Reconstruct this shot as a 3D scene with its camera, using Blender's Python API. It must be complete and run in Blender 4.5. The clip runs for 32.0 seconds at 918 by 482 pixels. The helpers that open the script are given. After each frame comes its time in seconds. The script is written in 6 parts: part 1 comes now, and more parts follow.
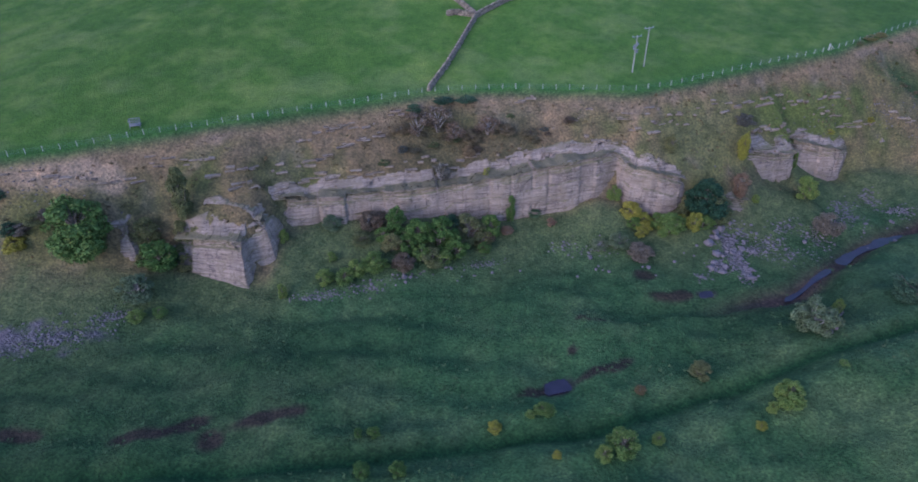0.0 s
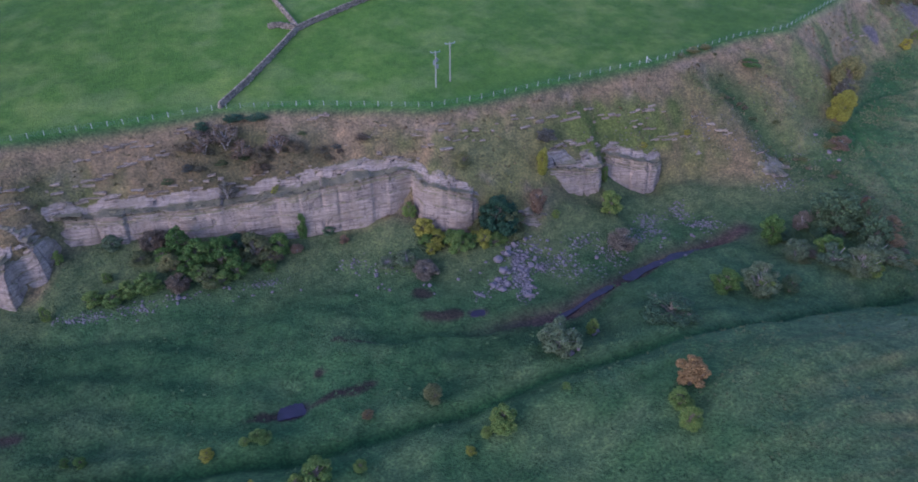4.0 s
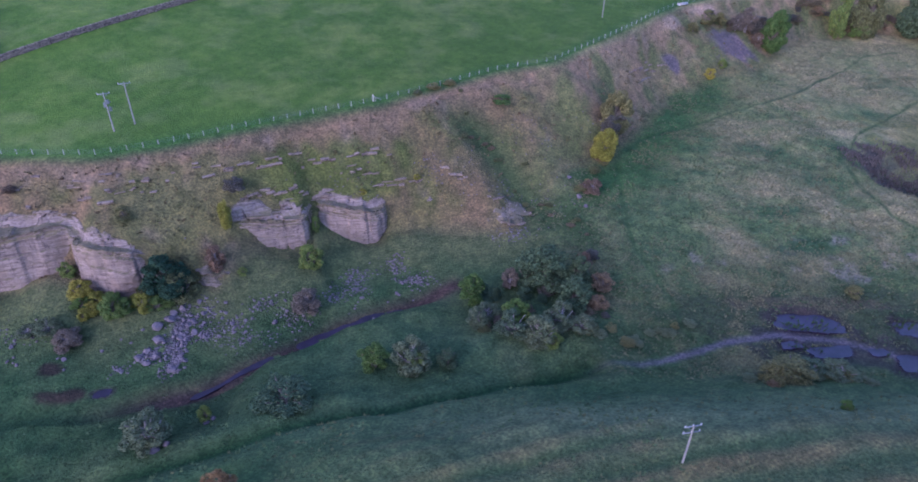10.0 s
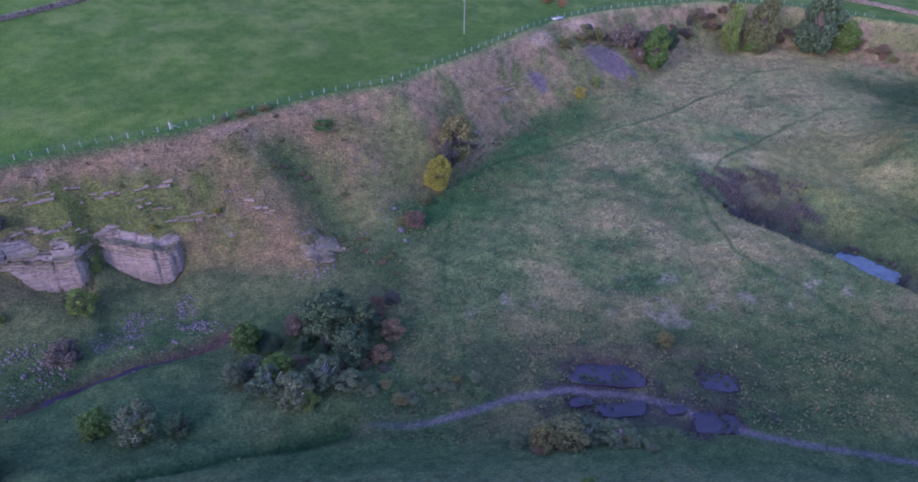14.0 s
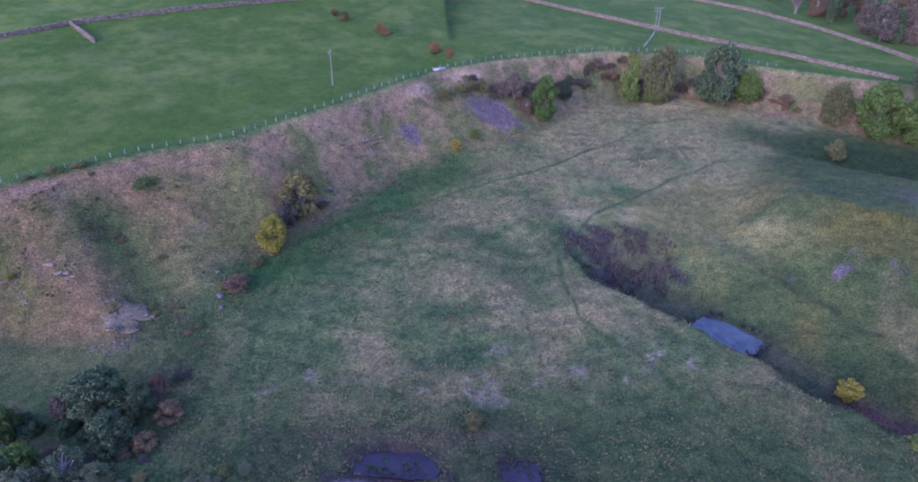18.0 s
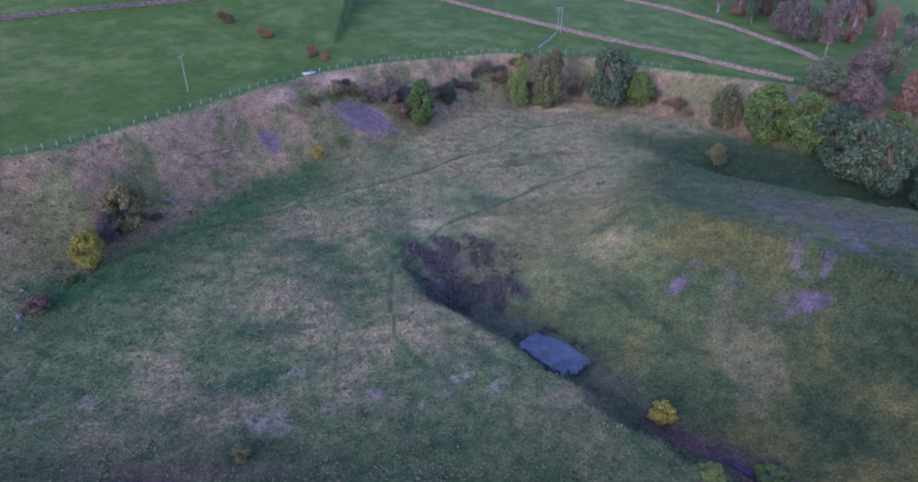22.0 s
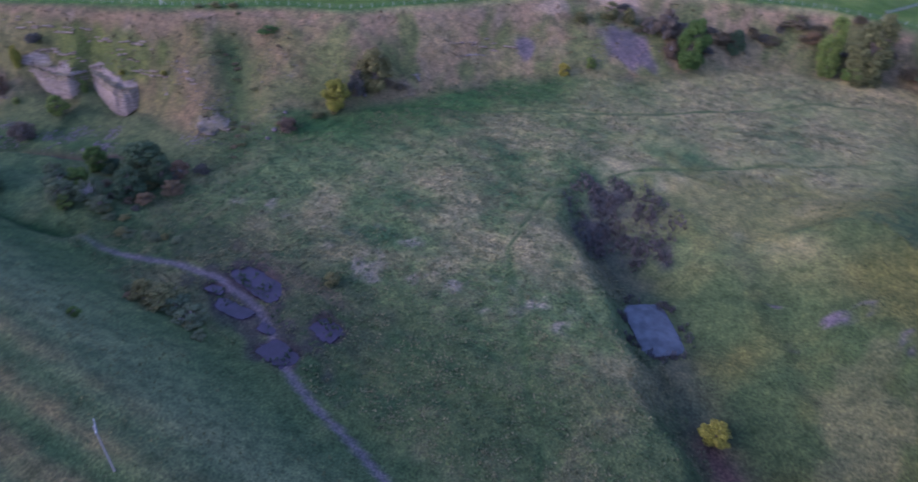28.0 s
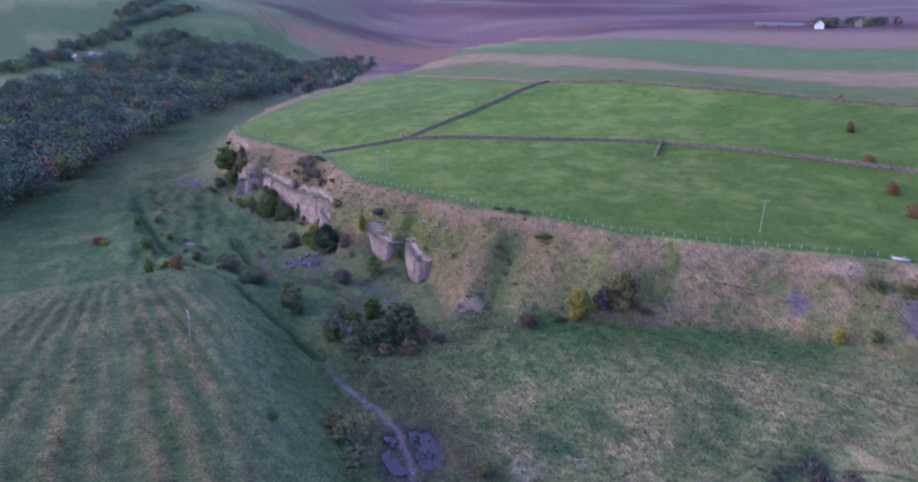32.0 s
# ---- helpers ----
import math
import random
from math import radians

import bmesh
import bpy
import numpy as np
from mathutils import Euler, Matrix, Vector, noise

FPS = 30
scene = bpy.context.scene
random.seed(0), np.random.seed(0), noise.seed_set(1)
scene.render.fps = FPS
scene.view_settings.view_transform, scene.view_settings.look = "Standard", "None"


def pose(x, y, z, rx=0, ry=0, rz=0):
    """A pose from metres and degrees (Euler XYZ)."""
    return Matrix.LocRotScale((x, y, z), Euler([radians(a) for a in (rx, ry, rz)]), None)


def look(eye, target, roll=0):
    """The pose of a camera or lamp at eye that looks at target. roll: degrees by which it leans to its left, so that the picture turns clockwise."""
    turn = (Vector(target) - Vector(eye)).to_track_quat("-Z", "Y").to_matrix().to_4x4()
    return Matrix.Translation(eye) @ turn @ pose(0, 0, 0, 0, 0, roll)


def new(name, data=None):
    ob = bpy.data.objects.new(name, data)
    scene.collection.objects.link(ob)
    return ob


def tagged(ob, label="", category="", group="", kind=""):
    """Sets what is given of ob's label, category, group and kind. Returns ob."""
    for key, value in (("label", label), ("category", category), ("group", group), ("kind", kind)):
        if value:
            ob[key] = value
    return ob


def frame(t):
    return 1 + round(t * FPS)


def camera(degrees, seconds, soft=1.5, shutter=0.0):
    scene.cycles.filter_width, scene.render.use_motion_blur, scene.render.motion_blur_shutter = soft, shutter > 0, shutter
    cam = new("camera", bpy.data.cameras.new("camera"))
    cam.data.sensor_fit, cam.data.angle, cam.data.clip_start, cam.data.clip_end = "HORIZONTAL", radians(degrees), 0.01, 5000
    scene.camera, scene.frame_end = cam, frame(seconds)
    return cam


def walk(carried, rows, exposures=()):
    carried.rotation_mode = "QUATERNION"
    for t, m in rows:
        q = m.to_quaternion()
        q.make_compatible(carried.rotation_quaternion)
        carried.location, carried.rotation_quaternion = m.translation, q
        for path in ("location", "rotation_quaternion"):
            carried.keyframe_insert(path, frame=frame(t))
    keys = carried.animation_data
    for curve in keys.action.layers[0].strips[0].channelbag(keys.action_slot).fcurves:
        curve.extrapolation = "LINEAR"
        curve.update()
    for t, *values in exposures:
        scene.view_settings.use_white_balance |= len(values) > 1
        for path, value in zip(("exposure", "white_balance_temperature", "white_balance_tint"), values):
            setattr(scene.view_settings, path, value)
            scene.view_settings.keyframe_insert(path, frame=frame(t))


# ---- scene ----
cam = camera(69.65, 32.0, 1.7, 0.5)
PATH = [
    (0, (0.00, 0.00, 60.00), (0.00, 41.75, 32.49), -0.02),
    (0.5, (4.66, -0.12, 61.02), (4.86, 41.58, 33.44), 0.05),
    (1, (9.49, -0.05, 62.24), (9.83, 41.62, 34.61), 0.17),
    (1.5, (14.36, 0.10, 63.13), (14.83, 41.76, 35.48), 0.18),
    (2, (19.50, 0.50, 63.55), (20.06, 42.07, 35.78), 0.22),
    (2.5, (24.91, 0.78, 63.68), (25.52, 42.34, 35.90), 0.14),
    (3, (30.67, 1.26, 64.00), (31.36, 42.76, 36.13), 0.14),
    (3.5, (36.19, 1.79, 64.11), (36.92, 43.27, 36.20), 0.15),
    (5.5, (57.45, 5.33, 64.79), (58.70, 46.81, 36.90), 0.49),
    (6, (62.53, 6.55, 65.20), (63.90, 48.03, 37.32), 0.61),
    (6.5, (67.54, 7.88, 65.74), (69.04, 49.34, 37.83), 0.73),
    (7, (72.93, 9.38, 66.31), (74.53, 50.80, 38.35), 0.78),
    (7.5, (78.35, 10.83, 66.96), (79.93, 52.19, 38.91), 0.76),
    (8, (83.70, 12.58, 67.13), (85.24, 53.92, 39.04), 0.68),
    (8.5, (88.64, 13.87, 66.98), (90.33, 55.30, 39.03), 0.74),
    (9, (93.46, 15.13, 66.74), (95.40, 56.66, 38.96), 0.89),
    (9.5, (98.34, 16.62, 66.80), (100.41, 58.16, 39.05), 0.96),
    (10, (103.22, 18.09, 67.02), (105.41, 59.63, 39.28), 1.07),
    (10.5, (108.30, 19.55, 67.09), (110.56, 61.12, 39.40), 1.09),
    (11, (113.65, 21.10, 67.21), (115.99, 62.69, 39.54), 1.14),
    (11.5, (118.65, 22.61, 67.21), (121.05, 64.23, 39.60), 1.12),
    (12, (123.51, 24.00, 67.26), (126.01, 65.63, 39.69), 1.14),
    (12.5, (128.23, 25.42, 67.22), (130.86, 67.09, 39.71), 1.27),
    (13, (133.52, 26.83, 67.37), (136.19, 68.50, 39.88), 1.27),
    (13.5, (138.61, 28.09, 67.46), (141.29, 69.77, 39.97), 1.19),
    (14, (143.71, 29.43, 67.95), (146.30, 71.06, 40.36), 1.14),
    (14.5, (148.76, 30.73, 68.06), (151.35, 72.35, 40.47), 1.14),
    (16.5, (167.31, 35.72, 66.80), (169.97, 77.90, 40.08), 0.90),
    (17, (171.29, 37.10, 66.87), (174.05, 79.72, 40.87), 0.95),
    (17.5, (175.68, 38.06, 66.59), (178.49, 81.38, 41.77), 1.00),
    (18, (179.59, 39.00, 66.36), (182.40, 82.35, 41.61), 1.00),
    (18.5, (183.61, 39.78, 66.49), (186.37, 83.13, 41.73), 0.87),
    (19, (187.76, 40.57, 66.58), (190.54, 83.91, 41.80), 0.79),
    (19.5, (192.31, 41.21, 66.41), (195.15, 84.57, 41.67), 0.76),
    (20, (196.89, 41.82, 66.47), (199.74, 85.16, 41.70), 0.70),
    (20.5, (201.53, 42.27, 66.27), (204.45, 85.64, 41.56), 0.69),
    (21, (206.27, 42.81, 66.38), (209.22, 86.14, 41.59), 0.64),
    (21.5, (211.13, 43.42, 66.31), (214.22, 86.73, 41.52), 0.68),
    (22, (215.92, 43.94, 66.51), (218.94, 87.21, 41.65), 0.73),
    (23, (224.37, 43.94, 67.49), (223.95, 86.74, 41.64), 1.66),
    (23.5, (227.98, 44.27, 67.71), (225.83, 86.30, 40.71), 1.68),
    (24, (231.82, 44.67, 67.86), (228.06, 85.85, 39.74), 1.54),
    (24.5, (235.39, 45.08, 67.68), (230.42, 85.44, 38.58), 1.46),
    (26.5, (247.89, 47.53, 67.62), (239.25, 86.79, 37.89), 1.40),
    (27, (251.14, 48.26, 67.25), (238.11, 86.34, 37.58), 1.41),
    (27.5, (254.92, 48.96, 66.74), (238.49, 85.84, 37.25), 1.53),
    (28, (258.37, 50.23, 66.22), (236.93, 84.45, 36.73), 1.61),
    (28.5, (261.92, 52.74, 67.14), (235.69, 83.36, 37.57), 1.38),
    (29, (265.70, 55.16, 67.33), (235.30, 82.35, 38.40), 1.16),
    (29.5, (268.93, 57.55, 67.26), (234.85, 81.22, 39.36), 0.95),
    (30, (271.72, 60.18, 67.15), (234.51, 81.44, 41.39), 0.80),
    (30.5, (274.62, 63.09, 67.28), (235.75, 84.15, 43.94), 0.93),
    (31, (276.86, 65.43, 67.46), (236.91, 87.05, 46.56), 1.14),
    (31.5, (278.50, 67.13, 67.39), (237.30, 88.62, 48.94), 1.48),
    (32, (279.78, 68.62, 67.52), (236.86, 88.68, 51.52), 1.73),
]
walk(cam, [(t, look(eye, target, roll)) for t, eye, target, roll in PATH], [(0, 1.27, 5060, 20), (7, 1.47, 5020, 33), (13, 1.55, 5050, 44), (20, 1.66, 5080, 48), (24, 1.39, 5110, 44), (27, 1.41, 5260, 43), (28, 1.45, 5280, 40), (29, 1.64, 5320, 40), (32, 1.75, 5420, 46)])

# ---- daylight: a dull, late sky with a low, veiled sun ----
SUN_FROM = (-0.62, -0.74, 0.36)
world = bpy.data.worlds.new("world")
scene.world = world
world.use_nodes = True
wn = world.node_tree.nodes
sky = wn.new("ShaderNodeTexSky")
sky.sky_type = "NISHITA"
sky.sun_disc = False
sky.sun_elevation = math.asin(SUN_FROM[2] / math.sqrt(sum(v * v for v in SUN_FROM)))
sky.sun_rotation = math.atan2(SUN_FROM[0], SUN_FROM[1])
sky.altitude = 200
sky.dust_density = 1.0
wn["Background"].inputs["Strength"].default_value = 0.17
world.node_tree.links.new(sky.outputs["Color"], wn["Background"].inputs["Color"])
sun_lamp = bpy.data.lights.new("sun", "SUN")
sun_lamp.energy, sun_lamp.angle, sun_lamp.color = 0.4, radians(25), (1.0, 0.9, 0.78)
sun = new("sun", sun_lamp)
sun.matrix_world = look(SUN_FROM, (0, 0, 0))

# ---- materials ----
def link(m, a, b):
    m.node_tree.links.new(a, b)


def base(name, rough=0.9, spec=0.25):
    m = bpy.data.materials.new(name)
    m.use_nodes = True
    b = m.node_tree.nodes["Principled BSDF"]
    b.inputs["Roughness"].default_value = rough
    b.inputs["Specular IOR Level"].default_value = spec
    return m, m.node_tree.nodes, b


def noise_node(m, scale, detail=4.0, rough=0.55, where=None):
    n = m.node_tree.nodes.new("ShaderNodeTexNoise")
    n.inputs["Scale"].default_value, n.inputs["Detail"].default_value, n.inputs["Roughness"].default_value = scale, detail, rough
    if where is None:
        where = m.node_tree.nodes.new("ShaderNodeNewGeometry").outputs["Position"]
    link(m, where, n.inputs["Vector"])
    return n.outputs["Fac"]


def ramp_node(m, fac, stops):
    r = m.node_tree.nodes.new("ShaderNodeValToRGB")
    while len(r.color_ramp.elements) < len(stops):
        r.color_ramp.elements.new(0.5)
    for e, (at, c) in zip(r.color_ramp.elements, stops):
        e.position, e.color = at, (*c, 1)
    link(m, fac, r.inputs["Fac"])
    return r.outputs["Color"]


def mix_node(m, kind, fac, a, b):
    n = m.node_tree.nodes.new("ShaderNodeMix")
    n.data_type, n.blend_type = "RGBA", kind
    for socket, v in ((n.inputs[0], fac), (n.inputs[6], a), (n.inputs[7], b)):
        if isinstance(v, (int, float)):
            socket.default_value = v
        elif isinstance(v, tuple):
            socket.default_value = (*v, 1)
        else:
            link(m, v, socket)
    return n.outputs[2]


def bump_node(m, b, height, strength, distance):
    n = m.node_tree.nodes.new("ShaderNodeBump")
    n.inputs["Strength"].default_value, n.inputs["Distance"].default_value = strength, distance
    link(m, height, n.inputs["Height"])
    link(m, n.outputs["Normal"], b.inputs["Normal"])


def ground_material():
    """Turf and heath: the toned colours of the cover, broken up by tufts, blades and litter."""
    m, nodes, b = base("turf", 0.95, 0.12)
    a = nodes.new("ShaderNodeAttribute")
    a.attribute_name = "cover"
    fine, mid, big = noise_node(m, 2.3, 6, 0.7), noise_node(m, 0.45, 5, 0.65), noise_node(m, 0.07, 4, 0.6)
    c = mix_node(m, "MULTIPLY", a.outputs["Alpha"], a.outputs["Color"], ramp_node(m, fine, [(0.28, (0.38, 0.42, 0.41)), (0.50, (0.97, 0.97, 0.97)), (0.72, (1.9, 1.78, 1.55))]))
    c = mix_node(m, "MULTIPLY", a.outputs["Alpha"], c, ramp_node(m, mid, [(0.3, (0.6, 0.66, 0.62)), (0.5, (1, 1, 1)), (0.7, (1.4, 1.3, 1.2))]))
    c = mix_node(m, "MULTIPLY", 1.0, c, ramp_node(m, big, [(0.3, (0.8, 0.86, 0.84)), (0.7, (1.2, 1.12, 1.08))]))
    link(m, c, b.inputs["Base Color"])
    bump_node(m, b, fine, 1.0, 0.5)
    return m


TURF = ground_material()

def rock_material(name, tone, stain, treads=True):
    """Bedded limestone: pale faces, dark joints and rain streaks, lichen and a little moss."""
    m, nodes, b = base(name, 0.9, 0.2)
    g = nodes.new("ShaderNodeNewGeometry").outputs["Position"]
    flat, tall = nodes.new("ShaderNodeMapping"), nodes.new("ShaderNodeMapping")
    flat.inputs["Scale"].default_value = (0.25, 0.25, 2.6)
    tall.inputs["Scale"].default_value = (1.5, 1.5, 0.18)
    link(m, g, flat.inputs["Vector"])
    link(m, g, tall.inputs["Vector"])
    beds, streaks = noise_node(m, 1.0, 5, 0.65, flat.outputs["Vector"]), noise_node(m, 0.7, 4, 0.6, tall.outputs["Vector"])
    grain, blotch = noise_node(m, 3.5, 6, 0.7, g), noise_node(m, 0.3, 4, 0.6, g)
    r, gg, bl = tone
    c = ramp_node(m, beds, [(0.30, (r * 0.62, gg * 0.58, bl * 0.58)), (0.5, tone), (0.74, (min(r * 1.35, 0.8), gg * 1.34, bl * 1.3))])
    c = mix_node(m, "MULTIPLY", 0.7, c, ramp_node(m, streaks, [(0.30, (0.55, 0.54, 0.60)), (0.48, (1, 1, 1)), (0.8, (1.14, 1.08, 1.0))]))
    c = mix_node(m, "MULTIPLY", 0.8, c, ramp_node(m, grain, [(0.3, (0.66, 0.65, 0.66)), (0.55, (1, 1, 1)), (0.75, (1.22, 1.2, 1.18))]))
    # partings and joints
    for size, lo, hi, deep in (((0.10, 0.10, 1.5), 0.0, 0.02, 0.42), ((0.16, 0.16, 2.9), 0.06, 0.022, 0.6), ((0.75, 0.75, 0.07), 0.03, 0.014, 0.4)):
        lines = nodes.new("ShaderNodeMapping")
        lines.inputs["Scale"].default_value = size
        link(m, g, lines.inputs["Vector"])
        mid = 0.5 + lo
        c = mix_node(m, "MULTIPLY", 1.0, c, ramp_node(m, noise_node(m, 1.0, 3, 0.5, lines.outputs["Vector"]), [(mid - hi, (1, 1, 1)), (mid, (deep, deep, deep * 1.03)), (mid + hi, (1, 1, 1))]))
    c = mix_node(m, "MIX", ramp_node(m, blotch, [(0.47, (0, 0, 0)), (0.68, (0.75, 0.75, 0.75))]), c, stain)
    if treads:
        # earth and grass lie on the treads
        axes = nodes.new("ShaderNodeSeparateXYZ")
        link(m, nodes.new("ShaderNodeNewGeometry").outputs["True Normal"], axes.inputs[0])
        turfy = nodes.new("ShaderNodeMath")
        turfy.operation = "ADD"
        steep = nodes.new("ShaderNodeMath")
        steep.operation = "ABSOLUTE"
        link(m, axes.outputs["Z"], steep.inputs[0])
        link(m, steep.outputs["Value"], turfy.inputs[0])
        link(m, noise_node(m, 0.9, 4, 0.6, g), turfy.inputs[1])
        half = nodes.new("ShaderNodeMath")
        half.operation = "MULTIPLY"
        half.inputs[1].default_value = 0.5
        link(m, turfy.outputs["Value"], half.inputs[0])
        c = mix_node(m, "MIX", ramp_node(m, half.outputs["Value"], [(0.56, (0, 0, 0)), (0.67, (0.9, 0.9, 0.9))]), c, ramp_node(m, grain, [(0.35, (0.095, 0.092, 0.042)), (0.65, (0.20, 0.145, 0.092))]))
    link(m, c, b.inputs["Base Color"])
    bump_node(m, b, grain, 0.8, 0.15)
    return m


def plain_material(name, tone, rough=0.85, metal=0.0, spread=0.35, scale=3.0):
    m, nodes, b = base(name, rough, 0.3)
    b.inputs["Metallic"].default_value = metal
    n = noise_node(m, scale, 5, 0.65)
    lo, hi = tuple(v * (1 - spread) for v in tone), tuple(min(v * (1 + spread), 0.9) for v in tone)
    info = nodes.new("ShaderNodeObjectInfo").outputs["Random"]
    c = mix_node(m, "MULTIPLY", 0.6, ramp_node(m, n, [(0.3, lo), (0.7, hi)]), ramp_node(m, info, [(0.0, (0.75, 0.75, 0.75)), (1.0, (1.2, 1.2, 1.2))]))
    link(m, c, b.inputs["Base Color"])
    bump_node(m, b, n, 0.5, 0.03)
    return m


def stone_material(name, tone):
    """Loose stones, each a little different."""
    m, nodes, b = base(name, 0.92, 0.2)
    isle = nodes.new("ShaderNodeNewGeometry").outputs["Random Per Island"]
    r, g, bl = tone
    c = ramp_node(m, isle, [(0.0, (r * 0.5, g * 0.5, bl * 0.5)), (0.5, tone), (1.0, (r * 1.45, g * 1.42, bl * 1.4))])
    n = noise_node(m, 4.0, 5, 0.7)
    c = mix_node(m, "MULTIPLY", 0.8, c, ramp_node(m, n, [(0.3, (0.6, 0.6, 0.6)), (0.7, (1.3, 1.3, 1.3))]))
    link(m, c, b.inputs["Base Color"])
    bump_node(m, b, n, 0.6, 0.06)
    return m


def leaf_material(name, tone, other):
    """Leaves: every clump its own shade, every plant its own cast."""
    m, nodes, b = base(name, 0.75, 0.2)
    isle = nodes.new("ShaderNodeNewGeometry").outputs["Random Per Island"]
    info = nodes.new("ShaderNodeObjectInfo").outputs["Random"]
    tone, other = tuple(v * 1.2 for v in tone), tuple(v * 1.15 for v in other)
    dark = tuple(v * 0.58 for v in tone)
    c = ramp_node(m, isle, [(0.0, dark), (0.45, tone), (0.8, tuple(v * 1.35 for v in tone)), (1.0, other)])
    c = mix_node(m, "MULTIPLY", 1.0, c, ramp_node(m, info, [(0.0, (0.75, 0.82, 0.8)), (1.0, (1.25, 1.12, 1.0))]))
    link(m, c, b.inputs["Base Color"])
    thin = nodes.new("ShaderNodeBsdfTranslucent")
    link(m, c, thin.inputs["Color"])
    both = nodes.new("ShaderNodeMixShader")
    both.inputs["Fac"].default_value = 0.22
    link(m, b.outputs["BSDF"], both.inputs[1])
    link(m, thin.outputs["BSDF"], both.inputs[2])
    link(m, both.outputs["Shader"], nodes["Material Output"].inputs["Surface"])
    return m


def water_material(name, tone, rough):
    m, nodes, b = base(name, rough, 0.5)
    n = noise_node(m, 0.5, 3, 0.5)
    link(m, ramp_node(m, n, [(0.35, tuple(v * 0.6 for v in tone)), (0.65, tuple(v * 1.3 for v in tone))]), b.inputs["Base Color"])
    bump_node(m, b, noise_node(m, 2.5, 3, 0.5), 0.15, 0.04)
    return m


ROCK = rock_material("limestone", (0.285, 0.212, 0.176), (0.20, 0.145, 0.105))
ROCK_GREY = rock_material("weathered_limestone", (0.25, 0.195, 0.188), (0.13, 0.105, 0.08))
SLAB_ROCK = rock_material("ledge_limestone", (0.30, 0.222, 0.172), (0.19, 0.14, 0.10), False)
RUBBLE = stone_material("rubble", (0.128, 0.106, 0.110))
WALLING = stone_material("walling_stone", (0.205, 0.160, 0.125))
POST_WOOD = plain_material("weathered_post", (0.34, 0.32, 0.285), 0.9, 0, 0.3, 8)
POLE_WOOD = plain_material("tarred_pole", (0.24, 0.215, 0.195), 0.85, 0, 0.3, 5)
GALVANISED = plain_material("galvanised_steel", (0.20, 0.205, 0.22), 0.45, 0.6, 0.2, 4)
PORCELAIN = plain_material("porcelain", (0.42, 0.39, 0.38), 0.3, 0, 0.1, 4)
WHITE = plain_material("white_paint", (0.78, 0.77, 0.75), 0.7, 0, 0.08, 2)
SLATE = plain_material("slate", (0.16, 0.15, 0.16), 0.7, 0, 0.3, 1.5)
GLASS_DARK = plain_material("dark_window", (0.03, 0.03, 0.035), 0.15, 0, 0.2, 2)
BARK = plain_material("bark", (0.16, 0.125, 0.10), 0.95, 0, 0.35, 5)
GREY_BARK = plain_material("grey_bark", (0.26, 0.22, 0.21), 0.95, 0, 0.3, 5)
POND_WATER = water_material("pond_water", (0.055, 0.058, 0.065), 0.12)
BOG_WATER = water_material("bog_water", (0.022, 0.012, 0.026), 0.5)
LEAF = {
    "green": leaf_material("green_leaves", (0.068, 0.116, 0.030), (0.14, 0.165, 0.045)),
    "lime": leaf_material("lime_leaves", (0.104, 0.150, 0.040), (0.19, 0.20, 0.055)),
    "dark": leaf_material("dark_leaves", (0.054, 0.086, 0.048), (0.08, 0.11, 0.05)),
    "ivy": leaf_material("ivy_leaves", (0.030, 0.062, 0.036), (0.055, 0.085, 0.04)),
    "yellow": leaf_material("yellow_leaves", (0.195, 0.185, 0.034), (0.30, 0.25, 0.05)),
    "olive": leaf_material("olive_leaves", (0.115, 0.115, 0.050), (0.19, 0.17, 0.07)),
    "orange": leaf_material("orange_leaves", (0.185, 0.115, 0.055), (0.25, 0.16, 0.06)),
    "rust": leaf_material("rust_leaves", (0.150, 0.098, 0.068), (0.20, 0.13, 0.085)),
    "twig": leaf_material("bare_twigs", (0.105, 0.090, 0.074), (0.16, 0.13, 0.10)),
    "pale": leaf_material("pale_leaves", (0.092, 0.116, 0.066), (0.135, 0.155, 0.085)),
    "bracken": leaf_material("dry_bracken", (0.145, 0.108, 0.066), (0.19, 0.14, 0.085)),
}


def grass_material(name, tone, other=None):
    """Blades in tussocks, every tussock a shade apart."""
    m, nodes, b = base(name, 0.85, 0.15)
    isle = nodes.new("ShaderNodeNewGeometry").outputs["Random Per Island"]
    c = ramp_node(m, isle, [(0.0, tuple(v * 0.82 for v in tone)), (1.0, tuple(v * 1.2 for v in tone))])
    if other:
        c = mix_node(m, "MIX", ramp_node(m, noise_node(m, 0.22, 5, 0.65), [(0.46, (0, 0, 0)), (0.58, (0.85, 0.85, 0.85))]), c, other)
    c = mix_node(m, "MULTIPLY", 1.0, c, ramp_node(m, noise_node(m, 0.09, 4, 0.6), [(0.3, (0.72, 0.82, 0.78)), (0.7, (1.22, 1.1, 1.02))]))
    link(m, c, b.inputs["Base Color"])
    return m


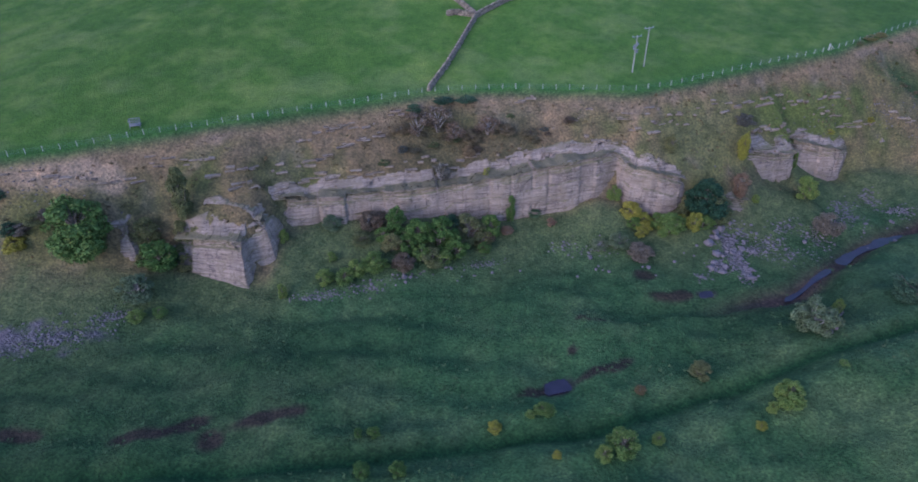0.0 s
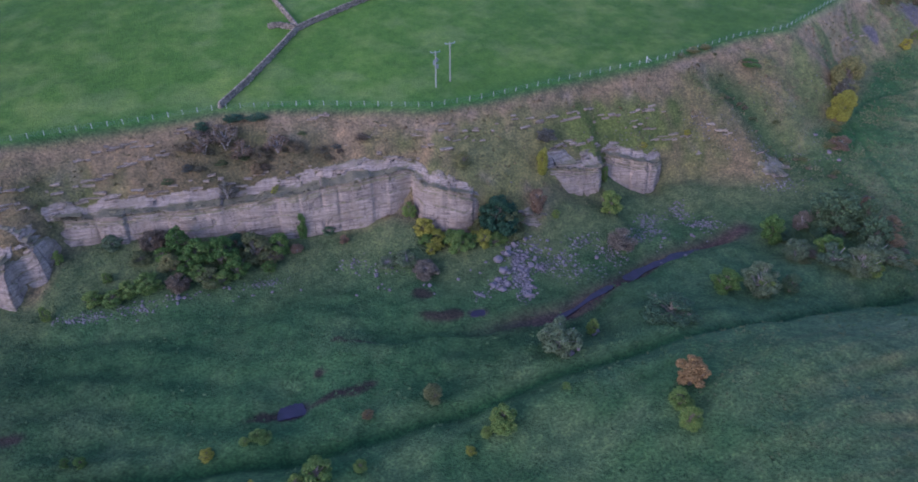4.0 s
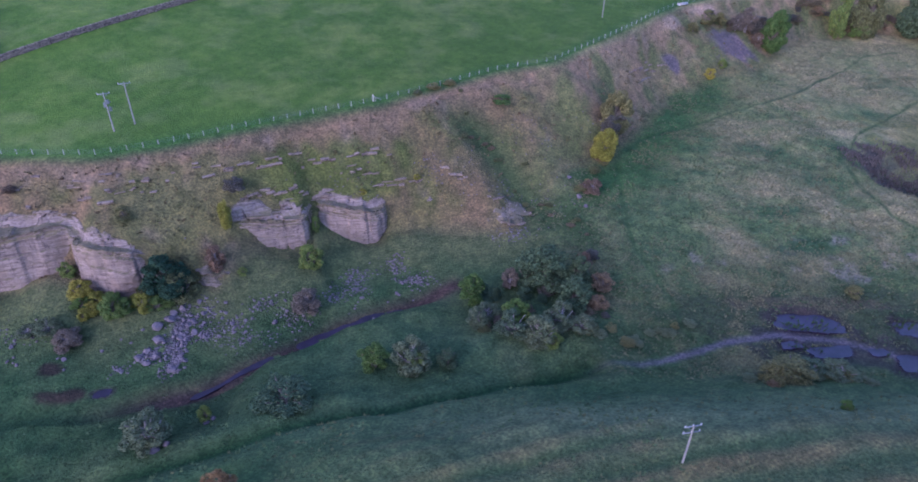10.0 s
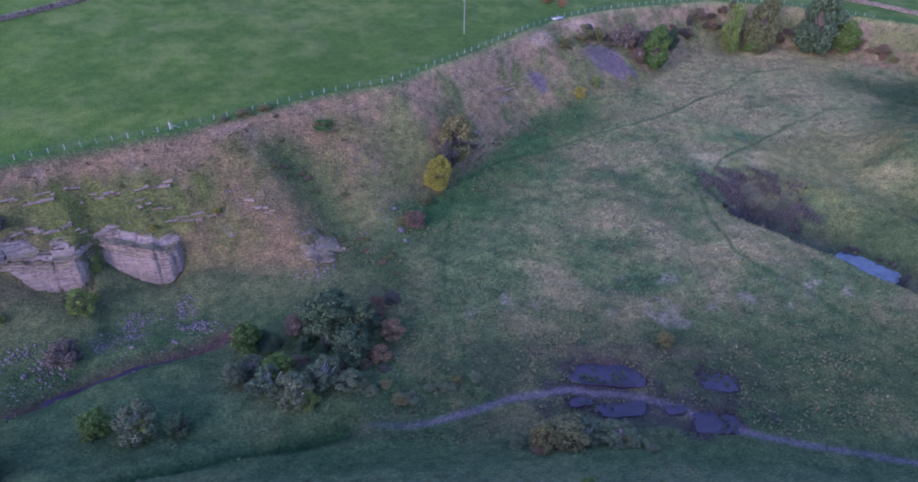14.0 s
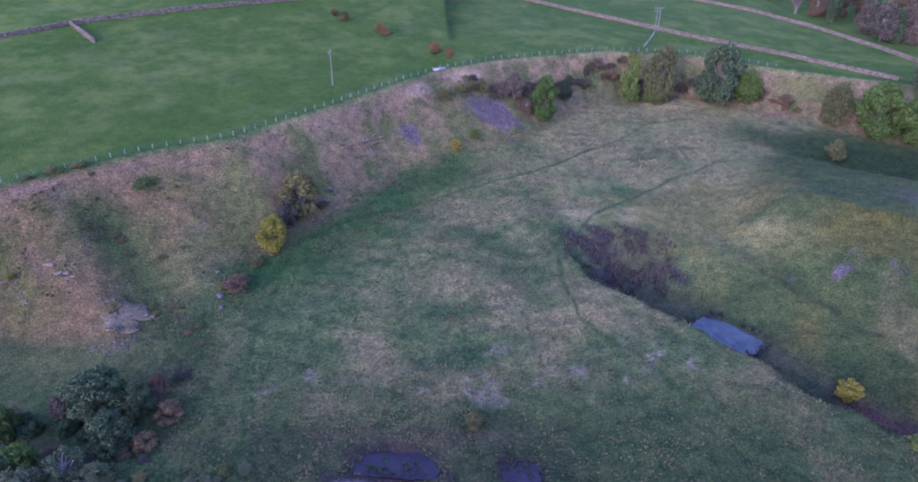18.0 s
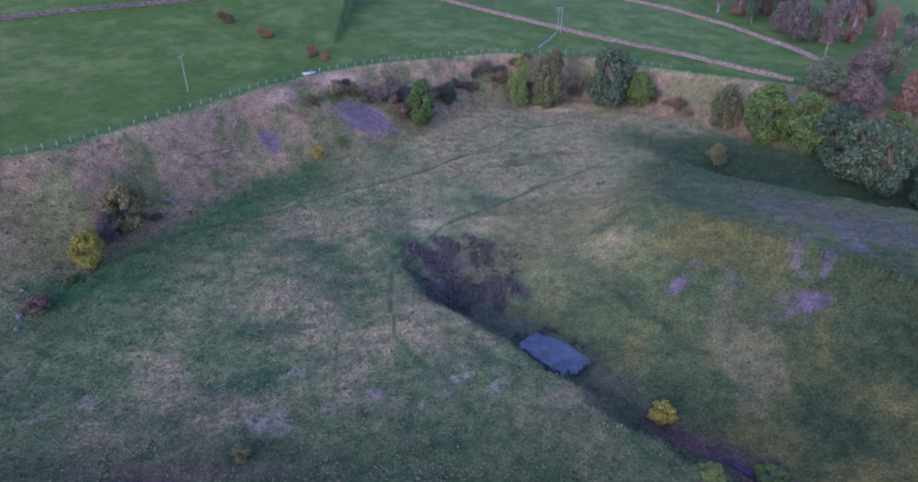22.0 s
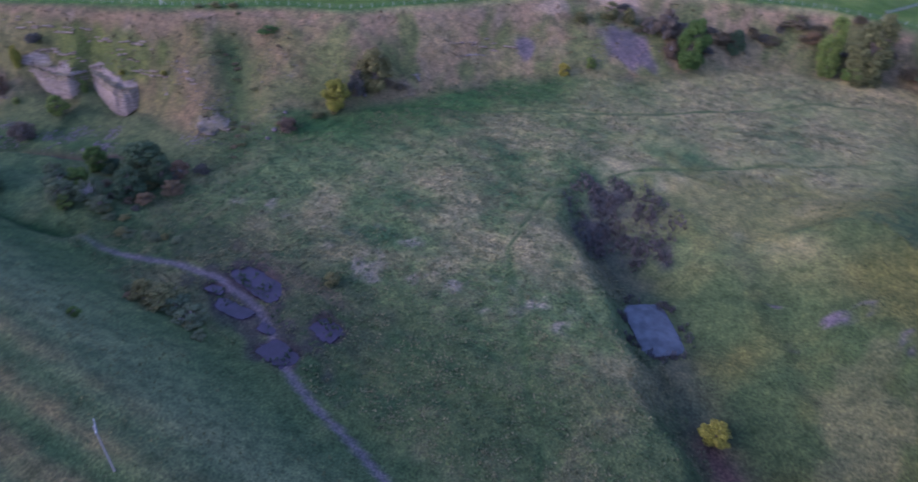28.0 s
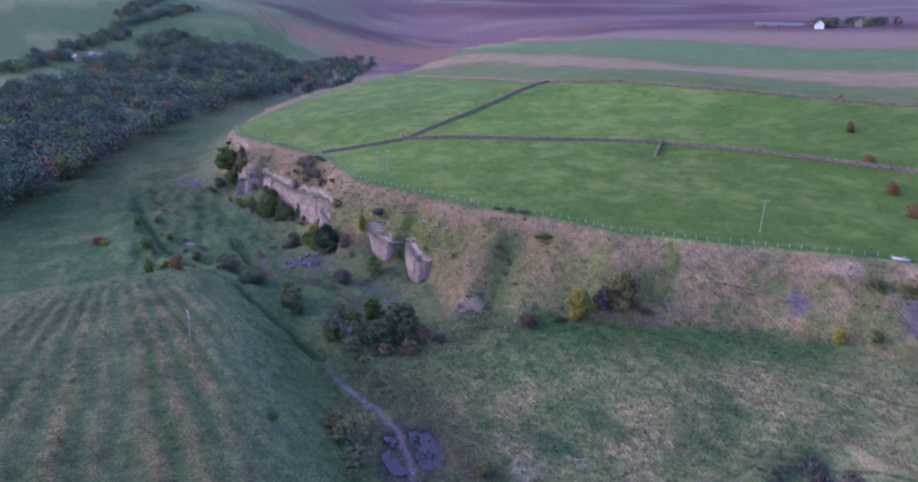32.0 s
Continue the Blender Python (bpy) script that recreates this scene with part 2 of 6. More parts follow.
STRAW = grass_material("straw_grass", (0.150, 0.146, 0.080))
SEDGE = grass_material("sedge_grass", (0.060, 0.092, 0.040))
HEATH = grass_material("heath_grass", (0.186, 0.126, 0.080), (0.100, 0.100, 0.046))
HILL_GRASS = grass_material("hill_grass", (0.088, 0.098, 0.046))
OLIVE_GRASS = grass_material("olive_grass", (0.088, 0.092, 0.034))
REED = leaf_material("dark_reeds", (0.074, 0.070, 0.070), (0.125, 0.105, 0.110))
WOODS = [grass_material("woodland_leaves", tuple(1.15 * v for v in c)) for c in ((0.058, 0.088, 0.068), (0.074, 0.104, 0.066), (0.050, 0.070, 0.062), (0.110, 0.124, 0.062), (0.124, 0.146, 0.112), (0.200, 0.098, 0.066), (0.130, 0.106, 0.098), (0.125, 0.160, 0.058))]

# ---- the lie of the land: a pasture plateau, a limestone scar, a valley floor and two grassy hills ----
# brink of the plateau: x, y, then the rock lip (metres out, height) and the foot (metres out, height)
BRINK = np.array([
    (-460, 420, 20, 12, 40, 0), (-330, 262, 20, 8, 40, -4), (-264, 200, 18, 5, 36, -6), (-210, 164, 18, 3, 34, -8), (-150, 130, 12, 1, 20, -9), (-108, 109, 4, 1, 6.5, -10),
    (-82, 108, 5, 0.0, 11, -10.4), (-72, 111, 6.5, -1, 13, -11), (-66, 113.4, 8.6, -2.4, 12.6, -11.4), (-60.5, 115.6, 9, -4.0, 11.6, -12), (-57.5, 116.6, 10.4, -4.8, 12.8, -13.4), (-54, 117.7, 12.8, -4.8, 15, -14.4),
    (-46, 120.4, 15.4, -4.4, 17.8, -15), (-44, 121.1, 15, -4.4, 17.6, -14.6), (-39.8, 122.6, 10, -3.8, 12.6, -10.4), (-33, 125, 8, -2, 11, -10), (-20, 129, 9, -1.8, 12.2, -10), (-6, 134, 11, -1.4, 13.9, -11), (11, 136, 10.4, -1.2, 13.6, -13),
    (27, 136.3, 8.6, -1, 11.4, -12), (34.4, 136.4, 8.2, -1.4, 11, -10.6), (39, 136.7, 13, -3.0, 14.6, -15)])
BRINK2 = np.array([
    (47, 139.5, 14.2, -5.0, 16, -14.4), (52, 141.6, 12, -2.6, 19, -12.4), (58, 144.5, 12.2, -3.6, 13.8, -6.6), (62.4, 146.7, 13.2, -4.8, 15, -11), (68, 149.4, 14, -5.8, 15.8, -13), (70.2, 150.4, 14.2, -6, 16, -13.8),
    (71.6, 151.1, 12.4, -5.2, 14, -12), (73.4, 151.9, 9.8, -4.4, 11.2, -9.6), (76.4, 153.3, 10.2, -5.6, 11.8, -12), (79, 154.5, 11.6, -6.4, 13.2, -14.2), (82, 155.9, 13.4, -7.2, 15.2, -16), (84.7, 157.1, 13.6, -7.6, 15.6, -15.8), (87, 158.2, 13.2, -7.6, 15.4, -14),
    (91, 160, 12.4, -5, 18, -13.4), (105, 168.5, 14, 0, 30, -13), (120, 178.5, 10, 4, 26, -8.5), (136, 185.5, 9, 4, 20, -7.5),
    (149.5, 198.5, 8, 3, 17, -6), (163.6, 212.5, 7, 2, 14, -4.5), (175, 225, 9, 6, 19, -3), (185, 234.5, 8, 8, 24, -2.5)])
BRINK3 = np.array([
    (203, 246, 7, 8, 22, -2.5), (223, 255, 6, 6, 15, -2.5), (244, 262.7, 6, 5, 13, -2.8), (272, 264, 5, 3, 10, -4.2),
    (300, 252, 5, 2, 14, -5), (335, 240, 8, 3, 24, -5), (400, 232, 10, 2, 30, -6), (700, 160, 20, 0, 60, -8)])
BRINK = np.concatenate([BRINK, BRINK2, BRINK3])


def near_line(x, y, line):
    """Distance to a polyline, signed (positive to the right of its way), and the place along it in vertices."""
    best, side, at = np.full(x.shape, 1e9), np.ones(x.shape), np.zeros(x.shape)
    for n in range(len(line) - 1):
        (ax, ay), (bx, by) = line[n][:2], line[n + 1][:2]
        ux, uy = bx - ax, by - ay
        t = np.clip(((x - ax) * ux + (y - ay) * uy) / (ux * ux + uy * uy), 0, 1)
        d = np.hypot(x - ax - t * ux, y - ay - t * uy)
        nearer = d < best
        best = np.where(nearer, d, best)
        side = np.where(nearer, np.sign((x - ax) * uy - (y - ay) * ux), side)
        at = np.where(nearer, n + t, at)
    return best * side, at


def ease(a, b, v):
    t = np.clip((v - a) / (b - a), 0, 1)
    return t * t * (3 - 2 * t)


def along(line, at, column):
    return np.interp(at, np.arange(len(line)), [row[column] for row in line])


def bump(x, y, cx, cy, rx, ry, turn=0.0):
    c, s = math.cos(math.radians(turn)), math.sin(math.radians(turn))
    u, v = ((x - cx) * c + (y - cy) * s) / rx, (-(x - cx) * s + (y - cy) * c) / ry
    return np.exp(-(u * u + v * v))


def waves(x, y, size, seed):
    """Smooth, aimless ups and downs between about -1 and 1."""
    rng = np.random.RandomState(seed)
    out = 0 * x
    for _ in range(7):
        a, k, p = rng.uniform(0, 6.28), rng.uniform(0.6, 1.7) * 6.28 / size, rng.uniform(0, 6.28)
        out = out + np.sin(k * (x * np.cos(a) + y * np.sin(a)) + p)
    return out / 3.2


def fbm(x, y, size, seed, octaves=3):
    """Cloudy value noise, about -1 to 1, with no grain of its own."""
    rng = np.random.RandomState(seed)
    table = rng.uniform(-1, 1, (256, 256))
    out, gain = 0.0, 1.0
    for n in range(octaves):
        a = 0.6 + 1.3 * n
        u, v = (x * math.cos(a) - y * math.sin(a)) / size + 37.1 * n, (x * math.sin(a) + y * math.cos(a)) / size
        i, j = np.floor(u), np.floor(v)
        p, q = u - i, v - j
        p, q = p * p * (3 - 2 * p), q * q * (3 - 2 * q)
        i, j = i.astype(int) % 256, j.astype(int) % 256
        i1, j1 = (i + 1) % 256, (j + 1) % 256
        out = out + gain * ((table[i, j] * (1 - p) + table[i1, j] * p) * (1 - q) + (table[i, j1] * (1 - p) + table[i1, j1] * p) * q)
        size, gain = size / 2.1, gain * 0.6
    return out


STREAM = [(20, 92, -19.2), (48, 95, -19), (64, 99.5, -18.6), (74, 107, -18.8), (85, 115.5, -19), (96, 121, -19), (108, 126, -17.5)]
DITCH = [(214, 172, -11.5), (222, 162, -15.2), (231, 155, -16.6), (241, 145, -17.4), (249, 135, -18), (258, 125, -19), (266, 119, -20), (280, 106, -21), (310, 86, -22)]
TRACK = [(-90, 58), (-43.7, 58.8), (-23.6, 60.3), (-2.9, 63.3), (19, 66.8), (38.5, 73.5), (59, 79.6), (76, 83.4), (97, 88.4), (110, 93), (122, 98), (131, 100.6)]
GRAVEL = [(122, 98), (131, 100.7), (140.5, 101.9), (150.5, 104.4), (159, 107), (168, 108.5), (174, 107.8), (180, 106.6), (186.4, 103.6), (193, 99.6), (203.4, 96), (212, 94.4), (222, 91.5), (240, 84)]
FOOTPATHS = [[(151, 108), (150.6, 117), (148, 130), (147.6, 142.7), (149, 153), (151, 168), (160, 178), (170.4, 184.3), (192, 195), (216, 207), (236, 221.4), (253.7, 234.7), (264, 236)],
             [(244, 96), (235.8, 110.4), (231, 116), (225.6, 123.8), (220.5, 132.6), (211.3, 143), (209.8, 154), (210, 168.3), (222, 181.4), (240, 194.2), (259, 205.5), (275, 216.4)],
             [(194, 113), (203, 114.4), (216, 113), (229, 112)]]
GULLY = [(104, 172), (113, 164), (123, 155), (132, 146), (138, 138)]


def plateau(x, y):
    u, v = np.clip(x, -500, 500) / 100, np.clip(y, -100, 420) / 100
    near = -8.851 + 3.125 * u + 12.096 * v + 0.573 * u * u - 4.28 * u * v + 0.85 * v * v
    near = near + 2.0 * bump(x, y, 6, 186, 60, 38)
    near = np.where(x < 0, np.minimum(near, 12.5 + 0.14 * (y - 122) + 0.012 * x + 0.06 * np.minimum(x + 50, 0)), near)
    near = np.where(x > 190, np.minimum(near, 15 - 0.03 * (x - 190)), near)
    far = 36 + 0.065 * np.maximum(y - 360, 0) + 0.6 * waves(x, y, 160, 3)
    k = ease(300, 420, y) * ease(230, 120, x)
    return near * (1 - k) + np.minimum(np.maximum(near, far * 0.9), far) * k


def fan(x, y):
    """Old plough ridges spreading from the nose of the long hill."""
    return (y - 53) / np.maximum(x - 45, 20)


def valley(x, y):
    west = -18.3 + 0.02 * (y - 80) - 0.01 * (x - 0) * (x < 0)
    meadow = -14.6 + 0.095 * (y - 115)
    k = ease(95, 150, x + 0.25 * (y - 110))
    z = west * (1 - k) + meadow * k
    # long hill with the power line, along the near side
    top = -1.7 + 0.025 * (50 - y) - 0.066 * np.maximum(x - 140, 0) + 0.0002 * np.maximum(x - 140, 0) ** 2
    edge = 84 + 8 * ease(60, 120, x) - 10 * ease(165, 250, x) - 24 * ease(235, 300, x)
    k = ease(edge + 11, edge - 18, y) * ease(40, 98, x + 0.12 * (y - 60))
    z = z * (1 - k) + np.maximum(top, z) * k
    # spur between the stream and the track
    z = z + 5.2 * bump(x, y, 92, 98, 32, 10, 24) + 2.0 * bump(x, y, 122, 106, 14, 7, 20)
    # hummocks beside the track
    z = z + 2.4 * bump(x, y, 8, 55, 40, 7, 8) + 1.8 * bump(x, y, 25, 92, 24, 8, 5) + 1.6 * bump(x, y, -28, 76, 22, 9, 10)
    way = near_line(x, y, TRACK)[0]
    z = z + (1.1 * np.exp(-((way - 4.5) / 2.6) ** 2) + 0.7 * np.exp(-((way + 4) / 2.2) ** 2)) * ease(-85, -45, x)
    z = z + 0.9 * waves(x, y, 38, 77) * ease(-30, -75, x)
    # banks and hollows of the rough valley floor
    z = z + (0.42 * waves(x * 0.45, y, 8.5, 95) + 0.3 * waves(x, y, 13, 96)) * ease(-90, -60, x) * ease(128, 108, x) * ease(48, 58, y) * ease(106, 97, y)
    # old plough ridges along the hill
    z = z + 0.16 * (1 + 0.8 * waves(x, y, 40, 73)) * np.sin(112 * (fan(x, y) - 0.052) + 0.9 * waves(x, y, 40, 71)) * ease(88, 74, y) * ease(80, 110, x)
    # eastern hill, across the ditch
    d, at = near_line(x, y, [(292, 236), (270, 212), (256, 190), (250, 172), (262, 152), (276, 130), (292, 108), (330, 84)])
    back = near_line(x, y, [(262, 226), (279, 218), (288, 208.5), (295, 197.5), (304, 186), (319, 170), (352, 142)])[0]
    crown = np.clip(2.4 - 0.12 * np.maximum(y - 160, 0) + 0.6 * bump(x, y, 305, 150, 40, 30), -6, 3)
    k = ease(2, -18, d) * ease(-11, 1.5, back)
    z = z + k * np.maximum(crown - z, 0)
    z = z - 2.2 * bump(x, y, 312, 196, 34, 12, -38)
    return z


def cut(x, y, z, line, width, rise, near_rise=None):
    """A channel along a line, with its bed at the line's heights and its own slope on either side."""
    d, at = near_line(x, y, line)
    d = d + 0.7 * waves(x, y, 13, 29)
    bed = along(line, at, 2) + np.maximum(np.abs(d) - width, 0) * np.where(d > 0, near_rise or rise, rise)
    d = np.abs(d)
    ends = ease(-0.02, 0.6, at) * ease(len(line) - 0.98, len(line) - 1.6, at)
    return np.where((d < 40) & (bed < z), z + (bed - z) * ends, z)


def bare_land(x, y, rough=True):
    x, y = np.asarray(x, float), np.asarray(y, float)
    d, at = near_line(x, y, BRINK)
    top, low = plateau(x, y), valley(x, y)
    by, along_by = near_line(x, y, STREAM)
    low = low + 2.6 * np.exp(-((by - 6.5) / 4.2) ** 2) * (by > 0) * ease(2.0, 3.2, along_by) * ease(6.0, 5.2, along_by)
    low = cut(x, y, low, STREAM, 1.3, 0.42, 1.5)
    low = cut(x, y, low, DITCH, 3.4, 0.5, 0.95)
    low = low + 1.5 * bump(x, y, 249.5, 137, 4, 5, -50)
    rim = plateau(np.interp(at, np.arange(len(BRINK)), BRINK[:, 0]), np.interp(at, np.arange(len(BRINK)), BRINK[:, 1]))
    d1, z1, d2, z2 = (along(BRINK, at, n) for n in (2, 3, 4, 5))
    wob = 0.45 * waves(x, y, 22, 5) * ease(1, 6, d)
    dd = d + wob
    s = np.where(dd < d1, rim + (z1 - rim) * np.clip(dd / d1, 0, 1) ** 1.1, z1 + (z2 - z1) * np.clip((dd - d1) / (d2 - d1), 0, 1))
    talus = z2 - 0.44 * (dd - d2)
    even = sum(along(BRINK, at + k, 5) + 0.44 * along(BRINK, at + k, 4) for k in (-3, -2, -1, 0, 1, 2, 3)) / 7 - 0.44 * dd
    talus = talus + (even - talus) * ease(0, 6, dd - d2) * ease(30, 45, x) * ease(115, 100, x)
    s = np.where(dd > d2, talus, s)
    g, ga = near_line(x, y, GULLY)
    s = s - 2.8 * np.exp(-(g / 5.5) ** 2) * ease(-0.1, 0.8, ga) * ease(3, 9, d)
    s = s + 1.6 * bump(x, y, 29, 122, 4, 3)
    soft = 1.2
    slope = np.where(s - low > 6, s, low + soft * np.log1p(np.exp(np.clip((s - low) / soft, -30, 30))))
    z = np.where(d <= 0, top, slope)
    # the far country: wooded dale, moor and fells
    r = np.hypot(x - 100, y - 120)
    k = ease(450, 1500, r)
    fell = 30 + 0.075 * np.maximum(r - 700, 0) + 30 * waves(x, y, 1500, 11) * ease(900, 2600, r)
    dale, da = near_line(x, y, [(-120, 55), (-320, 120), (-650, 330), (-1100, 560), (-2200, 900)])
    fell = fell - 75 * np.exp(-(dale / 300) ** 2) * ease(5000, 1400, r)
    z = z * (1 - k) + np.where(d <= 0, np.maximum(z, fell), fell) * k
    # worn ways
    for line, deep, wide in ((TRACK, 0.8, 1.5), (GRAVEL, 0.12, 1.0), (FOOTPATHS[0], 0.2, 0.5), (FOOTPATHS[1], 0.2, 0.5)):
        z = z - deep * np.exp(-(near_line(x, y, line)[0] / wide) ** 2) * ease(-85, -45, x)
    if rough:
        z = z + 0.35 * waves(x, y, 17, 21) * ease(2, 8, d) + 0.16 * waves(x, y, 6, 22) * ease(1, 5, d)
    return z


POOLS = [(175.2, 111.6, 10.4, 4.4, -5), (194.4, 109.4, 5.0, 3.4, -6), (176.4, 104.2, 6.6, 2.4, 4), (185.2, 103.9, 3.0, 1.6, 0), (191.2, 101, 6.4, 3.6, -8), (169.6, 106, 3.0, 1.6, 5), (16, 76.4, 3.6, 2.2, 20), (47.2, 99.6, 2.4, 1.5, 10)]


POND = (241.9, 143.9, 12.6, 7.4, -50, -16.75)


def oval(x, y, cx, cy, lx, ly, turn):
    c, s = math.cos(math.radians(turn)), math.sin(math.radians(turn))
    u, v = ((x - cx) * c + (y - cy) * s) / (lx / 2), (-(x - cx) * s + (y - cy) * c) / (ly / 2)
    return (np.abs(u) ** 3 + np.abs(v) ** 3) ** (1 / 3)


def pool_level(row):
    t = np.linspace(0, 6.28, 24)
    return float(np.quantile(bare_land(row[0] + 0.62 * row[2] * np.cos(t), row[1] + 0.62 * row[3] * np.sin(t), False), 0.3)) - 0.05


def land(x, y, rough=True):
    x, y = np.asarray(x, float), np.asarray(y, float)
    z = bare_land(x, y, rough)
    for row in POOLS:
        if np.min(np.hypot(x - row[0], y - row[1])) > 12:
            continue
        r = oval(x, y, *row) + 0.24 * waves(x, y, 3.4, 91)
        k = ease(1.5, 0.95, r)
        if np.any(k > 0):
            z = z + (pool_level(row) - 0.3 - z) * k
    if np.min(np.hypot(x - POND[0], y - POND[1])) < 20:
        r = oval(x, y, *POND[:5]) + 0.05 * waves(x, y, 3, 93)
        z = z + (np.maximum(z, POND[5] + 0.35) - z) * ease(1.75, 1.4, r)
        z = z + (POND[5] - 0.5 - z) * ease(1.3, 1.0, r)
    return z


def ground_z(x, y):
    return float(land(np.array([float(x)]), np.array([float(y)]))[0])

# ---- the ground, one sheet to the horizon ----
def spread(lo, hi, step, far):
    """Even steps from lo to hi, then ever longer ones out to far on both sides."""
    mid = np.arange(lo, hi + step / 2, step)
    out, d = [], step
    at = 0.0
    while at < far:
        d *= 1.09
        at += d
        out.append(at)
    out = np.array(out)
    return np.concatenate([lo - out[::-1], mid, hi + out])


def mixed(a, b, k):
    return a * (1 - k[..., None]) + np.array(b) * k[..., None]


def patch(x, y, cx, cy, lx, ly, turn=0.0, rag=0.0):
    """A ragged-edged oval: 1 inside, 0 outside."""
    c, s = math.cos(math.radians(turn)), math.sin(math.radians(turn))
    u, v = ((x - cx) * c + (y - cy) * s) / (lx / 2), (-(x - cx) * s + (y - cy) * c) / (ly / 2)
    return ease(1.25, 0.75, np.hypot(u, v) + 0.22 * waves(x, y, 5, 51) + rag)


PEAT = [(-46.4, 65.2, 9, 2.6, 8), (-41, 67, 8, 2.4, 25), (-36.8, 64.6, 4, 4, 0), (-29, 68.6, 11, 2.6, 18), (-66, 66, 7, 2.5, 0), (26, 80.4, 7, 2.4, 25), (21.6, 78.6, 6, 1.6, 30),
        (26.4, 91, 5, 1.3, 5), (22, 90.6, 3, 1.2, -5), (19.4, 84, 2, 1.6, 40), (41, 99, 7, 3, 0), (36, 104.5, 5, 3, 0), (12, 75, 8, 1.6, 20)]
STONY = [(259, 155, 3, 1), (268.7, 152.2, 5, 2.4), (271.4, 154.4, 3, 3), (278.7, 149.4, 4, 4), (288.5, 142.6, 9, 6), (296, 150.4, 13, 7), (264, 147, 2, 2), (201, 226.5, 15, 8), (177, 212, 6, 4), (-73, 85, 22, 6), (-85, 79, 12, 5), (56, 113, 3, 10)]
BROW = [(292, 236), (270, 212), (256, 190), (250, 172), (262, 152), (276, 130), (292, 108), (330, 84)]
BROW_BACK = [(262, 226), (279, 218), (288, 208.5), (295, 197.5), (304, 186), (319, 170), (352, 142)]
HIGH_WALL = [(-279, 283), (-208, 280), (-141, 282), (-78, 280), (-50, 282), (13, 319), (70, 358), (96, 376), (160, 418), (400, 560)]


def cover_colours(x, y, z):
    """Colours of what grows where, with some stretches toned lighter or darker."""
    d, at = near_line(x, y, BRINK)
    n1, n2, n3 = 1.1 * fbm(x, y, 34, 31), 1.1 * fbm(x, y, 13, 32), 1.1 * fbm(x, y, 5, 33)
    c = np.zeros(x.shape + (3,)) + np.array((0.043, 0.084, 0.034))
    # random mottling of the grass, strengthened in place of the hummocks' weak shading
    c = mixed(c, (0.084, 0.116, 0.052), np.clip(0.5 * n2 + 0.4 * n3 + 0.2, 0, 1) * 0.8)
    # spur a little lighter
    c = mixed(c, (0.076, 0.116, 0.058), patch(x, y, 96, 98, 84, 24, 24, 0.2 * n2) * 0.45)
    # darker to the south-west and round (62, 95), lighter round (22, 70)
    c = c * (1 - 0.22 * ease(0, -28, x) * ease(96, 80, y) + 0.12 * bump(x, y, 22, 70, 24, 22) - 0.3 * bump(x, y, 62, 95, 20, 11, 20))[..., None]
    # straw-coloured meadow in the bowl
    bowl = ease(100, 160, x + 0.3 * (y - 110)) * ease(80, 108, y)
    c = mixed(c, (0.096, 0.126, 0.054), bowl * 0.85)
    c = mixed(c, (0.215, 0.190, 0.090), bowl * np.clip(0.28 + 0.5 * n1 + 0.5 * n2 + 0.011 * (y - 145), 0, 1) * 0.8)
    c = mixed(c, (0.270, 0.212, 0.128), bowl * np.clip(n2 * 0.6 + n3 * 0.5 + 0.003 * (y - 150), 0, 1) * 0.5)
    c = mixed(c, (0.25, 0.205, 0.165), bowl * patch(x, y, 190, 130, 66, 12, 4, 0.35 * n2) * np.clip(1.6 * fbm(x, y, 3.2, 63) - 0.1, 0, 1) * 0.75)
    c = mixed(c, (0.030, 0.074, 0.034), bowl * np.clip(1.5 * fbm(x * 0.6, y, 8, 64) - 0.45, 0, 1) * 0.7)
    c = mixed(c, (0.23, 0.19, 0.12), patch(x, y, 268, 187, 26, 14, 30) * 0.55 * (d > 0))
    c = mixed(c, (0.060, 0.066, 0.044), patch(x, y, 176, 112, 52, 17, -3, 0.3 * n2) * 0.5)
    c = mixed(c, (0.135, 0.105, 0.072), patch(x, y, 178, 116.5, 34, 4, -4) * 0.6)
    # the bowl slightly lighter overall, darker southwards from y = 142
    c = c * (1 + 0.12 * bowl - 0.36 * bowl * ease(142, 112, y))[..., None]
    # lush strip under the scarp
    d2 = along(BRINK, at, 4)
    lush = ease(d2 - 2, d2 + 2, d) * ease(d2 + 22, d2 + 8, d) * ease(128, 142, x) * ease(212, 185, x)
    c = mixed(c, (0.036, 0.090, 0.030), lush * 0.9)
    # long hill
    hill = ease(96, 78, y) * ease(75, 125, x)
    streak = np.sin(112 * (fan(x, y) - 0.052) + 0.9 * waves(x, y, 40, 71))
    along_fan = fbm(x / 20, 100 * fan(x, y), 4.2, 75)
    # flank lightened in the colour to offset its shade from the low sun
    c = mixed(c, (0.122, 0.144, 0.078), hill * 0.9)
    c = mixed(c, (0.066, 0.088, 0.040), hill * ease(82, 70, y) * 0.8)
    c = mixed(c, (0.150, 0.116, 0.058), hill * ease(84, 70, y) * np.clip(0.5 * streak + 0.7 * along_fan + 0.35 * n3, 0, 1) * 0.8)
    c = mixed(c, (0.040, 0.078, 0.030), hill * ease(84, 70, y) * np.clip(-0.8 * streak - 0.25 + 0.6 * along_fan, 0, 1) * 0.7)
    c = mixed(c, (0.078, 0.094, 0.042), ease(-50, -90, x) * (d > 0) * np.clip(0.6 + 0.5 * n2, 0, 1))
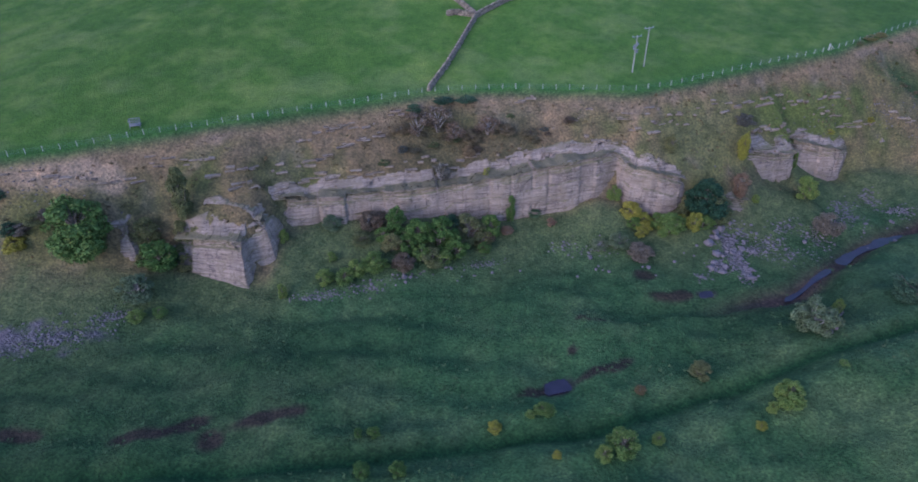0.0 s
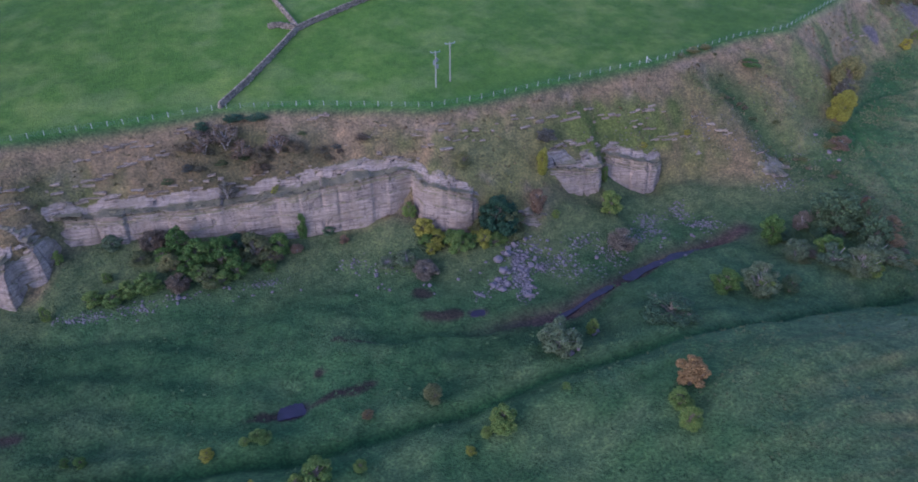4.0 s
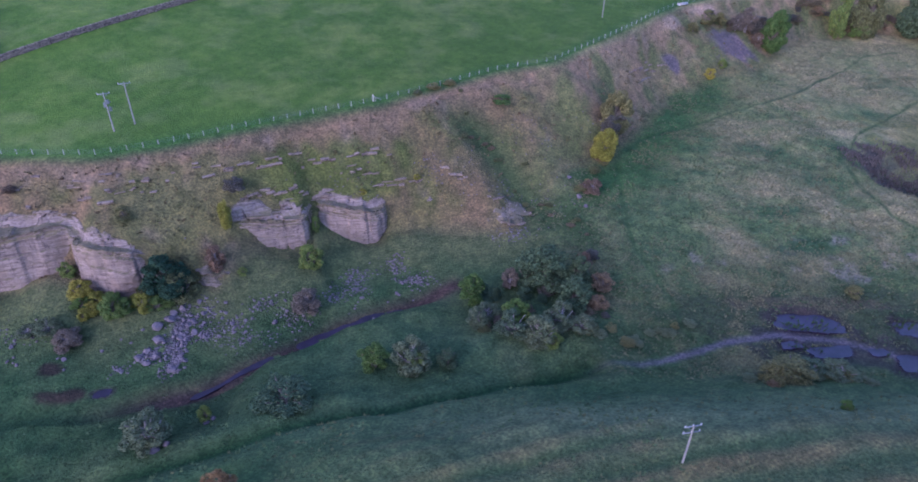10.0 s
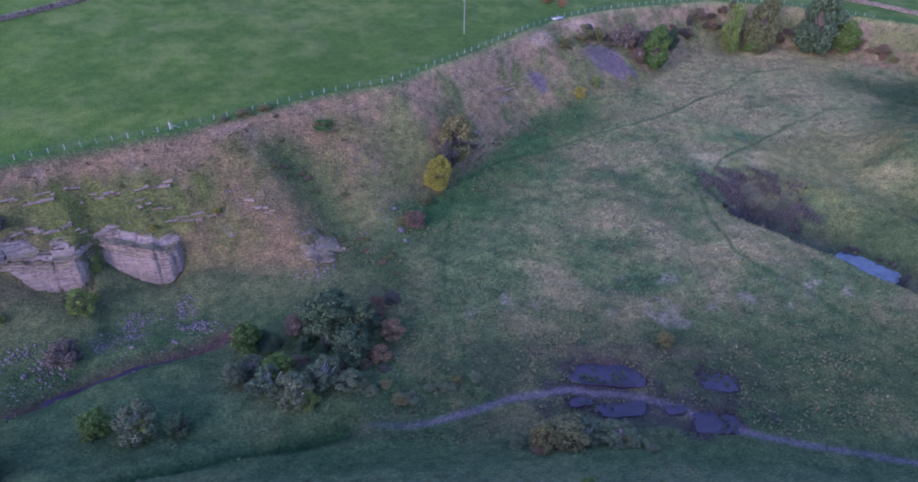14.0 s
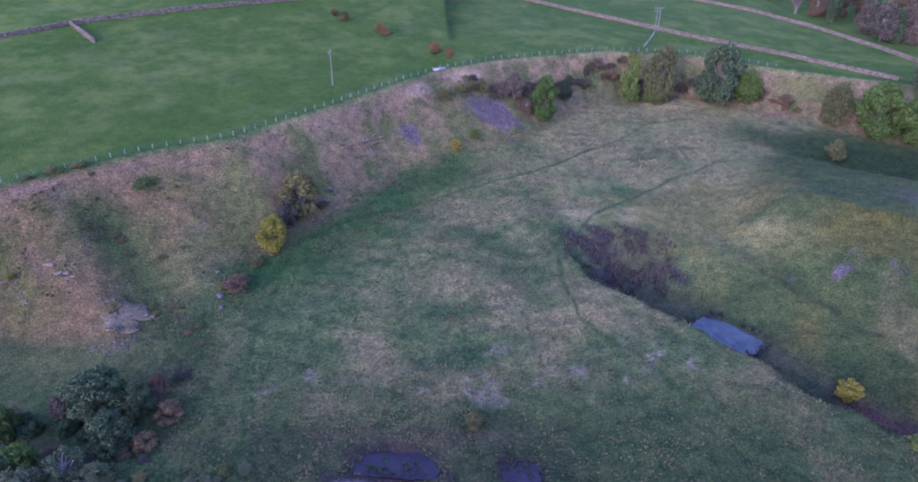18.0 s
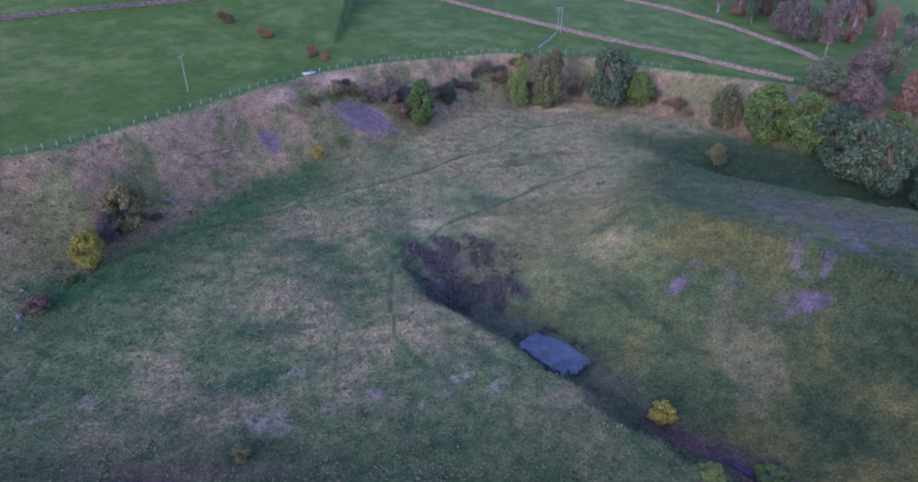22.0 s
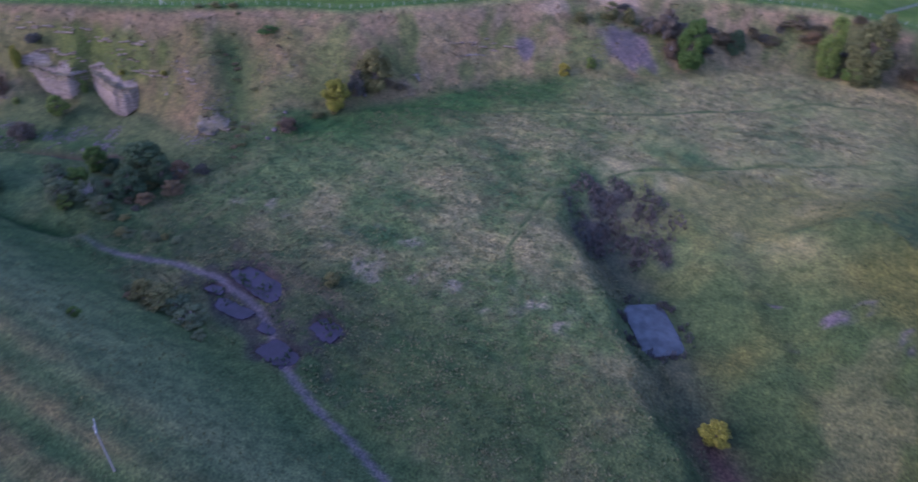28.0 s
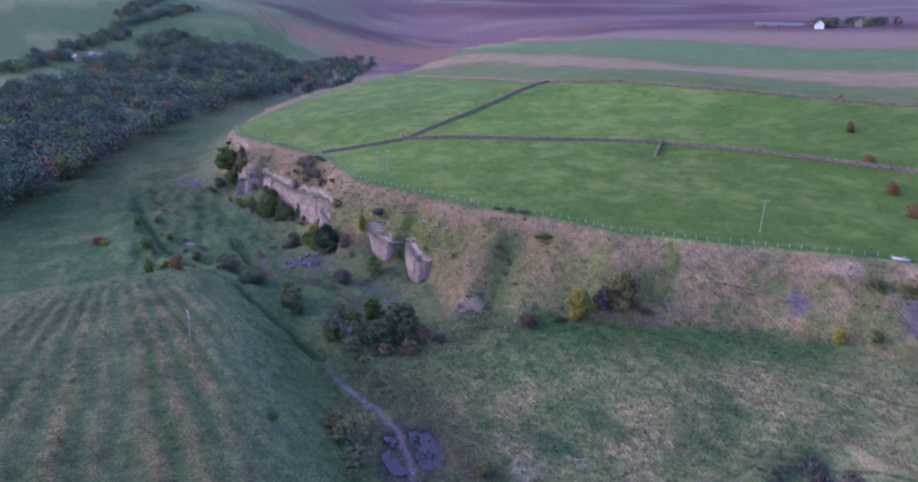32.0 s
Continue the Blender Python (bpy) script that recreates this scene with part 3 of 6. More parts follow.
    # eastern hill
    east = ease(0, -14, near_line(x, y, BROW)[0]) * ease(262, 215, y) * (d > 0)
    east = np.maximum(east, ease(-1, -6, near_line(x, y, DITCH)[0]) * ease(184, 150, y) * ease(214, 226, x) * (d > 0))
    c = mixed(c, (0.062, 0.088, 0.034), east * 0.95)
    # darker towards the southern end
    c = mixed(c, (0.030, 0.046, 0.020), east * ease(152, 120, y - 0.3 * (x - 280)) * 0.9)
    c = mixed(c, (0.105, 0.092, 0.082), east * patch(x, y, 304, 163, 30, 17, -40, 0.4 * n2) * 0.6)
    # darker in the hollow behind the brow
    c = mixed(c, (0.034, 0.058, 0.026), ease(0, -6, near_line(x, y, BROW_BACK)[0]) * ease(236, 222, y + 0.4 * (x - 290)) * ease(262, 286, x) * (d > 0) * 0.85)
    c = mixed(c, (0.126, 0.112, 0.034), east * np.clip(0.6 * n2 + 0.4 * n1 + 0.2, 0, 1) * 0.7 * ease(178, 158, y - 0.3 * (x - 270)))
    c = mixed(c, (0.18, 0.15, 0.085), east * patch(x, y, 275, 137, 14, 20, 10, 0.3 * n3) * 0.3)
    c = mixed(c, (0.165, 0.145, 0.052), patch(x, y, 246, 181, 44, 26, 20, 0.3 * n2) * 0.55 * (d > 0))
    # heath and dry grass on the scarp
    talus = ease(-1, 2, d) * ease(d2 + 22, d2 + 4, d + 3 * n2) * ease(140, 122, x)
    c = mixed(c, (0.094, 0.106, 0.048), talus * 0.85)
    c = mixed(c, (0.130, 0.108, 0.062), talus * ease(d2 + 9, d2 - 2, d) * np.clip(0.3 + 0.7 * n3 + 0.4 * n2, 0, 1) * 0.6)
    scarp = ease(0.5, 2.5, d) * ease(d2 + 4, d2 - 3, d + 2.0 * n2)
    c = mixed(c, (0.164, 0.114, 0.066), scarp * 0.95)
    c = mixed(c, (0.235, 0.155, 0.102), scarp * ease(9, 2, d + 2 * n2) * 0.6)
    c = mixed(c, (0.104, 0.106, 0.038), scarp * np.clip(0.8 * n2 + 0.5 * n3 + 0.45, 0, 1) * ease(1.5, 6, d) * 0.85)
    c = mixed(c, (0.235, 0.165, 0.130), scarp * np.clip(n3 - 0.3, 0, 1) * 0.6)
    c = mixed(c, (0.100, 0.118, 0.032), scarp * patch(x, y, 82, 146, 34, 9, 22) * 0.75)
    c = mixed(c, (0.128, 0.124, 0.050), ease(0.5, 4, d) * patch(x, y, 53, 132, 30, 15, 24, 0.3 * n3) * 0.75)
    c = mixed(c, (0.115, 0.085, 0.050), scarp * patch(x, y, 0, 125.5, 38, 9, 8) * 0.8)
    c = mixed(c, (0.245, 0.172, 0.112), scarp * ease(118, 150, x) * np.clip(0.45 + 0.5 * n2, 0, 1) * 0.65)
    c = mixed(c, (0.096, 0.110, 0.042), scarp * ease(112, 140, x) * np.clip(1.5 * fbm(x, y, 9, 37) + 0.2, 0, 1) * 0.85)
    c = mixed(c, (0.33, 0.225, 0.165), scarp * (patch(x, y, 179, 224, 10, 4, 45) + patch(x, y, 193, 236, 12, 5, 30) + patch(x, y, -72, 108, 24, 4, 8)).clip(0, 1) * 0.75)
    # eastern scarp a little lighter overall
    c = c * (1 + 0.12 * scarp * ease(112, 150, x))[..., None]
    c = mixed(c, (0.052, 0.082, 0.032), np.exp(-(near_line(x, y, GULLY)[0] / 5.5) ** 2) * ease(2, 8, d) * 0.9)
    # pasture
    field = ease(0.9, -0.4, d)
    g = np.zeros(c.shape) + np.array((0.078, 0.138, 0.023))
    g = mixed(g, (0.142, 0.188, 0.044), np.clip(0.3 * n1 + 0.35 * n2 + 0.5 * n3 + 0.1 + 0.1 * np.sin(0.9 * (0.8 * x - 0.6 * y)), 0, 1))
    g = mixed(g, (0.036, 0.110, 0.030), ease(6, 0, -d) * 0.6)
    g = mixed(g, (0.175, 0.200, 0.070), np.clip(fbm(x, y, 7, 67) - 0.25 + 0.4 * fbm(x, y, 60, 68), 0, 1) * 0.42)
    # palest around x = 10, darker to either side
    g = g * (0.9 + 0.22 * ease(-70, 20, x) - 0.29 * ease(-10, 120, x))[..., None]
    up, _ = near_line(x, y, HIGH_WALL)
    up = np.where(up < 0, -up, 0)
    g = mixed(g, (0.10, 0.12, 0.045), ease(1, 12, up) * 0.9)
    g = mixed(g, (0.235, 0.155, 0.10), ease(55, 80, up + 12 * n1) * ease(150, 120, up) * 0.85)
    g = mixed(g, (0.085, 0.14, 0.055), ease(150, 175, up) * ease(300, 270, up) * 0.9)
    g = mixed(g, (0.19, 0.125, 0.095), ease(300, 340, up))
    c = c * (1 - field[..., None]) + g * field[..., None]
    # far moor and dale
    r = np.hypot(x - 100, y - 120)
    m1, m2 = fbm(x * 0.6, y * 1.4, 420, 41), fbm(x, y, 150, 42)
    moor = np.zeros(c.shape) + np.array((0.135, 0.078, 0.088))
    moor = mixed(moor, (0.080, 0.038, 0.052), np.clip(m1 * 1.6 + 0.2, 0, 1))
    moor = mixed(moor, (0.16, 0.135, 0.10), np.clip(m2 - 0.3, 0, 1))
    side = ease(0, 160, near_line(x, y, [(100, -60), (-120, 20), (-320, 100), (-650, 320), (-1100, 560), (-2200, 900)])[0] * -1)
    fields = np.zeros(c.shape) + np.array((0.062, 0.105, 0.042))
    fields = mixed(fields, (0.115, 0.145, 0.062), ease(0.05, 0.2, np.sin(x / 62 + y / 130 + m2) * np.sin(y / 75 - x / 200)))
    moor = moor * (1 - side[..., None]) + mixed(fields, (0.12, 0.09, 0.08), ease(1300, 2300, r)) * side[..., None]
    k = ease(430, 640, r) * np.where(d <= 0, ease(700, 900, r), 1)
    c = c * (1 - k[..., None]) + moor * k[..., None]
    # rust and straw on the far flank of the plateau, dark heather beyond
    c = mixed(c, (0.250, 0.190, 0.120), patch(x, y, -640, 330, 460, 130, 34) * 0.8 * (r > 520))
    c = mixed(c, (0.200, 0.105, 0.072), patch(x, y, -1010, 520, 760, 230, 33) * 0.85)
    c = mixed(c, (0.066, 0.028, 0.040), patch(x, y, -1420, 520, 560, 190, 28) * 0.85)
    # wet ground, bare stone and worn ways
    for cx, cy, lx, ly, turn in PEAT:
        c = mixed(c, (0.040, 0.026, 0.024), patch(x, y, cx, cy, lx, ly, turn) * 0.9)
    for cx, cy, lx, ly in STONY:
        c = mixed(c, (0.130, 0.098, 0.132), patch(x, y, cx, cy, lx, ly, 0, 0.12 * n3) * np.where((x > 250) | (x < 100), np.clip(0.5 + 1.0 * fbm(x, y, 2.4, 59), 0, 0.85), 0.8))
    c = mixed(c, (0.050, 0.046, 0.054), patch(x, y, 226, 166, 26, 18, -30) * np.clip(0.8 + 0.5 * n3, 0.2, 1) * 0.9)
    c = mixed(c, (0.044, 0.038, 0.042), patch(x, y, 181, 105, 36, 10, -8, 0.3 * n3) * 0.7)
    for row in POOLS:
        c = mixed(c, (0.045, 0.034, 0.038), ease(1.9, 1.2, oval(x, y, *row) + 0.25 * n3) * 0.85)
    c = mixed(c, (0.074, 0.042, 0.042), np.exp(-(near_line(x, y, STREAM)[0] / 2.5) ** 2) * ease(0.6, 1.8, near_line(x, y, STREAM)[1]) * 0.9)
    dd, da = near_line(x, y, DITCH)
    c = mixed(c, (0.110, 0.056, 0.052), np.exp(-(dd / 3.0) ** 2) * ease(4.4, 5.0, da) * 0.9)
    # upper ditch hollow, darker than the meadow around it
    c = mixed(c, (0.034, 0.044, 0.034), np.exp(-(dd / 5.5) ** 2) * ease(0.6, 1.6, da) * ease(5.2, 4.4, da) * 0.75)
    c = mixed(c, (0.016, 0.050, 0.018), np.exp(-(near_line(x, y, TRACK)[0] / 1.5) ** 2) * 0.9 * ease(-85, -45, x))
    c = mixed(c, (0.125, 0.105, 0.128), np.exp(-((near_line(x, y, GRAVEL)[0] + 0.2 * n3) / 0.68) ** 4) * 0.85 * ease(126, 150, x))
    for line in FOOTPATHS:
        c = mixed(c, (0.030, 0.066, 0.024), np.exp(-((near_line(x, y, line)[0] + 0.35 * waves(x, y, 9, 57)) / 0.5) ** 2) * np.clip(0.75 + 0.35 * n2, 0.3, 0.95))
    return c


def sheet(name, xs, ys, colours, material):
    gx, gy = np.meshgrid(xs, ys)
    gz = land(gx, gy)
    nx, ny = len(xs), len(ys)
    i = (np.arange(ny - 1)[:, None] * nx + np.arange(nx - 1)[None, :]).ravel()
    faces = np.stack([i, i + 1, i + nx + 1, i + nx], 1)
    mesh = bpy.data.meshes.new(name)
    mesh.vertices.add(nx * ny)
    mesh.vertices.foreach_set("co", np.stack([gx, gy, gz], -1).ravel())
    mesh.loops.add(faces.size)
    mesh.loops.foreach_set("vertex_index", faces.ravel())
    mesh.polygons.add(len(faces))
    mesh.polygons.foreach_set("loop_start", np.arange(0, faces.size, 4))
    mesh.polygons.foreach_set("use_smooth", np.ones(len(faces), bool))
    mesh.update(calc_edges=True)
    attr = mesh.attributes.new("cover", "FLOAT_COLOR", "POINT")
    rgba = np.ones((nx * ny, 4))
    rgba[:, 3] = 1 - 0.5 * ease(0.5, -1, near_line(gx, gy, BRINK)[0]).ravel()
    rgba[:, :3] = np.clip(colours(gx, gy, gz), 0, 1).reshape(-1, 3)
    attr.data.foreach_set("color", rgba.ravel())
    mesh.materials.append(material)
    return new(name, mesh)


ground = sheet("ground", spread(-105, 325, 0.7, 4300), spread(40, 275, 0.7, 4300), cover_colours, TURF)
tagged(ground, "rough valley grass, heath and green pasture on rolling ground", "ground", kind="structure")

# ---- tools for the things ----
def mesh_from(name, verts, faces, material, smooth=False):
    mesh = bpy.data.meshes.new(name)
    if isinstance(faces, np.ndarray):
        mesh.vertices.add(len(verts))
        mesh.vertices.foreach_set("co", np.asarray(verts, np.float32).ravel())
        mesh.loops.add(faces.size)
        mesh.loops.foreach_set("vertex_index", faces.astype(np.int32).ravel())
        mesh.polygons.add(len(faces))
        mesh.polygons.foreach_set("loop_start", np.arange(0, faces.size, faces.shape[1], dtype=np.int32))
        mesh.update(calc_edges=True)
    else:
        mesh.from_pydata([tuple(v) for v in verts], [], [tuple(int(i) for i in f) for f in faces])
    mesh.materials.append(material)
    if smooth:
        mesh.polygons.foreach_set("use_smooth", np.ones(len(mesh.polygons), bool))
    mesh.update()
    return mesh


def thing(name, at, label, category, group="", turn=0.0, scale=(1, 1, 1)):
    ob = new(name)
    ob.empty_display_size = 0.2
    ob.matrix_basis = Matrix.LocRotScale(at, Euler((0, 0, turn)), scale)
    return tagged(ob, label, category, group)


def under(name, mesh, parent, label="", at=(0, 0, 0), turn=(0, 0, 0), kind=""):
    ob = new(name, mesh)
    ob.parent = parent
    ob.location, ob.rotation_euler = at, turn
    return tagged(ob, label, kind=kind)


def boxes(name, rows, material, jitter=0.0, seed=0):
    """Many rough blocks in one mesh; rows of centre x, y, z, half-length, half-width, half-height, turn."""
    rng = np.random.RandomState(seed)
    rows = np.array(rows, float)
    corner = np.array([(-1, -1, -1), (1, -1, -1), (1, 1, -1), (-1, 1, -1), (-1, -1, 1), (1, -1, 1), (1, 1, 1), (-1, 1, 1)], float)
    p = corner[None] * rows[:, None, 3:6] * (1 + jitter * rng.uniform(-1, 1, (len(rows), 8, 3)))
    c, s = np.cos(rows[:, 6])[:, None], np.sin(rows[:, 6])[:, None]
    x, y = p[..., 0] * c - p[..., 1] * s, p[..., 0] * s + p[..., 1] * c
    v = np.stack([x + rows[:, None, 0], y + rows[:, None, 1], p[..., 2] + rows[:, None, 2]], -1).reshape(-1, 3)
    f = np.array([(0, 3, 2, 1), (4, 5, 6, 7), (0, 1, 5, 4), (1, 2, 6, 5), (2, 3, 7, 6), (3, 0, 4, 7)])
    faces = (np.arange(len(rows))[:, None, None] * 8 + f[None]).reshape(-1, 4)
    return mesh_from(name, v, faces, material)


def tube(points, radii, sides=6):
    """Vertices and faces of a tapering limb through the points."""
    verts, faces = [], []
    for n, (p, r) in enumerate(zip(points, radii)):
        way = Vector(points[min(n + 1, len(points) - 1)]) - Vector(points[max(n - 1, 0)])
        q = way.to_track_quat("Z", "Y")
        for k in range(sides):
            a = 6.2832 * k / sides
            verts.append(tuple(Vector(p) + q @ Vector((r * math.cos(a), r * math.sin(a), 0))))
        if n:
            o = (n - 1) * sides
            faces += [(o + k, o + (k + 1) % sides, o + sides + (k + 1) % sides, o + sides + k) for k in range(sides)]
    faces.append(tuple(range(sides))[::-1])
    faces.append(tuple(len(verts) - sides + k for k in range(sides)))
    return verts, faces


def joined(pieces):
    verts, faces = [], []
    for v, f in pieces:
        faces += [tuple(i + len(verts) for i in face) for face in f]
        verts += v
    return verts, faces


def leaf_cloud(rng, centres, radii, count, size, flat=0.8, shell=0.55):
    """Small folded leaf clumps over a set of lobes, thickest near their skins."""
    pick = rng.choice(len(centres), count, p=np.array(radii) ** 2 / np.sum(np.array(radii) ** 2))
    d = rng.normal(size=(count, 3))
    d /= np.linalg.norm(d, axis=1)[:, None]
    r = np.array(radii)[pick] * (shell + (1.12 - shell) * rng.uniform(size=count) ** 0.6)
    p = np.array(centres)[pick] + d * r[:, None] * np.array((1, 1, flat))
    a, b = rng.normal(size=(count, 3)), rng.normal(size=(count, 3))
    a = a * 0.8 + np.cross(d, rng.normal(size=(count, 3)))
    a /= np.linalg.norm(a, axis=1)[:, None]
    b = np.cross(a, d + 0.5 * b)
    b /= np.linalg.norm(b, axis=1)[:, None] + 1e-9
    s = (size * rng.uniform(0.55, 1.35, count))[:, None]
    lift = d * s * 0.25
    v = np.stack([p - a * s, p - b * s * 0.6 + lift, p + a * s, p + b * s * 0.6 + lift], 1).reshape(-1, 3)
    i = np.arange(count)[:, None] * 4
    return v, np.concatenate([i + np.array([[0, 1, 2]]), i + np.array([[0, 2, 3]])], 0)


PLANTS = {}


def plant_meshes(kind, variant, form):
    """Trunk with limbs, and a crown, for a plant one metre wide and one metre high."""
    key = (kind, variant, form)
    if key in PLANTS:
        return PLANTS[key]
    rng = np.random.RandomState(len(PLANTS) * 7 + 13)
    if form == "tree":
        n, low, lobes, leaf, count = 48, 0.08, 0.155, 0.022, 11500
    elif form == "slim":
        n, low, lobes, leaf, count = 34, 0.08, 0.18, 0.025, 7600
    elif form == "bare":
        n, low, lobes, leaf, count = 10, 0.22, 0.22, 0.034, 900
    else:
        n, low, lobes, leaf, count = 30, 0.08, 0.15, 0.026, 5400
    centres, radii = [], []
    for k in range(n):
        up = rng.uniform(0.0, 1.0)
        wide = (0.32 * math.sin(math.pi * (0.15 + 0.78 * up)) + 0.03) * rng.uniform(0.55, 1.1)
        a = k * 2.4 + rng.uniform(-0.5, 0.5)
        centres.append((wide * math.cos(a), wide * math.sin(a), low + (0.86 - low) * up))
        radii.append(lobes * rng.uniform(0.6, 1.1) * (1.1 - 0.4 * up))
    v, f = leaf_cloud(rng, centres, radii, count, leaf, 0.75, 0.35 if form == "bare" else 0.55)
    crown = mesh_from("crown", v, f, LEAF[kind])
    limbs = []
    stems = 1 if form in ("tree", "slim") else 4
    for s in range(stems):
        lean = 0.0 if stems == 1 else 0.16
        a = s * 1.7
        top = (lean * 2 * math.cos(a), lean * 2 * math.sin(a), 0.62)
        limbs.append(tube([(0.02 * math.cos(a), 0.02 * math.sin(a), -0.06), (lean * 0.5 * math.cos(a), lean * 0.5 * math.sin(a), 0.2), top], [0.035 / stems ** 0.5, 0.026 / stems ** 0.5, 0.008]))
    for c, r in zip(centres, radii):
        z0 = max(0.1, c[2] * 0.55)
        limbs.append(tube([(0.01, 0, z0), (c[0] * 0.5, c[1] * 0.5, z0 * 0.4 + c[2] * 0.6), (c[0] * 1.05, c[1] * 1.05, c[2] + r * 0.4)], [0.014, 0.009, 0.003], 5))
        if form == "bare":
            for _ in range(5):
                e = rng.normal(size=3) * r * 0.8
                limbs.append(tube([c, (c[0] + e[0] * 0.5, c[1] + e[1] * 0.5, c[2] + abs(e[2]) * 0.4), (c[0] + e[0], c[1] + e[1], c[2] + abs(e[2]))], [0.006, 0.004, 0.001], 3))
    trunk = mesh_from("trunk", *joined(limbs), GREY_BARK if kind in ("twig", "pale", "rust") else BARK)
    PLANTS[key] = (trunk, crown)
    return PLANTS[key]


LOOKS = {
    "green": "green-leaved", "lime": "bright yellow-green", "dark": "dark green", "ivy": "very dark evergreen", "yellow": "golden-yellow autumn",
    "olive": "dull olive-leaved", "orange": "orange-brown autumn", "rust": "rust-red autumn", "twig": "nearly leafless grey-brown",
    "pale": "pale grey-green", "bracken": "dry brown"}
plant_rng = np.random.RandomState(77)


def plant(kind, x, y, wide, high, where, form="bush", group=""):
    trunk, crown = plant_meshes(kind, plant_rng.randint(3), form)
    word = "tree" if form in ("tree", "slim") else "bush"
    size = "small" if high < 2.5 else ("tall" if high > 7 else "spreading")
    root = thing(word, (x, y, ground_z(x, y)), f"{size} {LOOKS[kind]} {word} {where}", word, group, plant_rng.uniform(0, 6.28), (1.16 * wide, 1.16 * wide * plant_rng.uniform(0.88, 1.12), 1.08 * high))
    under("trunk", trunk, root)
    under("crown", crown, root)
    return root

# ---- the limestone scar ----
def rock_face(parent, name, plan, foot, lip, setback=3.0, rise=1.6, seed=0, material=None, batter=0.7, step=0.3, hole=None):
    """A bedded face along a line in plan, from below its foot up to its lip, then stepping back in thin beds."""
    rng = np.random.RandomState(seed)
    plan = [(plan[0][0] - 0.8, plan[0][1] + 5), *plan, (plan[-1][0] + 0.8, plan[-1][1] + 5)]
    foot, lip = [foot[0] + 1.5, *foot, foot[-1] + 1.5], [lip[0] - 0.4, *lip, lip[-1] - 0.4]
    plan = np.array(plan, float)
    run = np.concatenate([[0], np.cumsum(np.hypot(*np.diff(plan, axis=0).T))])
    s = np.arange(0, run[-1], step)
    px, py = np.interp(s, run, plan[:, 0]), np.interp(s, run, plan[:, 1])
    zf, zl = np.interp(s, run, foot), np.interp(s, run, lip)
    tx, ty = np.gradient(px), np.gradient(py)
    k = np.ones(7) / 7
    tx, ty = np.convolve(np.pad(tx, 3, "edge"), k, "valid"), np.convolve(np.pad(ty, 3, "edge"), k, "valid")
    tl = np.hypot(tx, ty)
    ox, oy = ty / tl, -tx / tl
    # upright breaks divide the face into bays that stand forward or back
    breaks = np.cumsum(rng.uniform(3, 12, 50))
    bay = np.searchsorted(breaks, s)
    forward = rng.uniform(-0.5, 0.5, 51)[bay]
    to_break = np.min(np.abs(s[:, None] - breaks[None]), axis=1)
    crack = np.exp(-(to_break / 0.22) ** 2) * np.clip(rng.uniform(-0.8, 1.0, 51), 0.1, 1)[bay]
    base_lip = zl + 0.0
    zl = zl + rng.uniform(-0.45, 0.3, 51)[bay] + 0.2 * waves(s, s * 0, 5, seed)
    # thin beds at the top, each a little further back, massive ones below; they follow the dip of the lip
    depth = np.concatenate([np.cumsum(rng.uniform(0.22, 0.5, 6)), 2.3 + np.cumsum(rng.uniform(1.4, 3.2, 10))])
    out_by = rng.uniform(-1, 1, (40, 120))
    length = np.where(np.arange(40) < 6, rng.uniform(1.2, 4, 40), rng.uniform(3, 9, 40))
    shift = rng.uniform(0, 12, 40)
    verts = []
    rows = 0

    def stand(z, back, extra):
        below = np.clip(base_lip - z, -6, 30)
        bed = np.where(below > 0, np.searchsorted(depth, below), 20 + np.clip(-below / 0.34, 0, 18).astype(int))
        thin = np.where((bed < 6) | (bed >= 20), 1.0, 0.0)
        at = (s + shift[bed]) / length[bed] + 0.12 * np.sin(z * 1.7 + bed)
        block = np.floor(at).astype(int) % 120
        o = out_by[bed, block] * (0.17 + 0.16 * thin) + out_by[bed, 119] * (0.1 + 0.12 * thin)
        o = o - np.where(bed < 6, 0.13 * (6 - bed), 0)
        edge = np.abs(at - np.round(at)) * length[bed]
        o = o - (0.2 * np.exp(-(edge / 0.13) ** 2)) * (out_by[bed, (block + 7) % 120] > 0.1)
        seam = np.min(np.abs(below[:, None] - depth[None]), axis=1)
        o = o - (0.12 + 0.12 * waves(s, z, 9, seed + 4)) * np.exp(-(seam / 0.1) ** 2)
        o = o + forward - 0.9 * crack * (0.6 + 0.4 * waves(s, z, 6, seed + 9))
        o = o + 0.22 * waves(s, z * 0.6, 11, seed + 1) + 0.04 * waves(s * 1.3, z, 1.8, seed + 2) + rng.uniform(-0.025, 0.025, len(s))
        if hole:
            o = o - 3.4 * np.exp(-(np.hypot(px - hole[0], py - hole[1]) / 0.9) ** 4 - ((z - hole[2]) / 1.1) ** 4)
        if extra < 1:
            z = np.minimum(z, np.maximum(land(px + ox * (o * extra - back), py + oy * (o * extra - back)) + 0.32, zl - 0.05))
        verts.append(np.stack([px + ox * (o * extra - back), py + oy * (o * extra - back), z + rng.uniform(-0.04, 0.04, len(s))], -1))

    for v in [-0.16] + np.linspace(0, 1, 58).tolist():
        stand(zf + (zl - zf) * v, batter * max(v, 0) ** 1.3 + 0 * s - (0.2 if v < 0 else 0), 1.0)
        rows += 1
    steps = max(2, int(rise / 0.34))
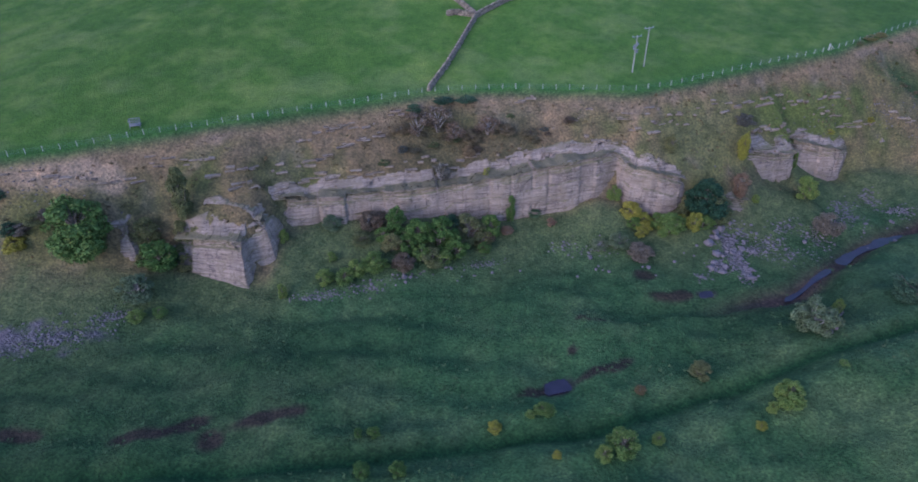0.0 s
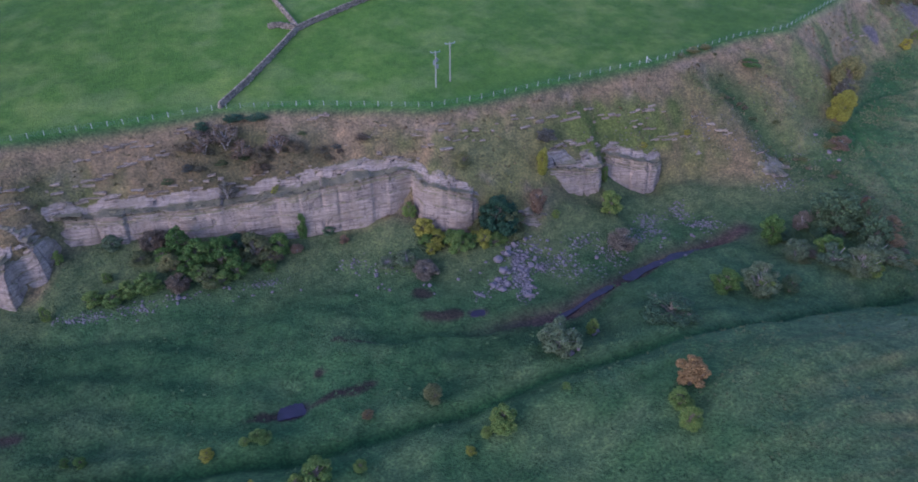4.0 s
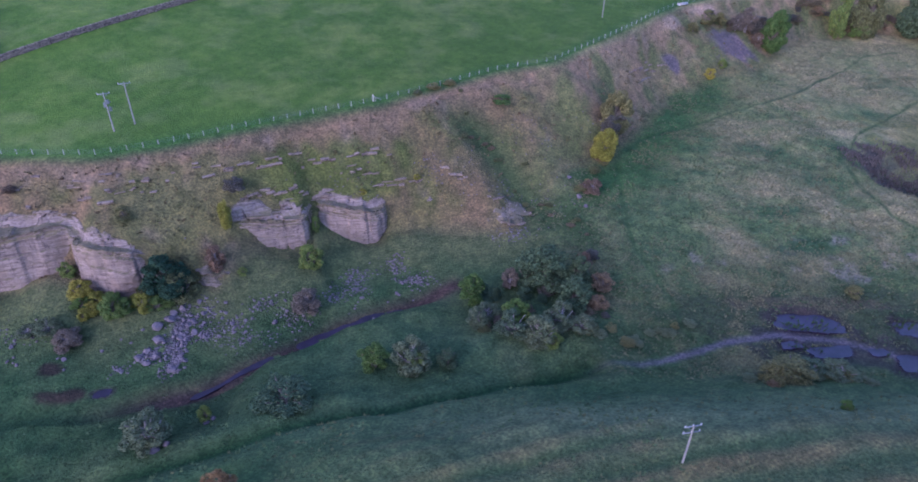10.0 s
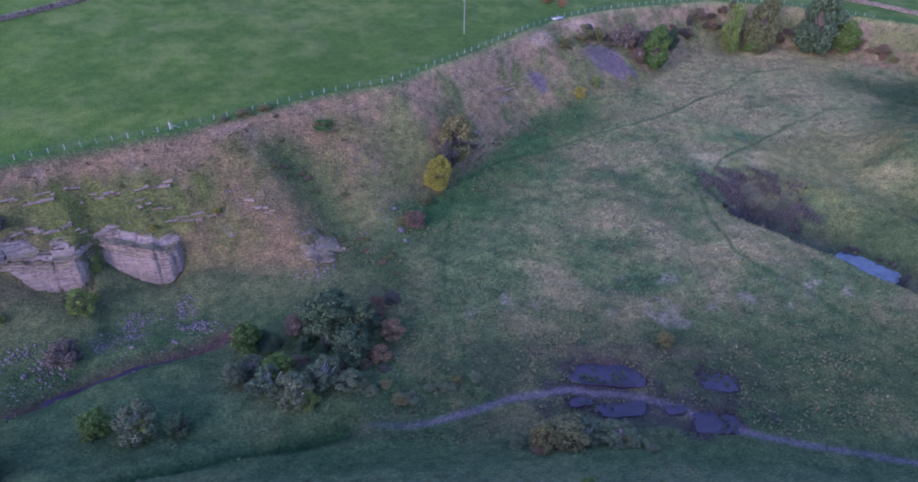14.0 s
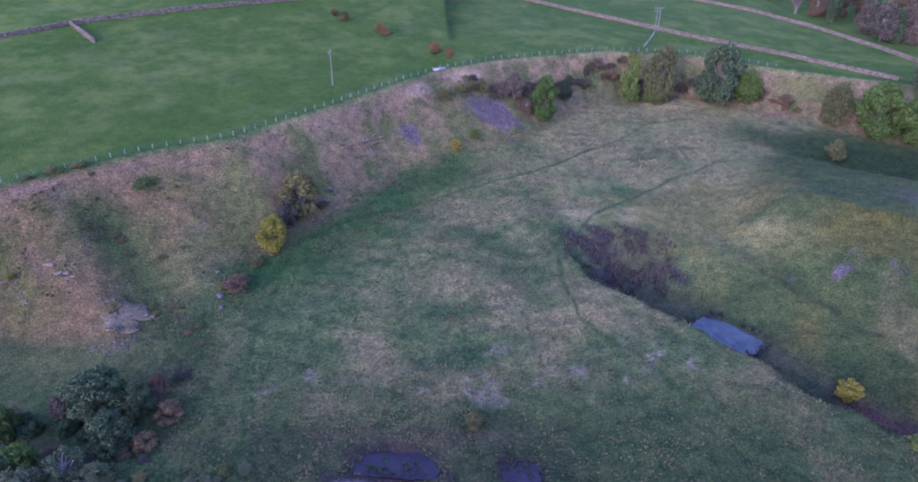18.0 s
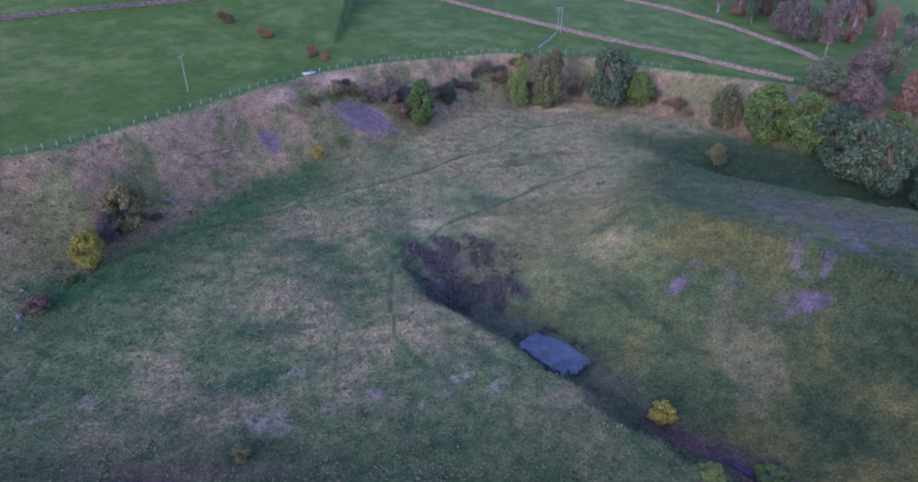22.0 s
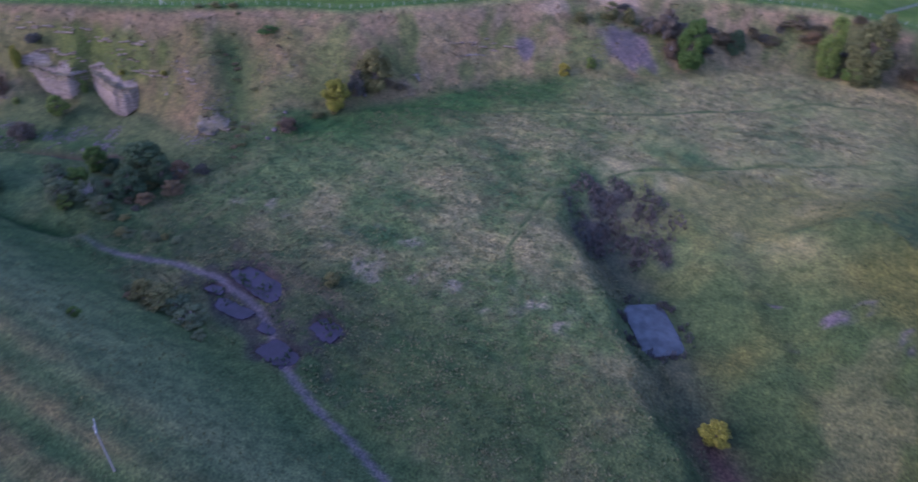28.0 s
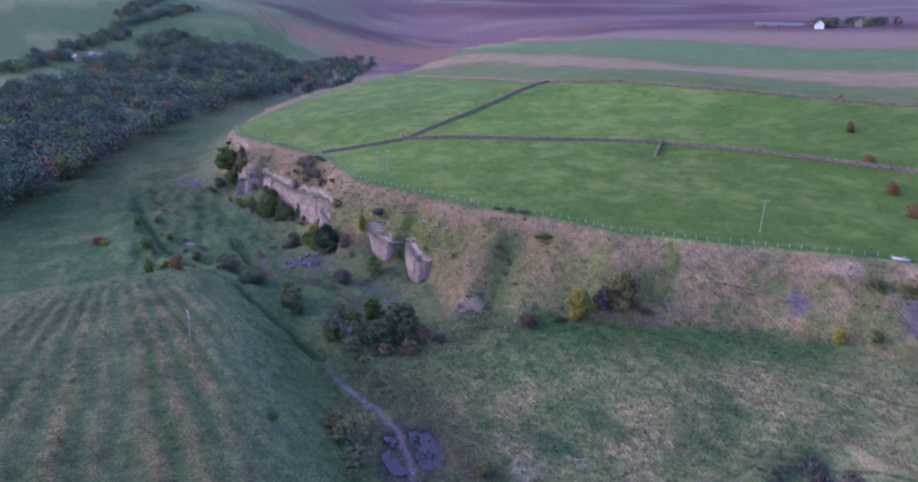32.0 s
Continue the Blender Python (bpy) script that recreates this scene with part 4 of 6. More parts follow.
    for n in range(steps):
        at0, at1 = setback * (n / steps) ** 1.7, setback * ((n + 1) / steps) ** 1.7
        gap = at1 - at0
        wander = 0.4 * gap * waves(s, s * 0 + n * 50, 11, seed + 20 + n)
        sink = 0.45 * np.clip(waves(s, s * 0 + n * 40, 15, seed + 50), -0.4, 1) * (n + 1) / steps
        for up, back in ((0.02, 0.3), (0.5, 0.42), (0.96, 0.5), (1.0, 1.0)):
            stand(zl - sink + rise * (n + up) / steps, batter + at0 + wander + gap * back, 0.75)
            rows += 1
    for up, back in ((rise - 0.3, setback + 2.2), (rise - 2.6, setback + 4.0)):
        stand(zl + up, batter + back + 0 * s, 0.5)
        rows += 1
    v = np.concatenate(verts)
    n = len(s)
    i = (np.arange(rows - 1)[:, None] * n + np.arange(n - 1)[None]).ravel()
    mesh = mesh_from(name, v, np.stack([i, i + 1, i + n + 1, i + n], 1), material or ROCK)
    return under(name, mesh, parent)


cliff = thing("cliff", (0, 0, 0), "pale grey limestone scar in bedded, jointed layers above a grassy talus", "cliff")
cliff["kind"] = "structure"
rock_face(cliff, "rock_face", [(-40, 111), (-36, 111.6), (-29, 112.9), (-23, 113.8), (-16, 116), (-10, 116.4), (0, 118.6), (12, 120.3), (22, 122.4), (29, 124.4), (31.8, 125.6), (33.2, 126.4), (33.8, 126.6), (34.4, 125), (36, 122.8), (40.2, 121.4), (44, 121.6), (46.8, 122.6), (49.8, 124.4), (52, 127)],
          [-10.5, -10.8, -11, -10.8, -10.6, -11.6, -12.6, -14, -13.4, -12.4, -11.6, -10, -9.6, -11.4, -13.6, -15.4, -14.8, -13.8, -12.4, -10], [-4.4, -4.4, -4.7, -4.8, -5.2, -5.1, -4.4, -3.1, -1.8, -1.2, -1.0, -1.2, -1.8, -2.6, -3.2, -3.0, -4.2, -5.2, -7.0, -8.0], 5.0, 2.3, 3, hole=(-34.8, 112.2, -5.9))
rock_face(cliff, "buttress", [(-56, 105), (-54.2, 103), (-49.8, 101.8), (-46, 100.8), (-42.8, 100.2), (-39.8, 99.8), (-39, 101.4), (-38.9, 104), (-36.6, 104.3), (-35.2, 104.8), (-34.8, 107), (-35, 111)], [-12, -13.6, -15.2, -15.8, -16.4, -16.8, -16, -15, -14.6, -14.4, -12.8, -10], [-8.6, -8.2, -7.8, -7.4, -7.4, -7.6, -7.4, -7.0, -6.0, -5.6, -5.0, -5.2], 8.0, 3.6, 8, None, 2.4)
rock_face(cliff, "rock_face", [(-66, 103.4), (-63.5, 101.2), (-61.6, 100.9), (-60, 101.4), (-59.4, 104)], [-11.4, -12, -12.4, -12.4, -11], [-5.8, -4.8, -4.6, -5, -6], 3.4, 1.4, 11, None, 2.2)
rock_face(cliff, "rock_face", [(-112, 103.5), (-104, 102), (-98, 101.2), (-92, 100), (-86.5, 99.6), (-84, 101)], [-10, -10.6, -11, -11.4, -12, -11], [-4.4, -4.8, -5, -5.6, -6.4, -8], 5, 2.4, 12, ROCK_GREY, 2.2)
rock_face(cliff, "ledge", [(-82, 105.4), (-78, 104.6), (-73, 105.2), (-69, 106.4), (-66.6, 108)], [-4.6, -4.4, -4.2, -4.2, -4.2], [-2.5, -2.1, -2.0, -2.1, -2.5], 1.8, 0.8, 13, None, 0.6)
rock_face(cliff, "rock_face", [(61, 132), (63, 131.9), (68.7, 133.2), (72, 134.4), (74.7, 135.3), (77, 135.9), (77.9, 137.2), (78.2, 141)], [-5, -6, -10.4, -11.4, -12, -13.2, -12.6, -10], [-3.6, -3.9, -4.9, -5.6, -5.9, -6.0, -6.0, -6.2], 5.0, 2.6, 14, None, 0.5)
rock_face(cliff, "rock_face", [(77.6, 143), (79, 141.5), (82, 140.9), (85.4, 141), (89.2, 140.9), (91.6, 142), (93, 144), (94, 147)], [-9, -9.8, -11.6, -13.4, -15, -14.4, -13.2, -11], [-5.4, -5.4, -6.0, -6.8, -7.4, -7.9, -8.0, -8], 3.6, 1.8, 17, None, 0.25)
rock_face(cliff, "outcrop", [(56.4, 125), (58.5, 123.4), (61, 123.2), (63.8, 124.6)], [-14, -14.4, -14.4, -14], [-11, -10.6, -10.8, -11.8], 1.6, 0.6, 21)
rock_face(cliff, "outcrop", [(116.6, 144), (118.6, 142), (121, 141), (123.4, 141.6), (126, 142.8)], [-14, -14.4, -14.4, -14, -13.6], [-12.0, -11.6, -11.8, -12.4, -12.2], 4.4, 2.4, 23, ROCK_GREY, 1.8)
rock_face(cliff, "outcrop", [(101.4, 148), (103, 146.4), (105, 147)], [-11.4, -11.8, -11.4], [-8.6, -8.4, -8.8], 1.2, 0.5, 25, ROCK_GREY, 0.5)
rock_face(cliff, "ledge", [(152, 187.8), (156, 190.4), (160, 193.8), (165, 199), (169, 203.6)], [-2.2, -2, -1.8, -1.5, -1.6], [0.0, 0.1, 0.3, 0.4, 0.2], 1.4, 0.5, 27, ROCK_GREY, 0.6)
rock_face(cliff, "ledge", [(154.5, 185), (158, 188), (162.5, 193)], [-5, -4.8, -4.6], [-3.1, -2.9, -2.8], 1.2, 0.4, 29, ROCK_GREY, 0.6)
rock_face(cliff, "ledge", [(233, 249.5), (237, 249.3), (242, 251.6), (246, 252)], [-2.6, -2.4, -2.4, -2.6], [0.6, 0.8, 0.9, 0.6], 1.4, 0.6, 31, ROCK_GREY, 0.8)
rock_face(cliff, "ledge", [(288, 248.5), (294, 246.5), (300, 243)], [-3, -3, -4], [-0.6, -0.8, -1.5], 1.4, 0.5, 33, ROCK_GREY, 0.8)

# thin beds cropping out on the slope: rows of single slabs
rock_rng = np.random.RandomState(5)


def rough_rock(seed, flat=1.0, detail=2):
    """A broken block one metre across."""
    rng = np.random.RandomState(seed)
    bm = bmesh.new()
    bmesh.ops.create_icosphere(bm, subdivisions=detail, radius=0.5)
    cuts = rng.normal(size=(9, 3))
    cuts /= np.linalg.norm(cuts, axis=1)[:, None]
    reach = rng.uniform(0.26, 0.45, 9)
    for v in bm.verts:
        p = np.array(v.co)
        for c, r in zip(cuts, reach):
            over = p @ c - r
            if over > 0:
                p = p - c * over
        v.co = Vector(p * (1, 1, flat)) + Vector(rng.uniform(-0.015, 0.015, 3))
    mesh = bpy.data.meshes.new("rock")
    bm.to_mesh(mesh)
    bm.free()
    return mesh


def slab_mesh(seed, material):
    rng = np.random.RandomState(seed)
    xs = np.linspace(-0.5, 0.5, 6)
    front = -0.5 + rng.uniform(-0.14, 0.14, 6)
    verts = []
    for zz in (-0.5, 0.1, 0.5):
        verts += [(x + rng.uniform(-0.04, 0.04), f + (0.12 if zz < 0 else 0), zz + rng.uniform(-0.08, 0.08)) for x, f in zip(xs, front)]
    verts += [(x, 0.5, 0.5 + rng.uniform(-0.05, 0.05)) for x in xs]
    faces = [(r * 6 + k, r * 6 + k + 1, r * 6 + k + 7, r * 6 + k + 6) for r in range(3) for k in range(5)]
    faces += [(0, 6, 12, 18), (5, 23, 17, 11)]
    return mesh_from("slab", verts, faces, material)


SLABS = [slab_mesh(n, SLAB_ROCK) for n in range(8)]


def bed_row(points, count, long, thick, label):
    row = thing("rock_ledge", (0, 0, 0), label, "ledge", "thin beds on the slope")
    points = np.array(points, float)
    run = np.concatenate([[0], np.cumsum(np.hypot(*np.diff(points, axis=0).T))])
    count = int(count * 1.4)
    for n in range(count):
        s = run[-1] * (n + rock_rng.uniform(-0.4, 1.4)) / count
        x, y = np.interp(s, run, points[:, 0]), np.interp(s, run, points[:, 1]) + rock_rng.normal() * 0.35
        x2, y2 = np.interp(s + 1, run, points[:, 0]), np.interp(s + 1, run, points[:, 1])
        x1, y1 = np.interp(s - 1, run, points[:, 0]), np.interp(s - 1, run, points[:, 1])
        ln, th = 0.72 * long * rock_rng.uniform(0.25, 1.6), 0.42 * thick * rock_rng.uniform(0.4, 1.4)
        ob = new("slab", SLABS[rock_rng.randint(8)])
        ob.parent = row
        ob.matrix_basis = Matrix.LocRotScale((x, y, ground_z(x, y) + th * 0.02), Euler((rock_rng.uniform(-0.1, 0.1), rock_rng.uniform(-0.06, 0.06), math.atan2(y2 - y1, x2 - x1) + rock_rng.uniform(-0.3, 0.3))), (ln, rock_rng.uniform(0.5, 1.2), th))


BED = "thin pale limestone bed breaking through dry turf on the slope"
bed_row([(58.8, 138), (66.6, 141.8), (76, 146.7), (83.2, 149.2), (90.7, 151.6), (95, 153)], 15, 2.3, 0.9, BED)
bed_row([(64, 136.4), (70, 139.2), (76, 142.3), (82.5, 145.1)], 12, 2.4, 0.9, BED)
bed_row([(90.5, 148.2), (96.3, 149.3), (102, 151.4)], 7, 2.4, 0.9, BED)
bed_row([(-48.6, 111.2), (-41.8, 113.2), (-35.9, 116.6), (-29.6, 119.5), (-21.8, 123.3), (-15, 125.6)], 17, 2.6, 0.9, BED)
bed_row([(-43.6, 109.1), (-37.8, 113.4), (-28.4, 117.8), (-17, 120.3), (-6, 123)], 18, 2.6, 0.9, BED)
bed_row([(-8, 123), (4, 124.6), (16, 126.2), (26, 128), (36, 129.6), (42, 130)], 20, 2.8, 0.9, BED)
bed_row([(12, 134), (17, 134.2)], 3, 2.2, 0.7, BED)
bed_row([(33, 132.6), (38, 133), (45, 135)], 5, 2.2, 0.7, BED)
bed_row([(44, 133), (52, 136.6), (60, 139.6)], 6, 1.8, 0.6, BED)
bed_row([(-80, 106.6), (-74.7, 107.2), (-65, 108.4), (-60.6, 110.3)], 9, 2.4, 0.9, BED)
bed_row([(164, 203.6), (170, 207), (176, 211.5)], 5, 2.4, 0.8, BED)
bed_row([(116, 149), (122.4, 149), (127, 147)], 7, 1.6, 0.8, BED)

for line, count in (([(-34, 120.4), (-24, 124.6), (-14, 128), (-8, 129.6)], 9), ([(-30, 122.6), (-22, 126)], 5), ([(-60, 112.6), (-52, 113.6), (-46, 115)], 8), ([(68, 143.6), (76, 147.8)], 5), ([(84, 147), (92, 149.6)], 6), ([(40, 131.4), (50, 134)], 5), ([(20, 131), (30, 133.4)], 4), ([(-100, 105), (-90, 104.6), (-82, 106)], 8), ([(106, 153), (112, 151)], 5), ([(160, 199), (170, 209)], 6)):
    bed_row(line, count, 1.9, 0.7, BED)

# fallen blocks and rubble
BOULDERS = []
BOULDER_STONE = stone_material("boulder_stone", (0.100, 0.082, 0.090))
for n in range(7):
    rock = rough_rock(60 + n, rock_rng.uniform(0.6, 0.9))
    rock.materials.append(BOULDER_STONE)
    BOULDERS.append(rock)


def boulder(x, y, size, label="grey limestone block fallen from the scar onto grass"):
    ob = new("boulder", BOULDERS[rock_rng.randint(7)])
    ob.matrix_basis = Matrix.LocRotScale((x, y, ground_z(x, y) + size * 0.16), Euler(rock_rng.uniform(-0.4, 0.4, 2).tolist() + [rock_rng.uniform(0, 6.28)]), (size * rock_rng.uniform(0.8, 1.5), size, size * rock_rng.uniform(0.7, 1.1)))
    tagged(ob, label, "boulder", "fallen blocks below the scar")


def rubble(name, label, spots, seed):
    """Loose stones in patches: rows of x, y, length, width, turn in degrees, count, size."""
    rng = np.random.RandomState(seed)
    protos = []
    for n in range(6):
        bm = bmesh.new()
        bmesh.ops.create_icosphere(bm, subdivisions=1, radius=0.5)
        for v in bm.verts:
            v.co *= rng.uniform(0.7, 1.15)
        bm.verts.ensure_lookup_table()
        protos.append((np.array([v.co for v in bm.verts]), np.array([[v.index for v in f.verts] for f in bm.faces])))
        bm.free()
    verts, faces, at = [], [], 0
    for x, y, lx, ly, turn, count, size in spots:
        a = math.radians(turn)
        u, w = rng.normal(size=count) * lx / 2.9, rng.normal(size=count) * ly / 2.9
        qx, qy = x + u * math.cos(a) - w * math.sin(a), y + u * math.sin(a) + w * math.cos(a)
        qz = land(qx, qy)
        for k in range(count):
            pv, pf = protos[rng.randint(6)]
            s = 0.75 * size * rng.uniform(0.4, 1.5) * np.array((rng.uniform(0.8, 1.4), rng.uniform(0.8, 1.2), rng.uniform(0.5, 0.9)))
            t = rng.uniform(0, 6.28)
            p = pv * s
            p = np.stack([p[:, 0] * math.cos(t) - p[:, 1] * math.sin(t), p[:, 0] * math.sin(t) + p[:, 1] * math.cos(t), p[:, 2]], 1)
            verts.append(p + (qx[k], qy[k], qz[k] - s[2] * 0.02))
            faces.append(pf + at)
            at += len(pv)
    ob = new(name, mesh_from(name, np.concatenate(verts), np.concatenate(faces), RUBBLE))
    return tagged(ob, label, "rubble", kind="stuff")


rubble("rubble", "purple-grey limestone rubble spilling over grass below the scar", [
    (56.5, 113, 3, 11, 5, 420, 0.6), (52.4, 108, 4, 3, 0, 130, 0.8), (57, 106, 2, 5, 0, 150, 0.6), (61, 113, 5, 3, 20, 100, 0.55),
    (48.4, 104.8, 3, 1.6, 0, 50, 0.6), (70, 121, 6, 3, 30, 70, 0.6), (66, 116, 5, 3, 20, 70, 0.65), (84, 124, 4, 3, 30, 60, 0.6), (60, 119, 3, 4, 0, 60, 0.7), (68, 112, 10, 3.5, 15, 120, 0.5), (77, 119, 6, 5, 40, 150, 0.55), (88, 126.5, 5, 4, 20, 110, 0.5), (87.7, 130.7, 6, 3, 20, 110, 0.55),
    (96, 134, 4, 4, 0, 110, 0.6), (100, 128.5, 6, 3, -10, 150, 0.6), (122, 150, 7, 7, 0, 130, 0.45), (122, 141, 8, 4, 0, 80, 0.6), (104, 152, 6, 4, 0, 70, 0.5)], 1)
rubble("scree", "purple-grey stones in a bank beside the valley floor", [
    (-72, 85, 14, 4, 12, 620, 0.55), (-62, 90, 6, 3, 30, 150, 0.5), (-88, 80, 12, 5, -10, 260, 0.6), (-25.6, 97.4, 8, 1.6, 12, 170, 0.5), (-18, 100, 7, 2, 10, 90, 0.5)], 2)
rubble("scattered_stones", "pale limestone stones scattered over the talus grass", [
    (5, 108, 7, 2, 8, 80, 0.5), (21.4, 113.7, 5, 3, 0, 45, 0.6), (28, 113, 8, 3, 0, 70, 0.55), (-11, 103, 10, 2, 10, 25, 0.6), (132, 152, 12, 8, -40, 70, 0.45),
    (128, 166, 10, 8, 0, 60, 0.4), (112, 152, 10, 8, 0, 60, 0.45), (85, 146, 14, 4, 15, 60, 0.5), (-74, 106, 16, 4, 8, 130, 0.5), (144, 174, 6, 6, 0, 24, 0.5)], 3)
rubble("scree", "purple shale scree bared on the dry slope", [(200, 226, 12, 6, 32, 520, 0.35), (177, 212, 4, 3, 30, 70, 0.35), (195, 219, 5, 2, 30, 70, 0.35), (-84, 79.5, 6, 3, 0, 120, 0.4)], 4)
for n in range(30):
    t = rock_rng.uniform()
    boulder(-30 + 85 * t + rock_rng.normal() * 3, 101 + 11 * t + rock_rng.normal() * 2.2, rock_rng.uniform(0.4, 0.95))
for n in range(30):
    t = rock_rng.uniform()
    boulder(50 + 50 * t + rock_rng.normal() * 2, 108 + 20 * t + rock_rng.normal() * 4, rock_rng.uniform(0.4, 1.1))
for n in range(34):
    t = rock_rng.uniform()
    boulder(57.2 + 0.8 * math.sin(9 * t) + rock_rng.normal() * 0.7, 121.4 - 17 * t, rock_rng.uniform(0.5, 1.2), "purple-grey limestone block in a rib of broken rock")
for x, y, size in [(50.6, 107.4, 1.6), (52.4, 106.2, 1.8), (53.6, 107.8, 1.5), (51.6, 109, 1.3), (54.2, 117.4, 1.5), (55.6, 118.6, 1.4), (53.2, 116.2, 1.2), (57.8, 112, 1.4), (58.8, 113.6, 1.3)]:
    boulder(x, y, size, "purple-grey limestone block in a rib of broken rock")
for n in range(22):
    boulder(60.5 + rock_rng.normal() * 3.4, 114.6 + rock_rng.normal() * 2.2, rock_rng.uniform(0.4, 0.9), "purple-grey limestone block in a rib of broken rock")
for x, y, size in [(-10.6, 102.9, 1.3), (-9.4, 103.1, 0.9), (62, 84, 1.8), (63.6, 85, 1.2), (67.6, 90.6, 1.1), (68.4, 91.4, 0.9), (52, 114.5, 2.2), (54, 116, 1.8), (52.8, 111.5, 2.0), (150.6, 173.6, 1.6), (149, 172.6, 1.1), (137, 158, 1.2), (138.5, 152.4, 1.5), (139.6, 149, 1.2)]:
    boulder(x, y, size)

# ---- fence, drystone walls, poles and small works on the pasture ----
def resample(points, step):
    points = np.array(points, float)
    run = np.concatenate([[0], np.cumsum(np.hypot(*np.diff(points[:, :2], axis=0).T))])
    s = np.arange(0, run[-1], step)
    return np.interp(s, run, points[:, 0]), np.interp(s, run, points[:, 1])


def inset(line, by):
    """The line moved to the left of its way."""
    p = np.array(line, float)[:, :2]
    t = np.gradient(p, axis=0)
    t /= np.linalg.norm(t, axis=1)[:, None]
    return p + np.stack([-t[:, 1], t[:, 0]], 1) * by


fence = thing("fence", (0, 0, 0), "weathered post-and-wire stock fence along the brink of the pasture", "fence")
fx, fy = resample(inset(BRINK[5:-3], 0.5), 2.9)
fz = land(fx, fy)
post_mesh = mesh_from("post", *joined([tube([(0, 0, -0.35), (0, 0, 1.1), (0, 0, 1.16)], [0.065, 0.06, 0.04], 6)]), POST_WOOD)
for x, y, z in zip(fx, fy, fz):
    ob = under("post", post_mesh, fence, at=(x, y, z))
    ob.rotation_euler = (rock_rng.uniform(-0.06, 0.06), rock_rng.uniform(-0.06, 0.06), rock_rng.uniform(0, 3))
for high in (0.25, 0.5, 0.75, 1.02):
    pts = [(x, y, z + high) for x, y, z in zip(fx, fy, fz)]
    under("wire", mesh_from("wire", *tube(pts, [0.008] * len(pts), 3), GALVANISED), fence, "galvanised fence wire")
gate_post = thing("gatepost", (90.7, 160.9, ground_z(90.7, 160.9)), "stout pale wooden strainer post standing in the stock fence", "post")
under("post", mesh_from("post", *joined([tube([(0, 0, -0.4), (0, 0, 1.5), (0, 0, 1.6)], [0.17, 0.16, 0.1], 8)]), POST_WOOD), gate_post)
under("brace", mesh_from("brace", *joined([tube([(0.1, 0, 1.2), (1.7, 0.7, 0.05)], [0.06, 0.06], 6)]), POST_WOOD), gate_post)


def drystone_wall(points, label, high=1.35, seed=0, coarse=1.0):
    """Courses of rough stones, battered on both sides, under upright coping stones."""
    rng = np.random.RandomState(seed)
    root = thing("drystone_wall", (0, 0, 0), label, "wall", "drystone field walls")
    x, y = resample(points, 0.5 * coarse)
    z = land(x, y)
    turn = np.arctan2(np.gradient(y), np.gradient(x))
    rows = []
    courses = 5
    for c in range(courses):
        h = high * 0.82 / courses
        half = 0.40 - 0.14 * c / courses
        n = len(x)
        rows.append(np.stack([x + rng.uniform(-0.12, 0.12, n), y + rng.uniform(-0.12, 0.12, n), z + h * (c + 0.5) + rng.uniform(-0.03, 0.03, n) - 0.06,
                              0.26 * coarse * rng.uniform(0.75, 1.2, n), half * rng.uniform(0.85, 1.15, n), h * rng.uniform(0.46, 0.6, n), turn + rng.uniform(-0.08, 0.08, n)], 1))
    under("stonework", boxes("stonework", np.concatenate(rows), WALLING, 0.16, seed), root, kind="stuff")
    cx, cy = resample(points, 0.3 * coarse)
    cz, ct = land(cx, cy), np.arctan2(np.gradient(cy), np.gradient(cx))
    n = len(cx)
    cope = np.stack([cx, cy, cz + high * 0.82 + 0.09, 0.10 * coarse * rng.uniform(0.6, 1.3, n), 0.24 * rng.uniform(0.8, 1.1, n), 0.17 * rng.uniform(0.7, 1.3, n), ct + rng.uniform(-0.3, 0.3, n)], 1)
    under("coping", boxes("coping", cope, WALLING, 0.2, seed + 1), root, kind="stuff")


WALL = "grey-brown drystone wall with upright coping stones on green pasture"
drystone_wall([(-6.4, 134.8), (-2.8, 145), (0.4, 156), (4.4, 170)], WALL, seed=1)
drystone_wall([(4, 170.6), (-12, 199), (-32, 234), (-53, 270), (-58, 280)], WALL, seed=2)
drystone_wall([(4.6, 170), (22, 192), (40, 215), (58, 238), (73.2, 254)], WALL, seed=3)
drystone_wall([(73.8, 254.4), (88, 265), (104, 276), (125, 289), (146, 302), (190, 333), (240, 368)], WALL, seed=4, coarse=1.3)
drystone_wall([(73.4, 253.4), (79, 247.5), (84.8, 241.2)], "short grey-brown drystone wall ending in the open pasture", seed=5)
drystone_wall([(3.4, 170), (-0.5, 171), (-3, 170.2)], "short stub of drystone wall beside a field corner", seed=6)
drystone_wall([(-279, 283), (-208, 280), (-141, 282), (-78, 280), (-50, 282), (13, 319), (70, 358), (96, 376), (160, 418)], WALL, seed=7, coarse=1.8)
drystone_wall([(218, 362), (248, 322), (273, 292), (308, 268.5), (335, 243)], WALL, seed=8, coarse=1.2)
drystone_wall([(305, 378), (330, 342), (345, 319), (356, 285), (359, 266)], WALL, seed=9, coarse=1.3)


